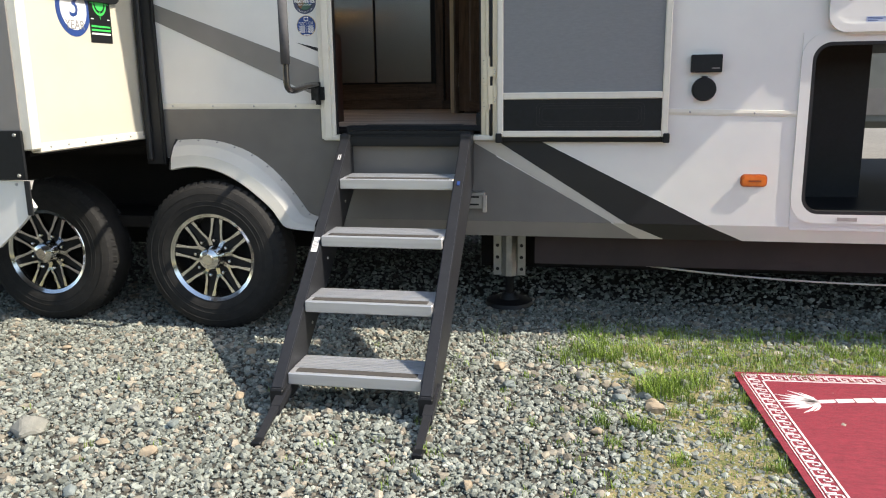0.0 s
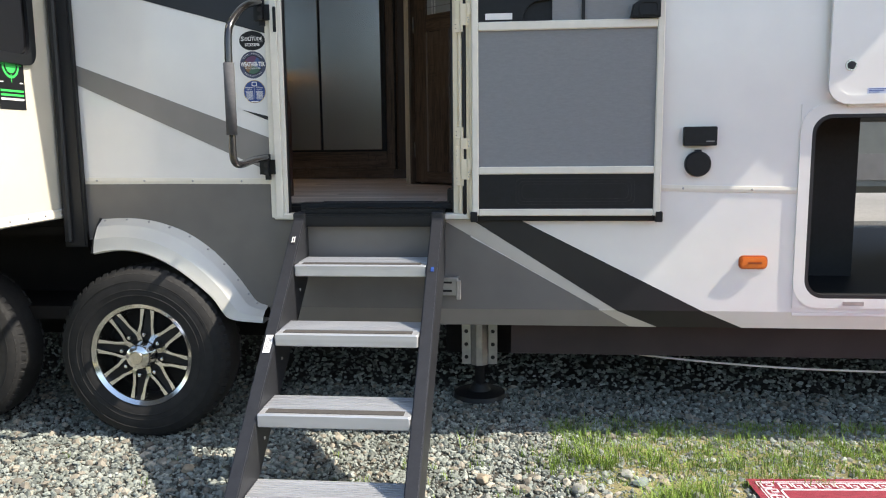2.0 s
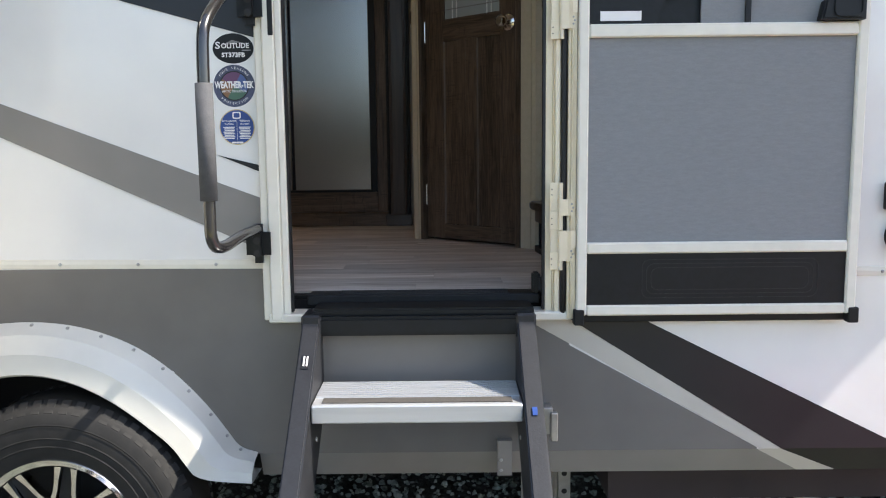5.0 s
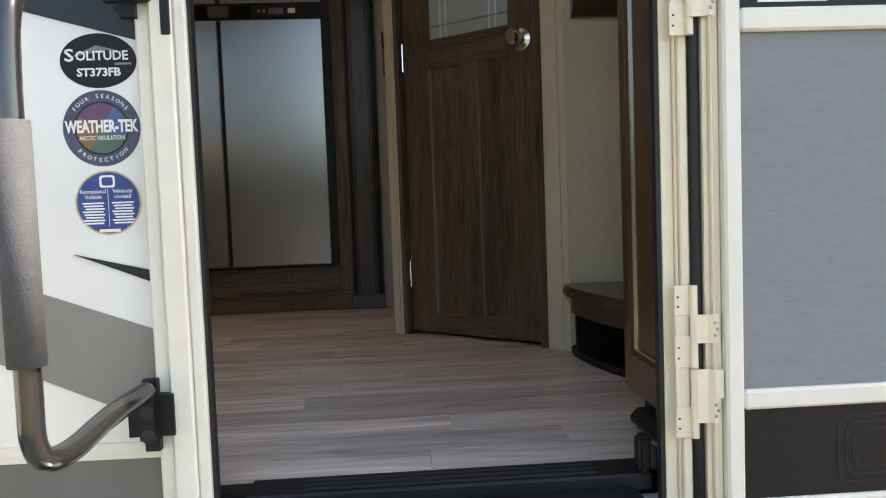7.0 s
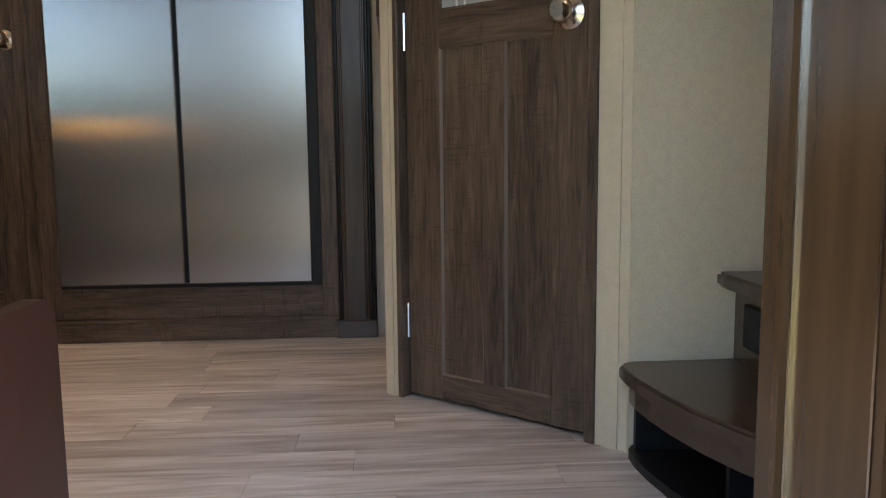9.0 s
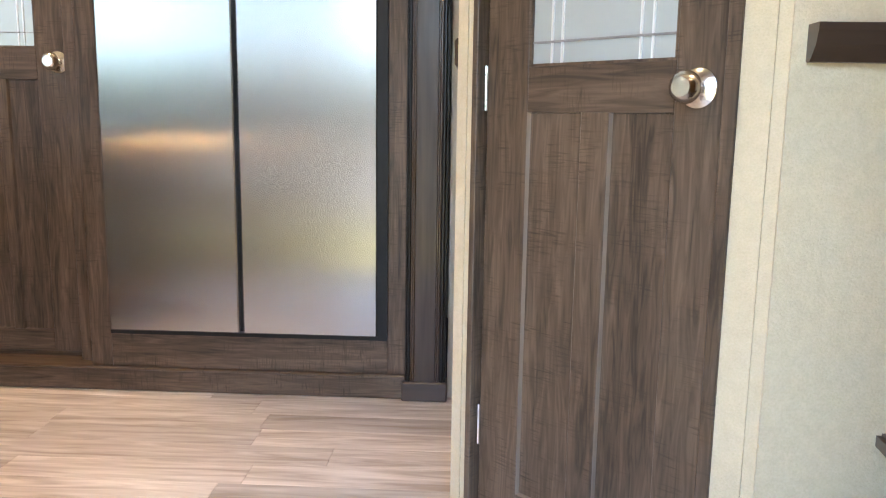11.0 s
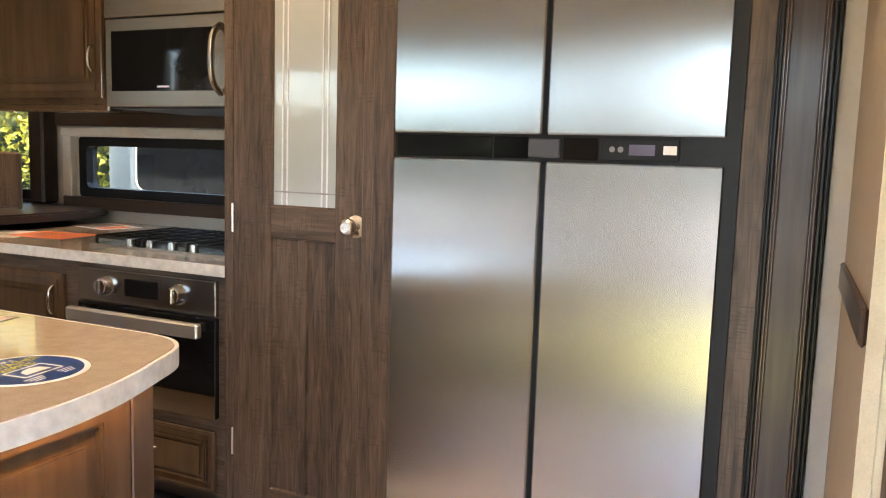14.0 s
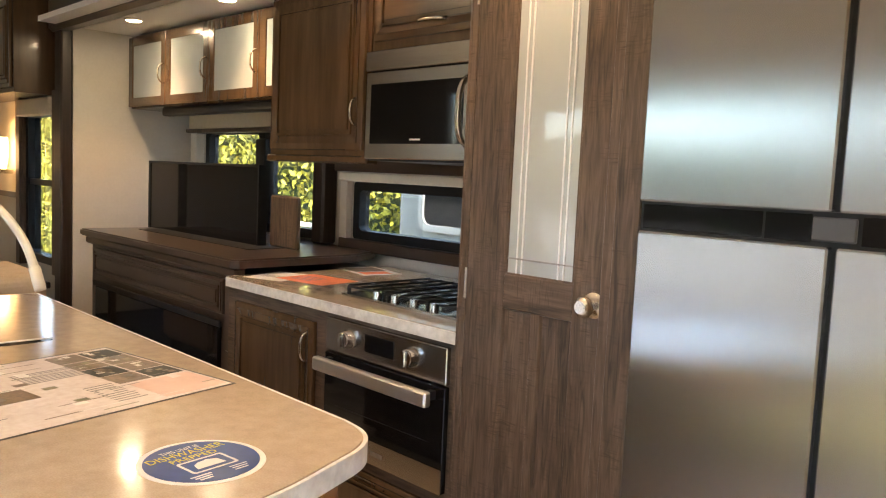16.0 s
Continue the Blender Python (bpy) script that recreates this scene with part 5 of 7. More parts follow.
def kitchen_window(x0, x1, z0, z1, label):
    w = thing("kitchen_window", label, "window", ((x0 + x1) / 2, 3.2, z0))
    ring("window_frame", rounded(x0 - 0.02, x1 + 0.02, z0 - 0.02, z1 + 0.02, 0.03), rounded(x0 + 0.03, x1 - 0.03, z0 + 0.03, z1 - 0.03, 0.03), 3.185, 3.255, M["black"], w)
    p = box("pane", x0 + 0.02, x1 - 0.02, 3.222, 3.228, z0 + 0.02, z1 - 0.02, M["glass"], w)
    p.visible_shadow = False
    return w


for a in WIN:
    kitchen_window(*a, "black framed kitchen window looking at a hedge")
w = bpy.data.objects["kitchen_window"]
box("trim_bottom", -3.46, -2.1, 3.15, 3.2, 1.915, 1.975, M["darkwood"], w, 0.004)
box("valance_rail", -3.46, -2.1, 3.14, 3.2, 2.275, 2.325, M["alu"], w, 0.008)
box("header_board", -3.46, -1.69, 3.11, 3.2, 2.326, 2.405, M["darkwood"], w, 0.004)
box("side_jamb", -3.47, -3.41, 3.16, 3.2, 1.915, 2.33, M["alu"], w, 0.004)
w2 = bpy.data.objects["kitchen_window.001"]
box("side_trim", -3.645, -3.54, 3.1, 3.2, 1.93, 2.62, M["darkwoodz"], w2, 0.012)
w3 = bpy.data.objects["kitchen_window.002"]
box("valance", -5.08, -3.6, 3.10, 3.2, 2.56, 2.69, M["wallpaper"], w3, 0.006)
box("valance_rail", -5.1, -3.6, 3.09, 3.2, 2.535, 2.56, M["wood"], w3, 0.004)
box("side_trim", -5.13, -5.05, 3.14, 3.2, 1.93, 2.7, M["alu"], w3, 0.004)
box("mullion", -4.33, -4.22, 3.16, 3.2, 1.95, 2.5, M["black"], w3, 0.006)

# ---- base cabinets, counter, oven ----
base = thing("base_cabinet", "walnut base cabinet under the counter", "cabinet", (-2.4, 2.6, F))
box("face_frame", -3.10, -1.68, 2.31, 2.33, 1.06, 1.822, M["woodx"], base)
box("toe_kick", -3.10, -1.68, 2.36, 2.38, F, 1.06, M["darkwood"], base)
box("left_side", -3.10, -3.08, 2.33, 3.2, 1.06, 1.822, M["wood"], base)


def raised_door(parent, x0, x1, z0, z1, y, ma, max_, fw=0.055, handle=None, name="door"):
    d = part(name, bbox(bmesh.new(), x0, x1, y - 0.018, y, z0, z1, 0.003), ma, parent)
    ring("frame_bead", [(x0 + fw, z0 + fw), (x1 - fw, z0 + fw), (x1 - fw, z1 - fw), (x0 + fw, z1 - fw)],
         [(x0 + fw + 0.008, z0 + fw + 0.008), (x1 - fw - 0.008, z0 + fw + 0.008), (x1 - fw - 0.008, z1 - fw - 0.008), (x0 + fw + 0.008, z1 - fw - 0.008)], y - 0.027, y - 0.018, ma, d)
    slope_ring("cove", x0 + fw * 0.45, x1 - fw * 0.45, z0 + fw * 0.45, z1 - fw * 0.45, fw * 0.5, y - 0.0235, y - 0.0178, ma, d)
    if x1 - x0 > 3 * fw and z1 - z0 > 3.2 * fw:
        prism("raised_field", [(x0 + fw + 0.02, z0 + fw + 0.02), (x1 - fw - 0.02, z0 + fw + 0.02), (x1 - fw - 0.02, z1 - fw - 0.02), (x0 + fw + 0.02, z1 - fw - 0.02)], y - 0.028, y - 0.018, ma, d, bev=0.009)
    if handle:
        (ax, az), (bx, bz) = handle
        mx, mz = (ax + bx) / 2, (az + bz) / 2
        sweep("handle", [(ax, y - 0.018, az), (ax * 0.9 + bx * 0.1, y - 0.042, az * 0.9 + bz * 0.1), (mx, y - 0.050, mz), (ax * 0.1 + bx * 0.9, y - 0.042, az * 0.1 + bz * 0.9), (bx, y - 0.018, bz)], 0.0055, M["satin"], d, sides=8, rounds=2, label="satin nickel handle")
    return d


raised_door(base, -3.02, -2.45, 1.12, 1.765, 2.31, M["maple"], M["maplex"], handle=((-2.49, 1.61), (-2.49, 1.72)))
raised_door(base, -2.36, -1.76, 1.08, 1.29, 2.31, M["maple"], M["maplex"], fw=0.035, handle=((-2.12, 1.20), (-2.0, 1.20)), name="drawer")
ct = thing("countertop", "speckled tan countertop with pale edge", "countertop", (-2.4, 2.7, 1.83))
prism("slab", [(-1.682, 2.285), (-3.07, 2.285), (-3.10, 2.31), (-3.105, 2.36), (-3.105, 3.2), (-1.682, 3.2)], 1.823, 1.857, M["counter"], ct, axis="z", bev=0.003)
prism("front_edge", [(-1.682, 2.278), (-3.075, 2.278), (-3.110, 2.305), (-3.112, 2.36), (-3.105, 2.36), (-3.10, 2.31), (-3.07, 2.285), (-1.682, 2.285)], 1.820, 1.8565, M["counteredge"], ct, axis="z")
box("backsplash", -3.105, -1.682, 3.185, 3.2, 1.857, 1.912, M["plainwall"], ct)
ov = thing("oven", "stainless steel built-in oven with black glass door", "oven", (-2.05, 2.4, 1.3))
box("body", -2.37, -1.75, 2.312, 2.75, 1.335, 1.80, M["black"], ov)
cp = box("control_panel", -2.37, -1.75, 2.290, 2.311, 1.682, 1.800, M["steelh"], ov, 0.003)
for x in (-2.232, -1.905):
    k = lathe("knob", [(0.0, 2.256), (0.026, 2.257), (0.029, 2.262), (0.030, 2.278), (0.034, 2.283), (0.035, 2.29)], (x, 0, 1.742), "y", M["chrome"], cp, sides=32)
    box("knob_grip", x - 0.006, x + 0.006, 2.249, 2.257, 1.716, 1.768, M["steelh"], k, 0.003)
box("clock", -2.145, -1.995, 2.2885, 2.29, 1.715, 1.775, M["blackglass"], cp)
dr = box("oven_door", -2.37, -1.75, 2.288, 2.311, 1.335, 1.675, M["blackglass"], ov, 0.003)
box("bottom_band", -2.37, -1.75, 2.286, 2.288, 1.335, 1.415, M["steelh"], dr)
box("badge", -2.09, -2.03, 2.2848, 2.286, 1.366, 1.382, M["ink"], dr)
box("handle_bar", -2.36, -1.77, 2.222, 2.252, 1.618, 1.666, mat("bright_handle_steel", (0.66, 0.64, 0.60), (0.60, 0.58, 0.54), rough=0.3, metal=0.85, scale=100, stretch=(0.03, 1, 1)), dr, 0.006)
for x in (-2.33, -1.80):
    box("handle_post", x - 0.012, x + 0.012, 2.252, 2.288, 1.632, 1.660, M["black"], dr)
for z in (1.49,):
    sweep("rack_wire", [(-2.30, 2.2872, z), (-1.82, 2.2872, z)], 0.0010, M["under"], dr, sides=5, rounds=0)

# hob
hob = thing("gas_hob", "stainless gas cooktop with black cast iron grates", "cooktop", (-2.15, 2.7, 1.857))
prism("tray", rounded(-2.47, -1.80, 2.42, 2.95, 0.02), 1.857, 1.866, M["steelh"], hob, axis="z", bev=0.002)
for cx in (-2.37, -2.135, -1.90):
    g = part("grate", bmesh.new(), M["black"], hob)
    bm = bmesh.new()
    for x in (cx - 0.105, cx - 0.035, cx + 0.035, cx + 0.105):
        bbox(bm, x - 0.0035, x + 0.0035, 2.47, 2.90, 1.884, 1.893, 0.002)
    for y in (2.47, 2.58, 2.685, 2.79, 2.90):
        bbox(bm, cx - 0.11, cx + 0.11, y - 0.0035, y + 0.0035, 1.880, 1.890, 0.0015)
    for x in (cx - 0.105, cx + 0.105):
        for y in (2.47, 2.685, 2.90):
            bbox(bm, x - 0.005, x + 0.005, y - 0.005, y + 0.005, 1.866, 1.884)
    bm.to_mesh(g.data)
    bm.free()
    for y in (2.575, 2.80):
        lathe("burner", [(0.0, 1.879), (0.03, 1.878), (0.032, 1.874), (0.045, 1.871), (0.047, 1.866)], (cx, y, 0), "z", M["black"], hob, sides=24)
for k in range(4):
    lathe("control_knob", [(0.0, 1.893), (0.015, 1.892), (0.017, 1.885), (0.018, 1.866)], (-2.28 + 0.1 * k, 2.45, 0), "z", M["steelh"], hob, sides=18)

# microwave
mw = thing("microwave", "stainless over-range microwave with black glass door", "microwave", (-2.1, 2.7, 2.38))
box("body", -2.405, -1.685, 2.49, 3.19, 2.375, 2.765, M["black"], mw)
box("front", -2.405, -1.685, 2.464, 2.489, 2.375, 2.690, M["steelh"], mw, 0.003)
box("vent_band", -2.405, -1.685, 2.458, 2.489, 2.694, 2.765, M["steelh"], mw, 0.003)
box("glass", -2.375, -1.90, 2.4625, 2.464, 2.43, 2.645, M["blackglass"], mw)
sweep("handle", [(-1.872, 2.464, 2.42), (-1.872, 2.42, 2.45), (-1.868, 2.405, 2.535), (-1.872, 2.42, 2.62), (-1.872, 2.464, 2.65)], 0.011, M["steelh"], mw, sides=12, rounds=2)
box("badge", -2.155, -2.10, 2.4615, 2.4625, 2.442, 2.448, M["paper"], mw)
box("bottom_vent", -2.39, -1.74, 2.47, 2.9, 2.368, 2.375, M["black"], mw)

# upper cabinets
up = thing("upper_cabinet", "brown wooden wall cabinet with raised panel door", "cabinet", (-2.75, 2.7, 2.38))
box("body", -3.08, -2.41, 2.485, 3.19, 2.385, 3.12, M["maple"], up)
raised_door(up, -3.06, -2.43, 2.405, 3.03, 2.485, M["maple"], M["maplex"], fw=0.06, handle=((-2.465, 2.50), (-2.465, 2.60)))
box("light_rail", -3.09, -2.40, 2.47, 2.53, 2.355, 2.385, M["maple"], up, 0.006)
up2 = thing("upper_cabinet", "brown wooden cabinet over the microwave", "cabinet", (-2.05, 2.7, 2.77))
box("body", -2.40, -1.685, 2.485, 3.19, 2.768, 3.12, M["maple"], up2)
raised_door(up2, -2.38, -1.75, 2.80, 3.08, 2.485, M["maplex"], M["maplex"], fw=0.05, handle=((-2.13, 2.845), (-2.0, 2.845)))
fc = thing("display_cabinet", "brown wall cabinet with three frosted glass doors", "cabinet", (-4.1, 2.9, 2.66))
box("body", -5.19, -3.09, 2.76, 3.19, 2.665, 3.12, M["maple"], fc)
for k in range(4):
    x0, x1 = -5.19 + 0.525 * k, -5.19 + 0.525 * (k + 1) - 0.006
    d = part("door", bmesh.new(), M["maple"], fc)
    bm = bmesh.new()
    for a in ((x0, x0 + 0.055, 2.675, 3.11), (x1 - 0.055, x1, 2.675, 3.11), (x0 + 0.055, x1 - 0.055, 2.675, 2.73), (x0 + 0.055, x1 - 0.055, 3.055, 3.11)):
        bbox(bm, a[0], a[1], 2.74, 2.759, a[2], a[3], 0.002)
    bm.to_mesh(d.data)
    bm.free()
    box("glass", x0 + 0.055, x1 - 0.055, 2.748, 2.754, 2.73, 3.055, M["frost"], d, label="frosted glass")
    sweep("handle", [(x1 - 0.025, 2.74, 2.80), (x1 - 0.025, 2.71, 2.82), (x1 - 0.025, 2.705, 2.86), (x1 - 0.025, 2.71, 2.90), (x1 - 0.025, 2.74, 2.92)], 0.005, M["satin"], d, sides=8, rounds=2)
box("under_rail", -4.75, -3.09, 2.76, 2.82, 2.61, 2.665, M["black"], fc, 0.01)

# console, television, fireplace
cs = thing("tv_console", "dark brown console with moulded top and electric fireplace", "console", (-3.8, 2.7, F))
prism("top", [(-4.85, 2.32), (-3.12, 2.32), (-3.09, 2.35), (-3.10, 3.0), (-3.2, 3.2), (-4.85, 3.2)], 1.885, 1.925, M["darkwood"], cs, axis="z", bev=0.008)
box("top_moulding", -4.84, -3.115, 2.345, 2.40, 1.84, 1.885, M["darkwood"], cs, 0.01)
box("body", -4.82, -3.13, 2.38, 3.19, 1.06, 1.84, M["darkwood"], cs)
raised_door(cs, -4.75, -3.25, 1.66, 1.82, 2.38, M["darkwood"], M["darkwood"], fw=0.03, name="drawer")
box("corner_post", -3.22, -3.13, 2.352, 2.40, 1.50, 1.84, M["darkwood"], cs, 0.01)
box("slot", -4.70, -3.45, 2.60, 2.86, 1.9255, 1.928, M["black"], cs)
fp = box("fireplace_glass", -4.72, -3.28, 2.358, 2.379, 1.20, 1.60, M["blackglass"], cs, 0.004, "black glass electric fireplace")
box("fireplace_trim", -4.74, -3.26, 2.352, 2.365, 1.60, 1.632, M["black"], fp, 0.004)
tv = thing("television", "black flat television standing in the console", "television", (-4.2, 2.75, 1.925))
box("screen", -4.86, -3.60, 2.745, 2.752, 1.91, 2.325, M["blackglass"], tv)
ring("bezel", [(-4.875, 1.90), (-3.588, 1.90), (-3.588, 2.338), (-4.875, 2.338)], [(-4.86, 1.91), (-3.60, 1.91), (-3.60, 2.325), (-4.86, 2.325)], 2.738, 2.79, M["black"], tv)
box("back", -4.86, -3.60, 2.752, 2.79, 1.91, 2.325, M["black"], tv)
box("lift_board", -3.58, -3.32, 2.80, 2.82, 1.926, 2.19, M["wood"], tv, 0.01)

# ---- island ----
isl = thing("island", "kitchen island with brown panelled base", "island", (-2.2, 1.2, F))
box("body", -3.1, -1.28, 0.88, 1.50, 1.06, 1.775, M["maple"], isl)
box("end_panel", -1.28, -1.262, 0.90, 1.49, 1.08, 1.772, M["maple"], isl, 0.003)
box("corner_post", -1.30, -1.245, 1.445, 1.505, 1.06, 1.775, M["maple"], isl, 0.003)
ring("panel_frame", [(0.905, 1.085), (1.44, 1.085), (1.44, 1.768), (0.905, 1.768)], [(1.0, 1.18), (1.375, 1.18), (1.375, 1.69), (1.0, 1.69)], -1.262, -1.246, M["maple"], isl, axis="x")
ring("panel_bead", [(1.0, 1.18), (1.375, 1.18), (1.375, 1.69), (1.0, 1.69)], [(1.008, 1.188), (1.367, 1.188), (1.367, 1.682), (1.008, 1.682)], -1.262, -1.250, M["maple"], isl, axis="x")
prism("raised_field", [(1.035, 1.215), (1.34, 1.215), (1.34, 1.655), (1.035, 1.655)], -1.262, -1.252, M["maple"], isl, axis="x", bev=0.006)
led = thing("light_strip", "thin warm light strip under the island countertop edge", "light strip", (-1.2, 1.2, 1.77))
box("channel", -1.215, -1.200, 0.93, 1.46, 1.768, 1.773, M["alu"], led)
box("diffuser", -1.213, -1.202, 0.935, 1.455, 1.765, 1.768, mat("amber_led_strip", (0.9, 0.7, 0.4), rough=0.4, emit=((1.0, 0.55, 0.18), 5.0)), led)
box("toe_kick", -3.05, -1.33, 0.93, 1.46, F, 1.06, M["darkwood"], isl)
it = thing("island_countertop", "speckled tan island countertop with pale edge", "countertop", (-2.2, 1.2, 1.78))
end = [(-1.34, 1.585), (-1.27, 1.575), (-1.222, 1.545), (-1.19, 1.50), (-1.165, 1.43), (-1.13, 1.34), (-1.105, 1.25), (-1.09, 1.15), (-1.09, 1.05), (-1.105, 0.95), (-1.14, 0.88), (-1.2, 0.84)]
end = eased(end)
prism("slab", [(-3.24, 0.84), (-3.24, 1.585)] + end, 1.79, 1.816, M["counter"], it, axis="z", bev=0.003)
grown = [(-1.34, 1.592), (-1.266, 1.582), (-1.216, 1.551), (-1.183, 1.504), (-1.158, 1.433), (-1.123, 1.342), (-1.098, 1.252), (-1.083, 1.15), (-1.083, 1.05), (-1.098, 0.947), (-1.135, 0.874), (-1.2, 0.833)]
grown = eased(grown)
ring("edge", [(-3.247, 0.833), (-3.247, 1.592)] + grown, [(-3.24, 0.84), (-3.24, 1.585)] + end, 1.773, 1.815, M["counteredge"], it, axis="z")

# ceiling puck lights over the slide-out
for x, y in ((-4.60, 2.52), (-3.62, 2.56), (-2.3, 2.36), (-1.4, 2.22)):
    p = thing("puck_light", "round warm recessed puck light", "ceiling light", (x, y, 3.125), "puck lights")
    lathe("lens", [(0.0, 3.118), (0.035, 3.119), (0.04, 3.125), (0.04, 3.13)], (x, y, 0), "z", M["lamp"], p, sides=24)
    ring("bezel", [(x + 0.05 * math.cos(2 * math.pi * k / 24), y + 0.05 * math.sin(2 * math.pi * k / 24)) for k in range(24)],
         [(x + 0.04 * math.cos(2 * math.pi * k / 24), y + 0.04 * math.sin(2 * math.pi * k / 24)) for k in range(24)], 3.12, 3.13, M["alu"], p, axis="z")
    L = new("puck_lamp", bpy.data.lights.new("puck_lamp", "SPOT"))
    L.data.energy, L.data.color, L.data.spot_size, L.data.spot_blend, L.data.shadow_soft_size = 1.9, (1.0, 0.60, 0.30), radians(105), 0.6, 0.04
    L.matrix_world = look((x, y, 3.112), (x, y, 2.0))
for x, y in ((-3.2, 1.2), (-1.6, 1.2), (-0.45, 1.15), (1.0, 0.72)):
    p = thing("puck_light", "round warm recessed puck light", "ceiling light", (x, y, 3.35), "puck lights")
    lathe("lens", [(0.0, 3.348), (0.035, 3.349), (0.04, 3.355), (0.04, 3.36)], (x, y, 0), "z", M["lamp"], p, sides=24)
    L = new("puck_lamp", bpy.data.lights.new("puck_lamp", "SPOT"))
    L.data.energy, L.data.color, L.data.spot_size, L.data.spot_blend, L.data.shadow_soft_size = 1.2, (1.0, 0.68, 0.40), radians(140), 0.6, 0.04
    L.matrix_world = look((x, y, 3.34), (x, y, 2.0))

# slide-out trim post
structure(box("trim_slide_post", -5.32, -5.2, 2.33, 2.4, F, 3.2, M["darkwoodz"], None, 0.01), "dark wooden slide-out trim post", "trim")
structure(box("trim_slide_crown", -5.35, 0.06, 2.30, 2.4, 3.10, 3.30, M["darkwood"], None, 0.02), "dark wooden crown over the slide-out", "trim")

# ---- stairs up to the bedroom ----
sc = thing("stair_lower", "dark brown curved stair tread over an open shoe cubby", "stairs", (0.65, 0.8, F))
curve = [(0.80, 1.046), (0.575, 1.046), (0.548, 1.038), (0.534, 1.015), (0.532, 0.97), (0.538, 0.90), (0.552, 0.82), (0.575, 0.73), (0.605, 0.65), (0.645, 0.57), (0.69, 0.50), (0.80, 0.50)]
prism("tread", curve, 1.168, 1.198, M["darkwood"], sc, axis="z", bev=0.006)
apron = [(x + 0.022, y) for x, y in curve[2:11]] + [(x + 0.036, y) for x, y in curve[10:1:-1]]
prism("riser_frame", apron, 1.12, 1.168, M["darkwood"], sc, axis="z")
box("cubby_back", 0.79, 0.80, 0.50, 1.046, F, 1.168, M["black"], sc)
box("cubby_divider", 0.64, 0.79, 0.72, 0.735, F, 1.168, M["black"], sc)
box("cubby_end", 0.575, 0.79, 1.030, 1.044, F, 1.168, M["black"], sc)
prism("cubby_base", [(x + 0.036, y) for x, y in curve[2:11]] + [(0.79, 0.50), (0.79, 1.030)], F + 0.003, F + 0.01, M["black"], sc, axis="z")
prism("cubby_floor_rail", apron, F, 1.02, M["black"], sc, axis="z")
su = thing("stair_upper", "dark brown upper stair tread with maple riser", "stairs", (0.95, 0.75, 1.2))
prism("tread", [(1.15, 1.046), (0.745, 1.046), (0.74, 1.0), (0.748, 0.9), (0.765, 0.78), (0.785, 0.65), (0.80, 0.50), (1.15, 0.50)], 1.352, 1.382, M["darkwood"], su, axis="z", bev=0.006)
box("riser", 0.785, 0.80, 0.42, 1.046, 1.198, 1.352, M["maple"], su)
sw = box("step_light", 0.776, 0.785, 0.80, 0.99, 1.235, 1.325, M["black"], su, 0.004, "black step light")
box("light_slot", 0.7745, 0.776, 0.872, 0.880, 1.255, 1.285, M["paper"], sw)
s3_ = thing("stair_landing", "dark brown top stair landing", "stairs", (1.5, 0.75, 1.4))
box("tread", 1.15, 1.735, 0.42, 1.046, 1.53, 1.56, M["darkwood"], s3_, 0.005)
box("riser", 1.15, 1.165, 0.42, 1.046, 1.382, 1.53, M["maple"], s3_)

# ---- closet beside the entry ----
cl = thing("entry_cabinet", "brown wooden tall cabinet beside the entry door", "cabinet", (0.6, 0.25, F))
box("body", 0.545, 1.2, 0.08, 0.40, 1.045, 3.3, M["maple"], cl)
box("door", 0.525, 0.545, 0.085, 0.398, 1.055, 3.25, M["maple"], cl, 0.003)
ring("door_bead", [(0.135, 1.12), (0.345, 1.12), (0.345, 3.1), (0.135, 3.1)], [(0.15, 1.135), (0.33, 1.135), (0.33, 3.085), (0.15, 3.085)], 0.517, 0.525, M["maple"], cl, axis="x")
ring("door_inner_bead", [(0.16, 1.145), (0.32, 1.145), (0.32, 3.075), (0.16, 3.075)], [(0.164, 1.149), (0.316, 1.149), (0.316, 3.071), (0.164, 3.071)], 0.521, 0.525, M["satin"], cl, axis="x")
box("toe_kick", 0.56, 1.2, 0.08, 0.38, F, 1.045, M["black"], cl)
box("kick_vent", 0.50, 0.56, 0.11, 0.30, F + 0.002, 1.04, M["black"], cl, 0.015)

# board at the other side of the entry
bd = thing("end_board", "red-brown wooden end board with rounded corner", "board", (-0.37, 0.3, F))
prism("board", [(0.08, F), (0.52, F)] + [(0.52 - 0.035 + 0.035 * math.cos(radians(a)), 1.418 + 0.035 * math.sin(radians(a))) for a in range(0, 91, 15)] + [(0.08, 1.453)], -0.385, -0.358, mat("cherry_board", (0.062, 0.024, 0.018), (0.043, 0.017, 0.013), rough=0.35, scale=30, stretch=(1, 1, 0.1)), bd, axis="x")
lathe("screw", [(0.0, -0.352), (0.006, -0.353), (0.008, -0.358)], (0, 0.33, 1.23), "x", M["chrome"], bd, sides=10)

structure(box("trim_slide_floor", -5.26, 0.1, 2.44, 3.24, 0.94, 0.998, M["black"]), "floor of the kitchen slide-out", "floor")

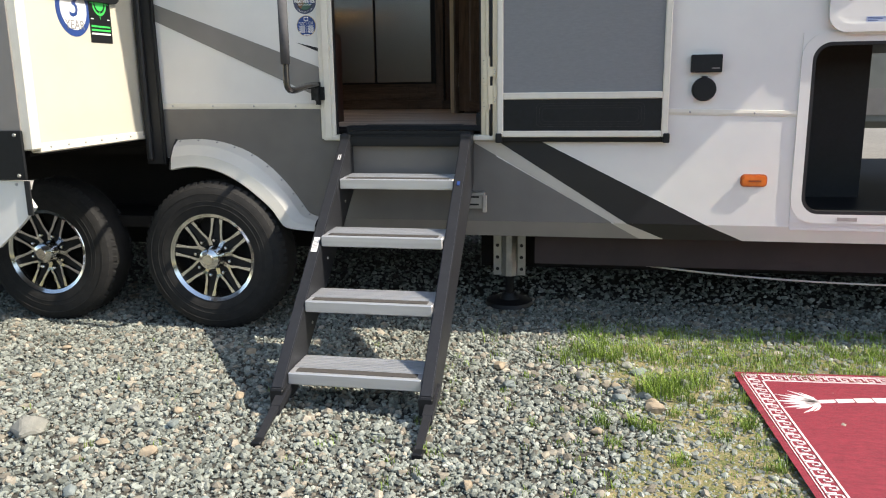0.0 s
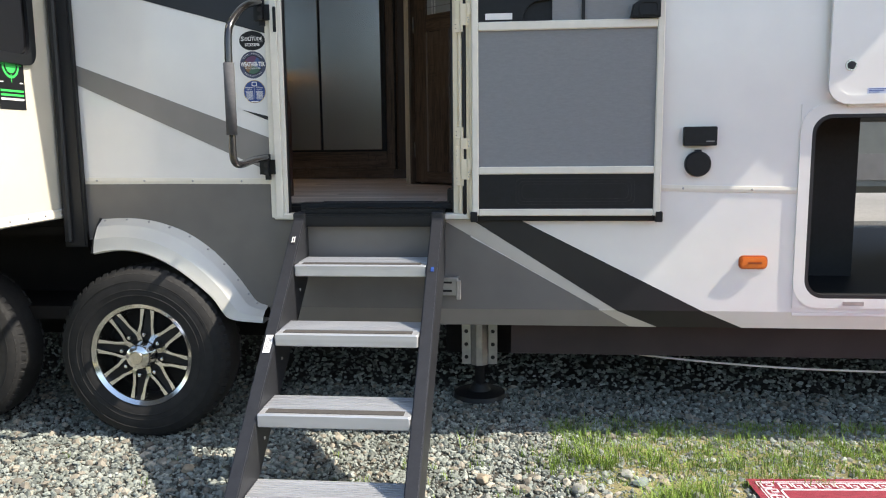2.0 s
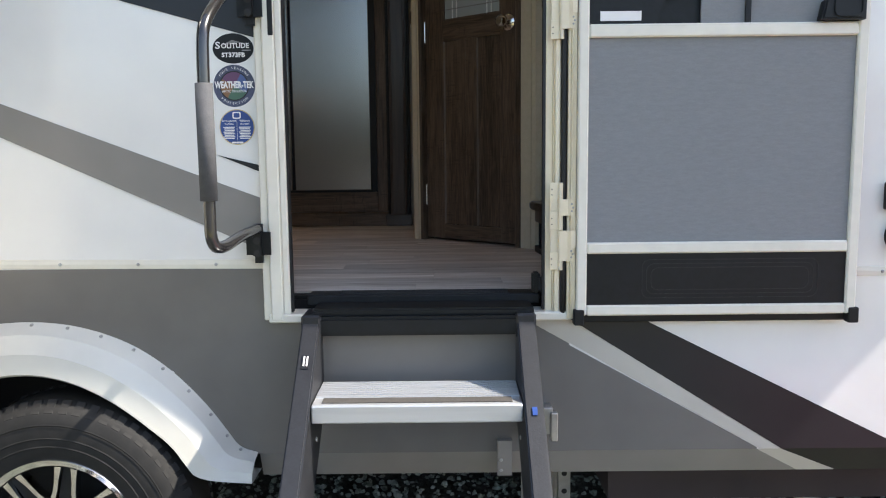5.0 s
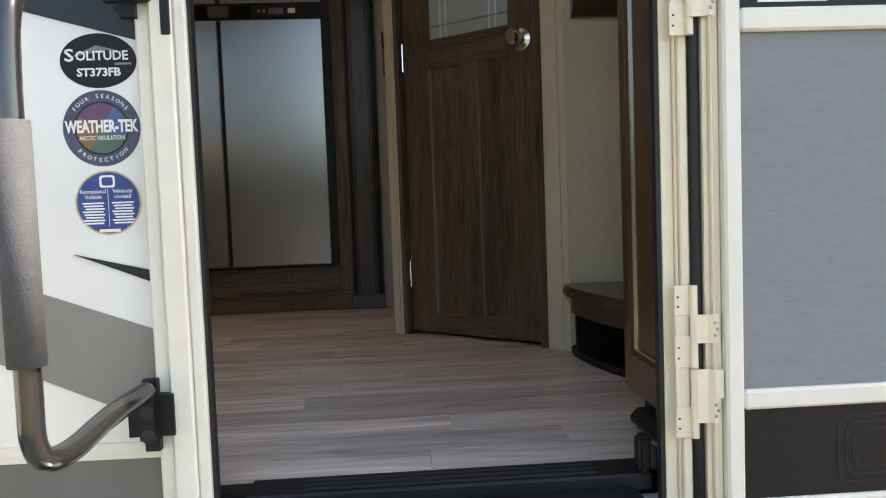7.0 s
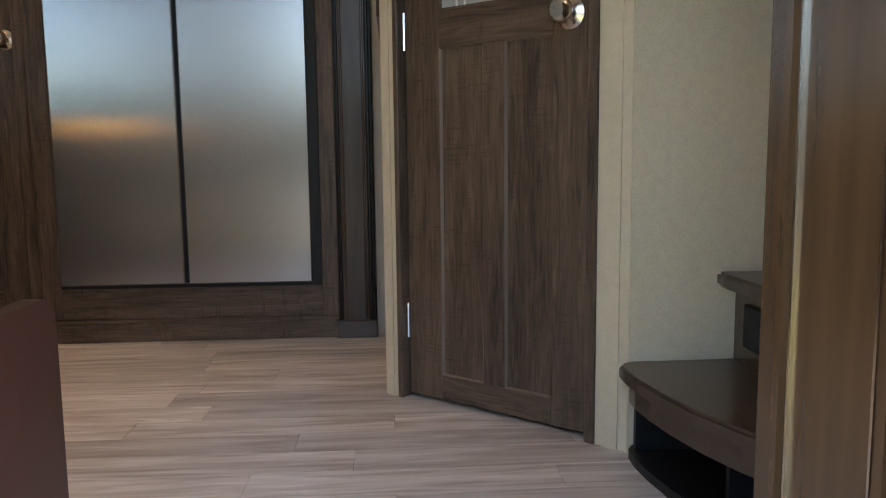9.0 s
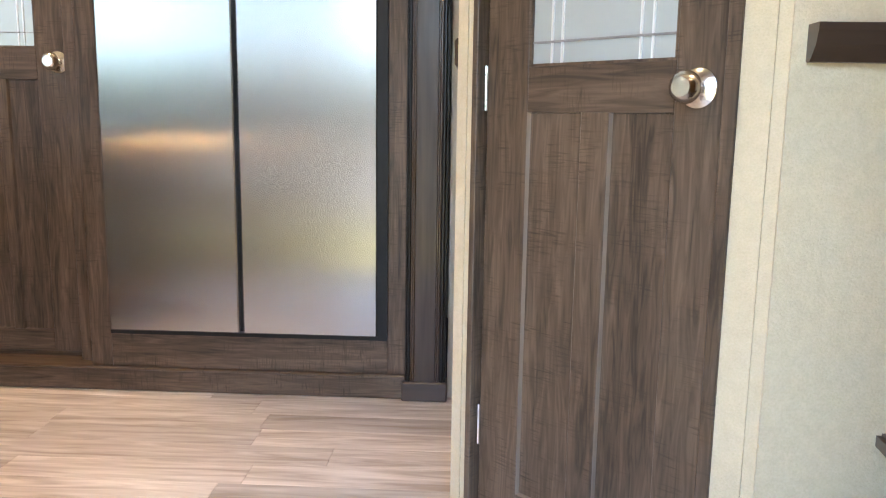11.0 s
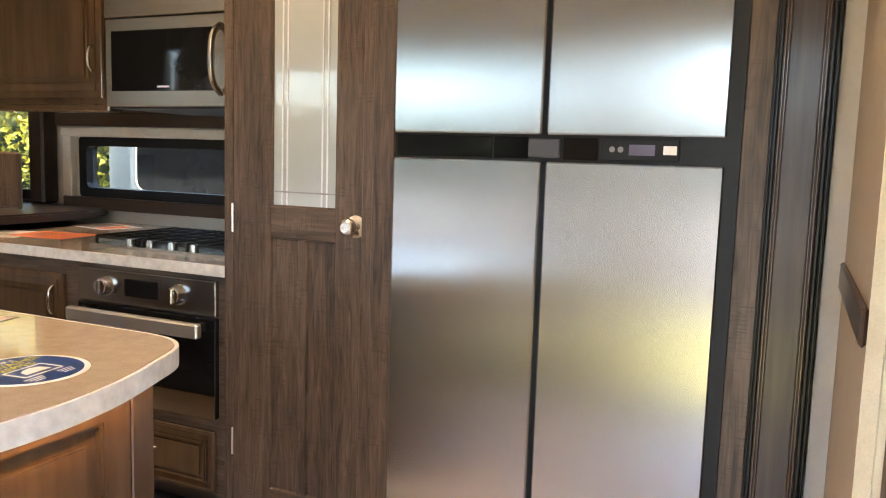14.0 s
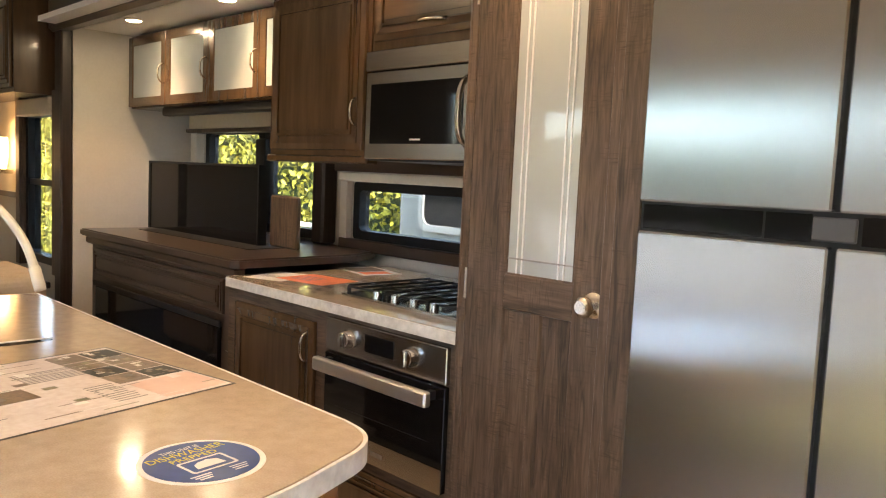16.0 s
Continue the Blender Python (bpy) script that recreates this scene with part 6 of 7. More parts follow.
# ---- plank floor ----
floor = structure(box("floor", X0, 1.8, 0.075, 2.44, 0.985, 0.996, M["black"]), "grey-brown wood plank floor", "floor")
rng = random.Random(4)
meshes = {}
row, y = 0, 0.112
while y < 2.2:
    x = -4.4 - rng.uniform(0, 0.9)
    while x < 1.0:
        ln = rng.choice((0.61, 0.76, 0.91))
        if x + ln > -4.4:
            key = (ln, rng.randrange(3))
            if key not in meshes:
                bm = bbox(bmesh.new(), 0.0003, ln - 0.0003, 0.0003, 0.1107, 0.996, 1.0, 0.0007)
                me = bpy.data.meshes.new("plank")
                bm.to_mesh(me)
                bm.free()
                me.materials.append(M["plank"])
                meshes[key] = me
            o = new("plank", meshes[key])
            o.location = (x, y, 0)
            o.parent = floor
        x += ln
    y += 0.111
    row += 1

# ================= outdoors, loose things =================
rng = np.random.default_rng(7)


def stones(name, n, area, size, material, label, bare=False):
    t = (1 + 5 ** 0.5) / 2
    v = np.array([(-1, t, 0), (1, t, 0), (-1, -t, 0), (1, -t, 0), (0, -1, t), (0, 1, t), (0, -1, -t), (0, 1, -t), (t, 0, -1), (t, 0, 1), (-t, 0, -1), (-t, 0, 1)]) / 1.9
    f = np.array([(0, 11, 5), (0, 5, 1), (0, 1, 7), (0, 7, 10), (0, 10, 11), (1, 5, 9), (5, 11, 4), (11, 10, 2), (10, 7, 6), (7, 1, 8), (3, 9, 4), (3, 4, 2), (3, 2, 6), (3, 6, 8), (3, 8, 9), (4, 9, 5), (2, 4, 11), (6, 2, 10), (8, 6, 7), (9, 8, 1)])
    x0, x1, y0, y1 = area
    c = np.stack([rng.uniform(x0, x1, n), rng.uniform(y0, y1, n), np.zeros(n)], -1)
    if bare:
        edge = 1.10 + 0.14 * np.sin(c[:, 1] * 5) + 0.06 * np.sin(c[:, 1] * 17)
        keep = (c[:, 1] < -2.2) | (c[:, 1] > -0.05) | (rng.random(n) < np.clip(1.0 - (c[:, 0] - edge) / 0.35, 0.5, 1.0))
        c = c[keep]
        n = len(c)
    s = size[0] * (size[1] / size[0]) ** (rng.random(n) ** 2.2)
    k = v[None] * (1 + rng.uniform(-0.42, 0.42, (n, 12, 3))) * s[:, None, None] * np.stack([rng.uniform(0.7, 1.3, n), rng.uniform(0.6, 1.0, n), rng.uniform(0.45, 0.95, n)], -1)[:, None]
    a, b = rng.uniform(0, 6.28, n), rng.uniform(-0.9, 0.9, n)
    ca, sa, cb, sb = np.cos(a)[:, None], np.sin(a)[:, None], np.cos(b)[:, None], np.sin(b)[:, None]
    x, y, z = k[..., 0], k[..., 1], k[..., 2]
    y, z = y * cb - z * sb, y * sb + z * cb
    x, y = x * ca - y * sa, x * sa + y * ca
    p = np.stack([x, y, z], -1) + c[:, None]
    p[..., 2] += (s * 0.18)[:, None] - 0.008
    me = bpy.data.meshes.new(name)
    me.from_pydata(p.reshape(-1, 3).tolist(), [], (f[None] + 12 * np.arange(n)[:, None, None]).reshape(-1, 3).tolist())
    me.materials.append(material)
    return tagged(new(name, me), label, "gravel", kind="stuff")


stones("gravel", 84000, (-2.5, 3.0, -2.1, 0.7), (0.0052, 0.0165), M["gravel"], "loose grey and greenish crushed gravel", True)
stones("gravel", 9000, (-2.5, 3.0, -2.1, 0.7), (0.0065, 0.023), M["tangravel"], "loose tan and brown crushed gravel", True)
stones("gravel", 6000, (-3.5, 1.5, -3.8, -2.1), (0.012, 0.028), M["gravel"], "loose grey crushed gravel")
stones("gravel", 14000, (-3.0, 4.5, 0.7, 2.6), (0.008, 0.018), M["gravel"], "loose grey gravel under the trailer")


def boulder(x, y, r, material, seed, label):
    bm = bmesh.new()
    rb = random.Random(seed)
    for _ in range(22):
        d = Vector((rb.gauss(0, 1), rb.gauss(0, 1), rb.gauss(0, 1))).normalized() * rb.uniform(0.85, 1.15)
        bm.verts.new((d.x * r, d.y * r * 0.75, d.z * r * 0.55))
    hull = bmesh.ops.convex_hull(bm, input=bm.verts)
    bmesh.ops.delete(bm, geom=list({g for g in hull["geom_interior"] + hull["geom_unused"] if isinstance(g, bmesh.types.BMVert)}), context="VERTS")
    bmesh.ops.bevel(bm, geom=list(bm.edges), offset=r * 0.07, segments=1, affect="EDGES")
    o = finish("stone", bm, material)
    o.matrix_basis = pose(x, y, r * 0.18, 0, 0, seed * 53)
    return tagged(o, label, "stone", "larger stones")


M["tanstone"] = mat("tan_stone", (0.38, 0.31, 0.22), (0.26, 0.21, 0.15), rough=0.9, scale=30, bump=0.003)
M["bluestone"] = mat("grey_green_stone", (0.22, 0.25, 0.24), (0.14, 0.165, 0.16), rough=0.85, scale=30, bump=0.003)
boulder(-0.99, -1.33, 0.075, M["stone"], 1, "pale grey rounded stone on the gravel")
boulder(0.60, -0.43, 0.036, M["tanstone"], 2, "tan stone on the gravel")
rs = random.Random(11)
for i in range(46):
    x, y = rs.uniform(-2.2, 1.45), rs.uniform(-2.0, -0.35)
    if -0.25 < x < 0.5 and y > -1.4:
        continue
    k = rs.randrange(3)
    boulder(x, y, rs.uniform(0.018, 0.036), (M["stone"], M["tanstone"], M["bluestone"])[k], i + 3, ("pale grey stone on the gravel", "tan stone on the gravel", "grey-green stone on the gravel")[k])
for i in range(16):
    boulder(rs.uniform(0.6, 1.45), rs.uniform(-1.0, -0.35), rs.uniform(0.02, 0.04), (M["stone"], M["tanstone"], M["bluestone"])[i % 3], i + 60, ("pale grey stone on the gravel", "tan stone on the gravel", "grey-green stone on the gravel")[i % 3])


def grass(name, clumps, label):
    """Blades in clumps of (x, y, radius, count, height)."""
    verts, faces = [], []
    r = random.Random(5)
    for cx, cy, rad, n, h in clumps:
        for _ in range(n):
            a, d = r.uniform(0, 6.28), rad * r.random() ** 0.6
            x, y = cx + d * math.cos(a), cy + d * math.sin(a)
            hh, w, b = h * r.uniform(0.45, 1.15), r.uniform(0.0007, 0.0016), r.uniform(0, 6.28)
            lean = hh * r.uniform(0.2, 1.3)
            dx, dy = math.cos(b), math.sin(b)
            i = len(verts)
            px, py = -dy * w, dx * w
            verts += [(x - px, y - py, -0.01), (x + px, y + py, -0.01), (x + dx * lean * 0.35 - px * 0.8, y + dy * lean * 0.35 - py * 0.8, hh * 0.6),
                      (x + dx * lean * 0.35 + px * 0.8, y + dy * lean * 0.35 + py * 0.8, hh * 0.6), (x + dx * lean, y + dy * lean, hh)]
            faces += [(i, i + 1, i + 3, i + 2), (i + 2, i + 3, i + 4)]
    me = bpy.data.meshes.new(name)
    me.from_pydata(verts, [], faces)
    me.materials.append(M["grass"])
    return tagged(new(name, me), label, "grass", kind="stuff")


rg = random.Random(21)
cl_ = [(1.25, -0.62, 0.085, 420, 0.085), (1.40, -0.50, 0.09, 320, 0.06), (1.00, -0.24, 0.05, 110, 0.10), (1.08, -0.27, 0.05, 90, 0.08), (0.55, -0.12, 0.06, 16, 0.09), (0.80, -0.2, 0.06, 30, 0.05)]
for _ in range(150):
    x = rg.uniform(0.85, 3.2)
    cl_.append((x, -0.22 - 0.07 * (x - 0.75) + rg.gauss(0, 0.055), 0.05, 24, rg.uniform(0.02, 0.05)))
for _ in range(120):
    x = 1.2 + 2.2 * rg.random() ** 0.8
    cl_.append((x, -0.02 - 0.05 * x + rg.gauss(0, 0.09), 0.06, 16, rg.uniform(0.02, 0.045)))
for _ in range(150):
    x = 1.6 - 0.7 * rg.random() ** 1.5
    cl_.append((x, rg.uniform(-1.9, -0.35), 0.045, 14, rg.uniform(0.006, 0.018)))
for _ in range(260):
    x = 0.85 + 2.3 * rg.random()
    cl_.append((x, rg.uniform(-0.16, 0.22), 0.05, 18, rg.uniform(0.015, 0.05)))
for _ in range(16):
    cl_.append((rg.uniform(1.0, 1.6), rg.uniform(-1.5, -0.4), 0.035, 60, rg.uniform(0.03, 0.05)))
for _ in range(60):
    cl_.append((rg.uniform(0.0, 1.2), rg.uniform(-1.5, -0.2), 0.03, 12, rg.uniform(0.01, 0.035)))
for _ in range(24):
    cl_.append((rg.uniform(-2.0, 0.0), rg.uniform(-1.8, -0.3), 0.02, 5, rg.uniform(0.012, 0.03)))
grass("grass", cl_, "fresh green grass growing through the gravel")
bm = bmesh.new()
rim = [(1.10 + 0.14 * math.sin(y * 5) + 0.05 * math.sin(y * 17) + 0.03 * math.sin(y * 41), y) for y in (-2.3 + 0.04 * k for k in range(65))]
bm.faces.new([bm.verts.new((x, y, -0.006)) for x, y in [(3.2, -2.3), (3.2, 0.26)] + rim[::-1]])
bmesh.ops.recalc_face_normals(bm, faces=bm.faces)
bmesh.ops.triangulate(bm, faces=bm.faces)
structure(finish("ground_soil_patch", bm, mat("mossy_soil", (0.34, 0.27, 0.15), (0.09, 0.115, 0.03), rough=0.95, scale=40, fine=110, bump=0.008)), "mossy earth beside the mat", "ground")

# ---- outdoor mat ----
rug = thing("outdoor_mat", "red woven outdoor mat with white key border and palm tree", "mat", (2.4, -1.5, 0.0))
RX0, RX1, RY0, RY1 = 1.565, 4.2, -2.9, -0.375
bm = bmesh.new()
bmesh.ops.create_grid(bm, x_segments=60, y_segments=60, size=0.5)
for v in bm.verts:
    x, y = (RX0 + RX1) / 2 + v.co.x * (RX1 - RX0), (RY0 + RY1) / 2 + v.co.y * (RY1 - RY0)
    v.co = Vector((x, y, 0.014))
part("cloth", bm, M["rug"], rug)
z0, z1 = 0.0142, 0.0158


def strip(x0, x1, y0, y1, name="stripe"):
    box(name, x0, x1, y0, y1, z0, z1, M["rugwhite"], rug)


strip(RX0 + 0.090, RX0 + 0.097, RY0 + 0.09, RY1 - 0.09)
strip(RX0 + 0.090, RX1 - 0.09, RY1 - 0.097, RY1 - 0.09)
strip(RX0 + 0.026, RX0 + 0.029, RY0 + 0.03, RY1 - 0.026)
strip(RX0 + 0.026, RX1 - 0.03, RY1 - 0.029, RY1 - 0.026)
pitch, K = 0.050, 0.64
n = 44
keybm = bmesh.new()
for i in range(n):
    c = RY1 - 0.035 - pitch * i
    a, b = RX0 + 0.036, RX0 + 0.083
    for q in ((a, a + 0.009 * K, c - 0.064 * K, c), (a, b, c - 0.009 * K, c), (b - 0.009 * K, b, c - 0.045 * K, c), (a + 0.03 * K, b, c - 0.045 * K, c - 0.036 * K), (a + 0.03 * K, a + 0.039 * K, c - 0.045 * K, c - 0.022 * K), (a, a + 0.05 * K, c - 0.073 * K, c - 0.064 * K)):
        bbox(keybm, q[0], q[1], q[2], q[3], z0, z1)
part("key_border", keybm, M["rugwhite"], rug)
keybm = bmesh.new()
for i in range(n):
    c = RX0 + 0.10 + pitch * i
    a, b = RY1 - 0.036, RY1 - 0.083
    for q in ((c, c + 0.064 * K, a - 0.009 * K, a), (c, c + 0.009 * K, b, a), (c, c + 0.045 * K, b, b + 0.009 * K), (c + 0.036 * K, c + 0.045 * K, b, a - 0.03 * K), (c + 0.022 * K, c + 0.045 * K, a - 0.039 * K, a - 0.03 * K), (c + 0.064 * K, c + 0.073 * K, a - 0.05 * K, a)):
        bbox(keybm, q[0], q[1], q[2], q[3], z0, z1)
part("key_border", keybm, M["rugwhite"], rug)
# palm tree, lying along the mat
trunk = [(1.80 + 0.07 * k, -0.67 + 0.012 * math.sin(k * 0.5) + 0.006 * k) for k in range(16)]
for k in range(15):
    (xa, ya), (xb, yb) = trunk[k], trunk[k + 1]
    w = 0.014 + 0.0030 * k
    prism("palm_trunk", [(xa + 0.006, ya - w), (xb, yb - w * 0.9), (xb, yb + w * 0.9), (xa + 0.006, ya + w)], z0, z1, M["rugwhite"], rug, axis="z")
for k in range(11):
    a = radians(95 + 17 * k)
    L_ = 0.125 if k % 2 else 0.10
    pts = [(1.81, -0.67)]
    for u in (0.35, 0.7, 1.0):
        pts.append((1.81 + L_ * u * math.cos(a) - 0.04 * u * u, -0.67 + L_ * u * math.sin(a) * 0.9 + 0.012 * (1 - u)))
    for u in (0.7, 0.35):
        pts.append((1.81 + L_ * u * math.cos(a) - 0.04 * u * u, -0.67 + L_ * u * math.sin(a) * 0.9 - 0.012))
    prism("palm_frond", pts, z0, z1, M["rugwhite"], rug, axis="z")

rug.matrix_basis = Matrix.Translation((1.565, -0.378, 0)) @ pose(0, 0, 0, 0, 0, 3.8) @ Matrix.Translation((-1.565, 0.375, 0)) @ Matrix.Translation((2.4, -1.5, 0))

# ---- beyond the kitchen windows ----
M["leaf"] = mat("hedge_leaf", (0.50, 0.41, 0.045), (0.24, 0.235, 0.03), rough=0.6, scale=3, random_by="island", spread=0.6)


def hedge(name, x0, x1, y0, y1, z0, z1, n, size, label, material):
    r = np.random.default_rng(3)
    c = np.stack([r.uniform(x0, x1, n), y0 + (y1 - y0) * r.random(n) ** 1.6, z0 + (z1 - z0) * r.random(n)], -1)
    c[:, 2] *= 1 + 0.10 * np.sin(c[:, 0] * 1.7) + 0.05 * np.sin(c[:, 0] * 4.3)
    d1 = r.normal(size=(n, 3))
    d2 = r.normal(size=(n, 3))
    d1 /= np.linalg.norm(d1, axis=1)[:, None]
    d2 = np.cross(d1, d2)
    d2 /= np.linalg.norm(d2, axis=1)[:, None]
    s = size * r.uniform(0.6, 1.4, (n, 1))
    p = np.stack([c - d1 * s, c + d2 * s * 0.5, c + d1 * s, c - d2 * s * 0.5], 1)
    me = bpy.data.meshes.new(name)
    me.from_pydata(p.reshape(-1, 3).tolist(), [], (np.arange(4)[None] + 4 * np.arange(n)[:, None]).tolist())
    me.materials.append(material)
    return tagged(new(name, me), label, "hedge", kind="stuff")


hedge("hedge", -44, -6.6, 6.6, 8.0, 0.0, 4.2, 95000, 0.052, "tall yellow-green hedge in the sun", M["leaf"])
# near-black box behind the leaves, its colour stands in for the hedge's inner shade
structure(box("backdrop_hedge_core", -44, -6.6, 7.4, 7.9, -0.03, 3.9, mat("hedge_shade", (0.03, 0.045, 0.012), rough=0.9)), "dark box standing in for the shade inside the hedge", "hedge")
rail = thing("white_rail", "white metal fence rail before the hedge", "fence", (-10, 6.3, 0))
for z in (1.3, 1.62):
    box("rail", -16, -6.5, 6.28, 6.32, z, z + 0.05, M["alu"], rail)
for x in range(-16, -6, 2):
    box("post", x - 0.03, x + 0.03, 6.27, 6.33, 0, 1.7, M["alu"], rail)

nb = thing("neighbour_trailer", "white neighbouring travel trailer with rounded windows", "trailer", (-3, 6.5, 0))
# white siding and frames given darker colours to tone down the sunlight on them
box("body", -6.5, 9.5, 6.2, 8.0, 0.6, 3.3, mat("darkened_white_siding", (0.21, 0.21, 0.185), (0.17, 0.17, 0.15), rough=0.45, scale=6), nb, 0.08)
for x in (-5.4, -2.0, 2.2, 7.0):
    ww = ring("window_frame", rounded(x - 0.7, x + 0.7, 1.75, 2.55, 0.14), rounded(x - 0.63, x + 0.63, 1.82, 2.48, 0.1), 6.16, 6.21, mat("grey_window_frame", (0.26, 0.26, 0.24), rough=0.5), nb)
    prism("pane", rounded(x - 0.63, x + 0.63, 1.82, 2.48, 0.1), 6.18, 6.20, M["blackglass"], ww)
box("stripe", -6.0, 9.3, 6.185, 6.2, 0.75, 1.05, M["taupe"], nb)
for x in (-1.2, -0.3):
    lathe("wheel", [(0.0, -0.1), (0.34, -0.1), (0.36, 0.1), (0.0, 0.1)], (x, 6.4, 0.36), "y", M["tyre"], nb, sides=32)

# woods in the distance behind the walker
hedge("far_woods", -60, 60, -46, -38, 0, 5.0, 12000, 0.6, "dark woods beyond the lawn", mat("wood_leaf", (0.05, 0.075, 0.02), (0.03, 0.05, 0.015), rough=0.8, scale=2, random_by="island", spread=0.4))

# ================= small things on the island and counter =================
Z = 1.8162
bro = thing("brochure", "large printed brochure sheet lying on the island", "brochure", (-1.9, 1.2, Z))
BR = pose(-1.655, 1.28, Z, 0, 0, 11)


def sheet_piece(name, parent, m, x0, x1, y0, y1, z0, z1, material):
    o = box(name, x0, x1, y0, y1, z0, z1, material, parent)
    o.matrix_basis = m
    return o


M["photo"] = mat("photo_print", (0.24, 0.17, 0.12), (0.09, 0.07, 0.06), rough=0.35, scale=60, fine=90)
M["photogreen"] = mat("photo_print_green", (0.16, 0.18, 0.10), (0.30, 0.26, 0.20), rough=0.35, scale=60, fine=110)
M["floorplan"] = mat("plan_print", (0.70, 0.65, 0.64), (0.58, 0.50, 0.48), rough=0.4, scale=30, fine=60)
M["pinkish"] = mat("pink_print", (0.68, 0.50, 0.44), (0.60, 0.42, 0.38), rough=0.4, scale=30)
sheet_piece("sheet", bro, BR, -0.53, 0.0, -0.55, 0.275, 0.0, 0.0006, mat("dark_rim_paper", (0.05, 0.045, 0.045), rough=0.5))
sheet_piece("print_area", bro, BR, -0.522, -0.007, -0.54, 0.268, 0.0006, 0.0009, M["floorplan"])
tile = random.Random(31)
for col in range(4):
    for row in range(2):
        x, y = -0.505 + col * 0.083, 0.178 - row * 0.09
        sheet_piece("picture", bro, BR, x, x + 0.078, y, y + 0.083, 0.0009, 0.0012, M["navy"] if (col + row) % 3 == 0 else M["photo"])
        for _ in range(5):
            u, v = x + tile.uniform(0.004, 0.052), y + tile.uniform(0.004, 0.058)
            sheet_piece("picture_detail", bro, BR, u, u + tile.uniform(0.008, 0.022), v, v + tile.uniform(0.006, 0.02), 0.0012, 0.0014, tile.choice((M["photogreen"], M["paper"], M["ink"], M["photo"])))
for a in ((-0.165, -0.02, 0.10, 0.262, M["pinkish"]),
          (-0.29, -0.20, -0.19, -0.08, M["photo"]), (-0.24, -0.13, -0.30, -0.20, M["photo"]), (-0.33, -0.25, -0.34, -0.22, M["photogreen"]), (-0.50, -0.42, -0.16, -0.08, M["navy"]), (-0.12, -0.02, -0.52, -0.30, M["photo"])):
    sheet_piece("picture", bro, BR, a[0], a[1], a[2], a[3], 0.0009, 0.0012, a[4])
for k in range(16):
    x = -0.40 + 0.012 * (k % 8)
    y = -0.05 if k < 8 else 0.02
    sheet_piece("print_bar", bro, BR, x, x + 0.005, y - 0.2 * (k >= 8) * 0, y + 0.07, 0.0009, 0.0011, M["ink"])
for k in range(10):
    sheet_piece("print_bar", bro, BR, -0.20 + 0.015 * k, -0.195 + 0.015 * k, 0.01, 0.08 - 0.004 * (k % 3), 0.0009, 0.0011, M["ink"])
rb = random.Random(8)
for k in range(60):
    x, y = rb.uniform(-0.51, -0.03), rb.uniform(-0.53, 0.24)
    w, h = rb.choice(((0.004, 0.05), (0.004, 0.08), (0.02, 0.03), (0.035, 0.025), (0.003, 0.11)))
    sheet_piece("print_block", bro, BR, x, x + w, y, min(y + h, 0.262), 0.0012, 0.0014, (M["ink"], M["photo"], M["photogreen"], M["paper"], M["floorplan"])[rb.randrange(5)])
ds = thing("dishwasher_sticker", "round blue sticker with yellow lettering on the island", "sticker", (-1.30, 1.253, Z))
DS = pose(-1.303, 1.253, Z, 0, 0, 97)
o = lathe("border", [(0.0, 0.0005), (0.106, 0.0005), (0.108, 0.0)], (0, 0, 0), "z", M["paper"], ds, sides=56, smooth=False)
o.matrix_basis = DS
o = lathe("face", [(0.0, 0.0009), (0.097, 0.0009), (0.097, 0.0005)], (0, 0, 0), "z", M["blue"], ds, sides=56, smooth=False)
o.matrix_basis = DS
text("lettering", "THIS UNIT IS", 0.018, DS @ pose(0, 0.068, 0.001), M["paper"], ds, 0.075)
text("lettering", "DISHWASHER", 0.03, DS @ pose(0, 0.048, 0.001), M["yellow"], ds, 0.15)
text("lettering", "PREPPED", 0.024, DS @ pose(0, 0.024, 0.001), M["yellow"], ds, 0.09)
o = ring("icon_frame", rounded(-0.045, 0.045, -0.045, 0.012, 0.006), rounded(-0.04, 0.04, -0.04, 0.007, 0.004), 0.0009, 0.0012, M["paper"], ds, axis="z")
o.matrix_basis = DS
o = prism("icon", [(-0.028, -0.03), (0.028, -0.03), (0.024, -0.008), (0.008, 0.0), (-0.012, -0.004), (-0.024, -0.012)], 0.0009, 0.0012, M["paper"], ds, axis="z")
o.matrix_basis = DS
for k in range(3):
    sheet_piece("print_bar", ds, DS, -0.06 + 0.004 * k, -0.02 - 0.004 * k, -0.058 - 0.008 * k, -0.054 - 0.008 * k, 0.0009, 0.0012, M["paper"])
    sheet_piece("print_bar", ds, DS, 0.015, 0.05 - 0.004 * k, -0.058 - 0.008 * k, -0.055 - 0.008 * k, 0.0009, 0.0012, M["paper"])

op = thing("orange_leaflet", "orange printed leaflet on the counter", "leaflet", (-2.85, 2.55, 1.857))
OP = pose(-2.84, 2.58, 1.8575, 0, 0, 8)
sheet_piece("sheet", op, OP, -0.14, 0.14, -0.11, 0.11, 0.0, 0.0008, M["orange"])
for k in range(4):
    sheet_piece("print_bar", op, OP, -0.10, 0.02, -0.06 + 0.03 * k, -0.05 + 0.03 * k, 0.0008, 0.0011, M["photo"])
wp = thing("white_leaflet", "white paper sheet on the counter", "leaflet", (-3.05, 2.5, 1.857))
WP = pose(-3.0, 2.50, 1.8573, 0, 0, 20)
sheet_piece("sheet", wp, WP, -0.10, 0.10, -0.13, 0.13, 0.0, 0.0006, M["paper"])
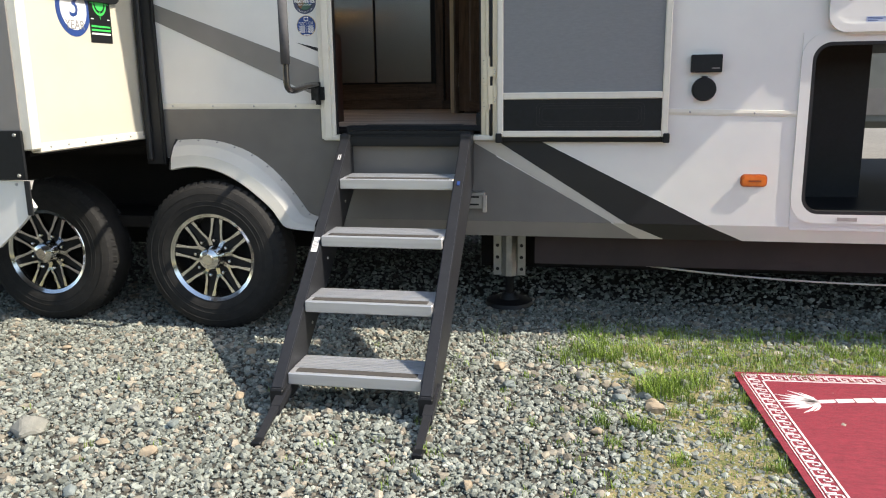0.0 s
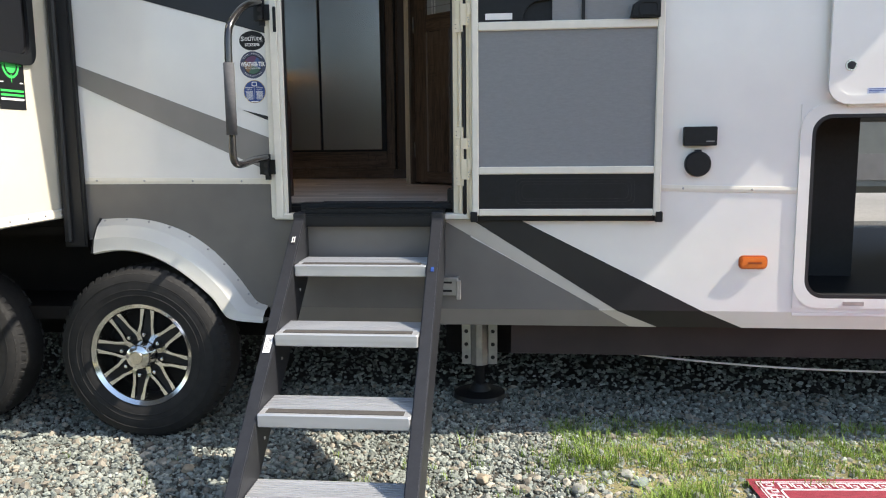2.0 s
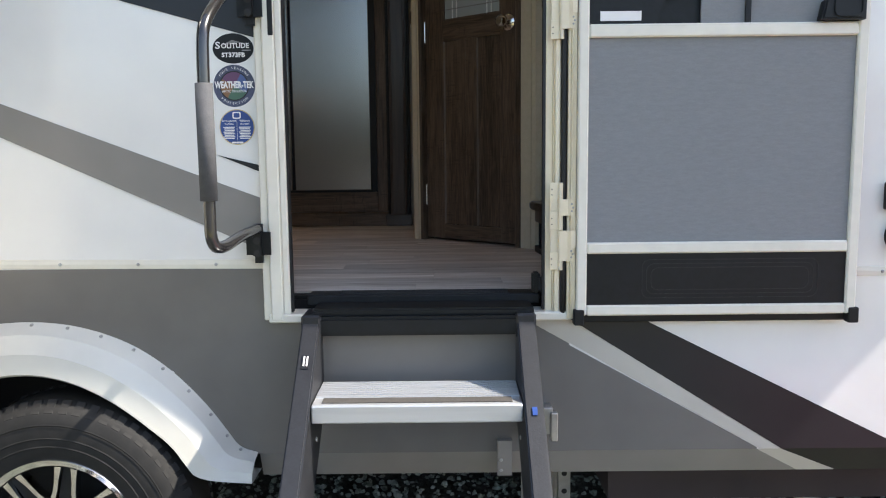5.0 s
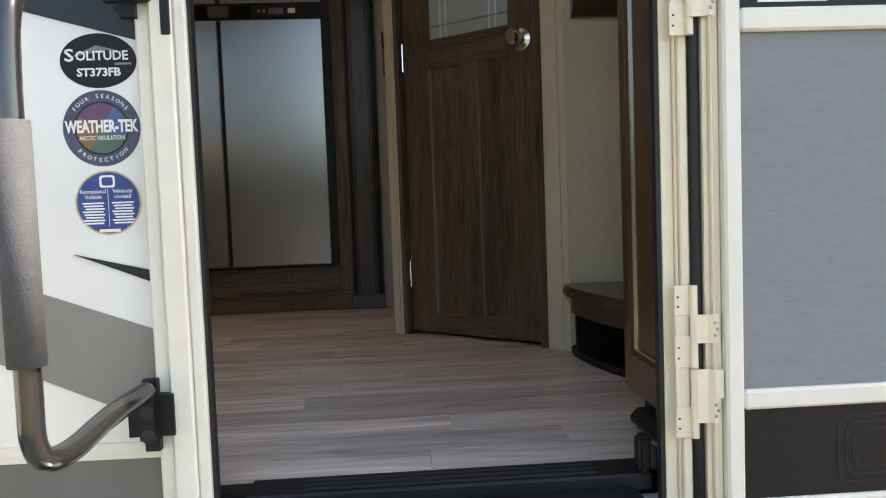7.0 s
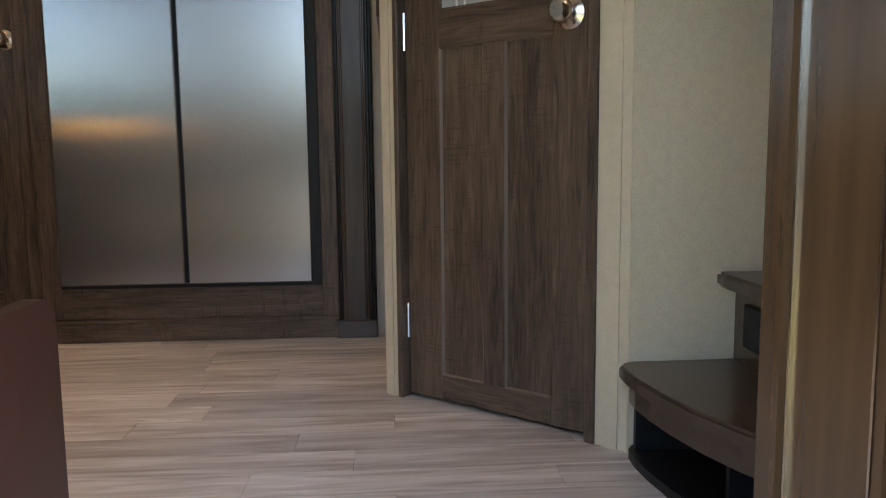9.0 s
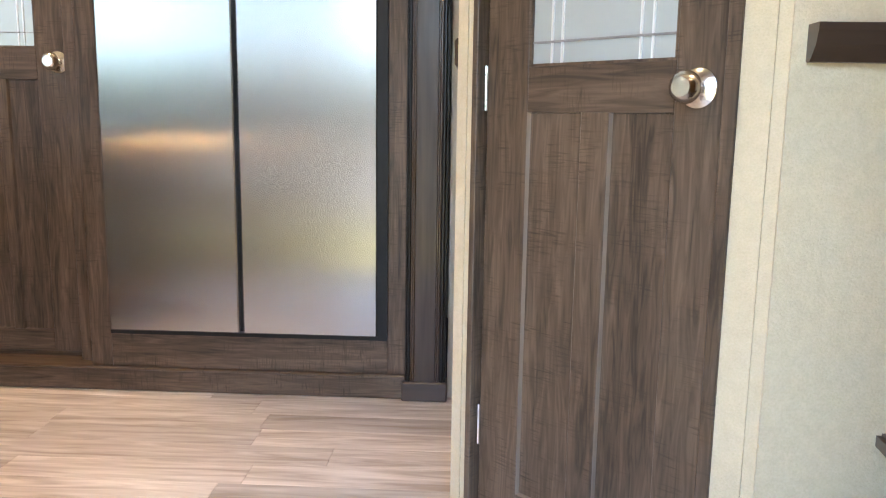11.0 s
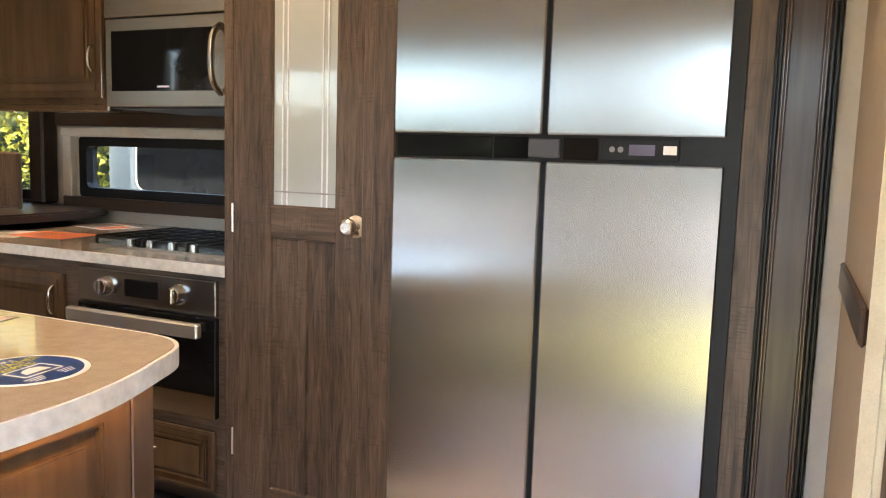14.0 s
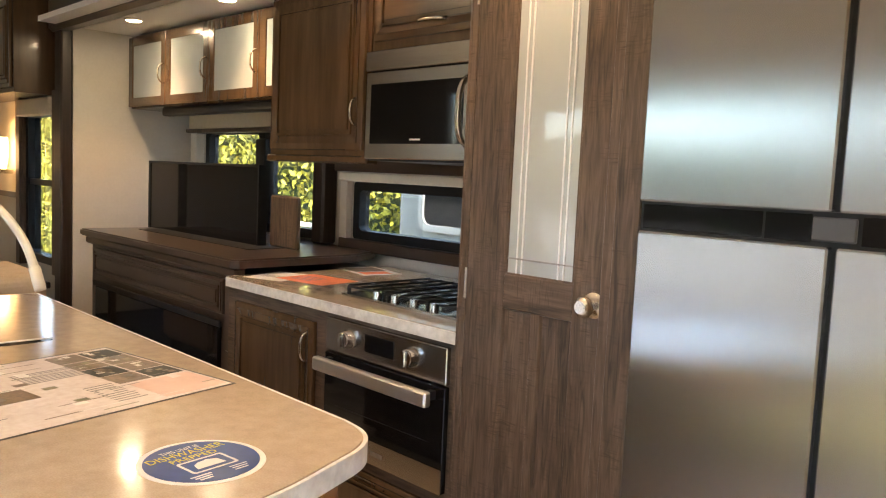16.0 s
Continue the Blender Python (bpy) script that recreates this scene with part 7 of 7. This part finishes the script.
for k in range(4):
    sheet_piece("print_bar", wp, WP, -0.07, 0.03, -0.05 + 0.015 * k, -0.045 + 0.015 * k, 0.0006, 0.0009, M["ink"])
cp_ = thing("colour_leaflet", "colour printed leaflet on the counter", "leaflet", (-3.0, 3.0, 1.857))
CP = pose(-2.98, 2.98, 1.8575, 0, 0, -12)
sheet_piece("sheet", cp_, CP, -0.14, 0.14, -0.10, 0.10, 0.0, 0.0008, M["paper"])
sheet_piece("picture", cp_, CP, -0.12, 0.02, -0.08, 0.08, 0.0008, 0.0011, M["photo"])
sheet_piece("picture", cp_, CP, 0.04, 0.12, -0.08, 0.06, 0.0008, 0.0011, M["orange"])

# sink cut-out edge and tap
sk = thing("sink_cover", "counter-coloured sink cover with a dark finger slot", "sink", (-2.4, 1.1, Z))
prism("finger_slot", [(-2.40 + 0.022 * math.cos(2 * math.pi * k / 24) * (1 if math.cos(2 * math.pi * k / 24) > 0 else 0.4), 1.27 + 0.10 * math.sin(2 * math.pi * k / 24)) for k in range(24)], 1.8162, 1.8172, M["blackglass"], sk, axis="z")
prism("slot_edge", [(-2.425, 1.17), (-2.414, 1.17), (-2.414, 1.37), (-2.425, 1.37)], 1.8162, 1.8185, M["counteredge"], sk, axis="z")

tp = thing("tap", "white and chrome arched kitchen tap", "tap", (-2.85, 1.15, Z))
sweep("spout", [(-2.85, 1.15, 1.816), (-2.85, 1.15, 2.10), (-2.80, 1.17, 2.20), (-2.45, 1.215, 2.22), (-2.24, 1.245, 2.13), (-2.16, 1.255, 2.03)], 0.011, M["alu"], tp, rounds=3)
lathe("base", [(0.0, 0.03), (0.028, 0.028), (0.03, 0.0)], (-2.85, 1.15, 1.816), "z", M["chrome"], tp, sides=24)
sweep("spray_head", [(-2.175, 1.253, 2.05), (-2.145, 1.257, 2.0)], 0.014, M["alu"], tp, rounds=0)

# living area seen past the slide-out
ac = thing("upholstered_chair", "beige upholstered chair back beyond the island", "chair", (-4.2, 1.4, F))
prism("back", rounded(-4.5, -3.9, 1.35, 1.80, 0.08), 1.0, 1.84, mat("beige_fabric", (0.42, 0.33, 0.24), (0.36, 0.285, 0.205), rough=0.85, scale=80, bump=0.001), ac, bev=0.03)
prism("seat", rounded(-4.95, -4.3, 1.2, 1.48, 0.06), 0.95, 1.85, bpy.data.materials["beige_fabric"], ac, bev=0.03)
for x in (-4.9, -4.0):
    for y in (1.05, 1.78):
        box("leg", x - 0.02, x + 0.02, y - 0.02, y + 0.02, F, 1.25, M["darkwood"], ac)
uc = thing("overhead_cabinet", "dark brown overhead cabinet in the living area", "cabinet", (-6.1, 2.25, 2.7))
box("body", -6.9, -5.42, 2.13, 2.395, 2.72, 3.35, M["maple"], uc)
raised_door(uc, -6.15, -5.45, 2.75, 3.3, 2.13, M["maple"], M["maplex"])
raised_door(uc, -6.87, -6.18, 2.75, 3.3, 2.13, M["maple"], M["maplex"])
fw = thing("side_window", "black framed side window with wooden trim", "window", (-5.72, 2.4, 1.62))
ring("window_frame", rounded(-6.05, -5.4, 1.62, 2.7, 0.04), rounded(-6.0, -5.45, 1.67, 2.60, 0.03), 2.385, 2.47, M["black"], fw)
p = box("pane", -6.02, -5.43, 2.425, 2.431, 1.64, 2.68, M["glass"], fw)
p.visible_shadow = False
box("mid_bar", -6.02, -5.43, 2.395, 2.42, 2.14, 2.18, M["black"], fw)
for x0, x1 in ((-6.13, -6.05), (-5.40, -5.33)):
    box("trim_side", x0, x1, 2.34, 2.399, 1.58, 2.75, M["wood"], fw, 0.004)
box("valance", -6.05, -5.40, 2.32, 2.384, 2.60, 2.71, M["wallpaper"], fw, 0.006)
ln = thing("wall_sconce", "warm frosted wall sconce lamp", "wall lamp", (-6.38, 2.36, 2.3))
lathe("shade", [(0.05, 2.24), (0.06, 2.30), (0.065, 2.38), (0.06, 2.46)], (-6.38, 2.30, 0), "z", mat("sconce_glass", (0.9, 0.8, 0.6), rough=0.5, emit=((1.0, 0.60, 0.26), 0.7)), ln, sides=24, caps=False)
box("arm", -6.40, -6.36, 2.30, 2.395, 2.20, 2.24, M["satin"], ln, 0.008)
structure(box("trim_wall_band", -6.9, -6.13, 2.385, 2.399, 2.03, 2.07, M["darkwood"]), "dark wooden wall band", "trim")
sb = thing("side_table", "dark wooden side table beside the window", "table", (-5.8, 2.1, F))
box("top", -6.2, -5.35, 1.95, 2.32, 1.50, 1.54, M["darkwood"], sb, 0.006)
for x in (-6.15, -5.40):
    for y in (1.99, 2.28):
        box("leg", x - 0.02, x + 0.02, y - 0.02, y + 0.02, F, 1.50, M["darkwood"], sb)
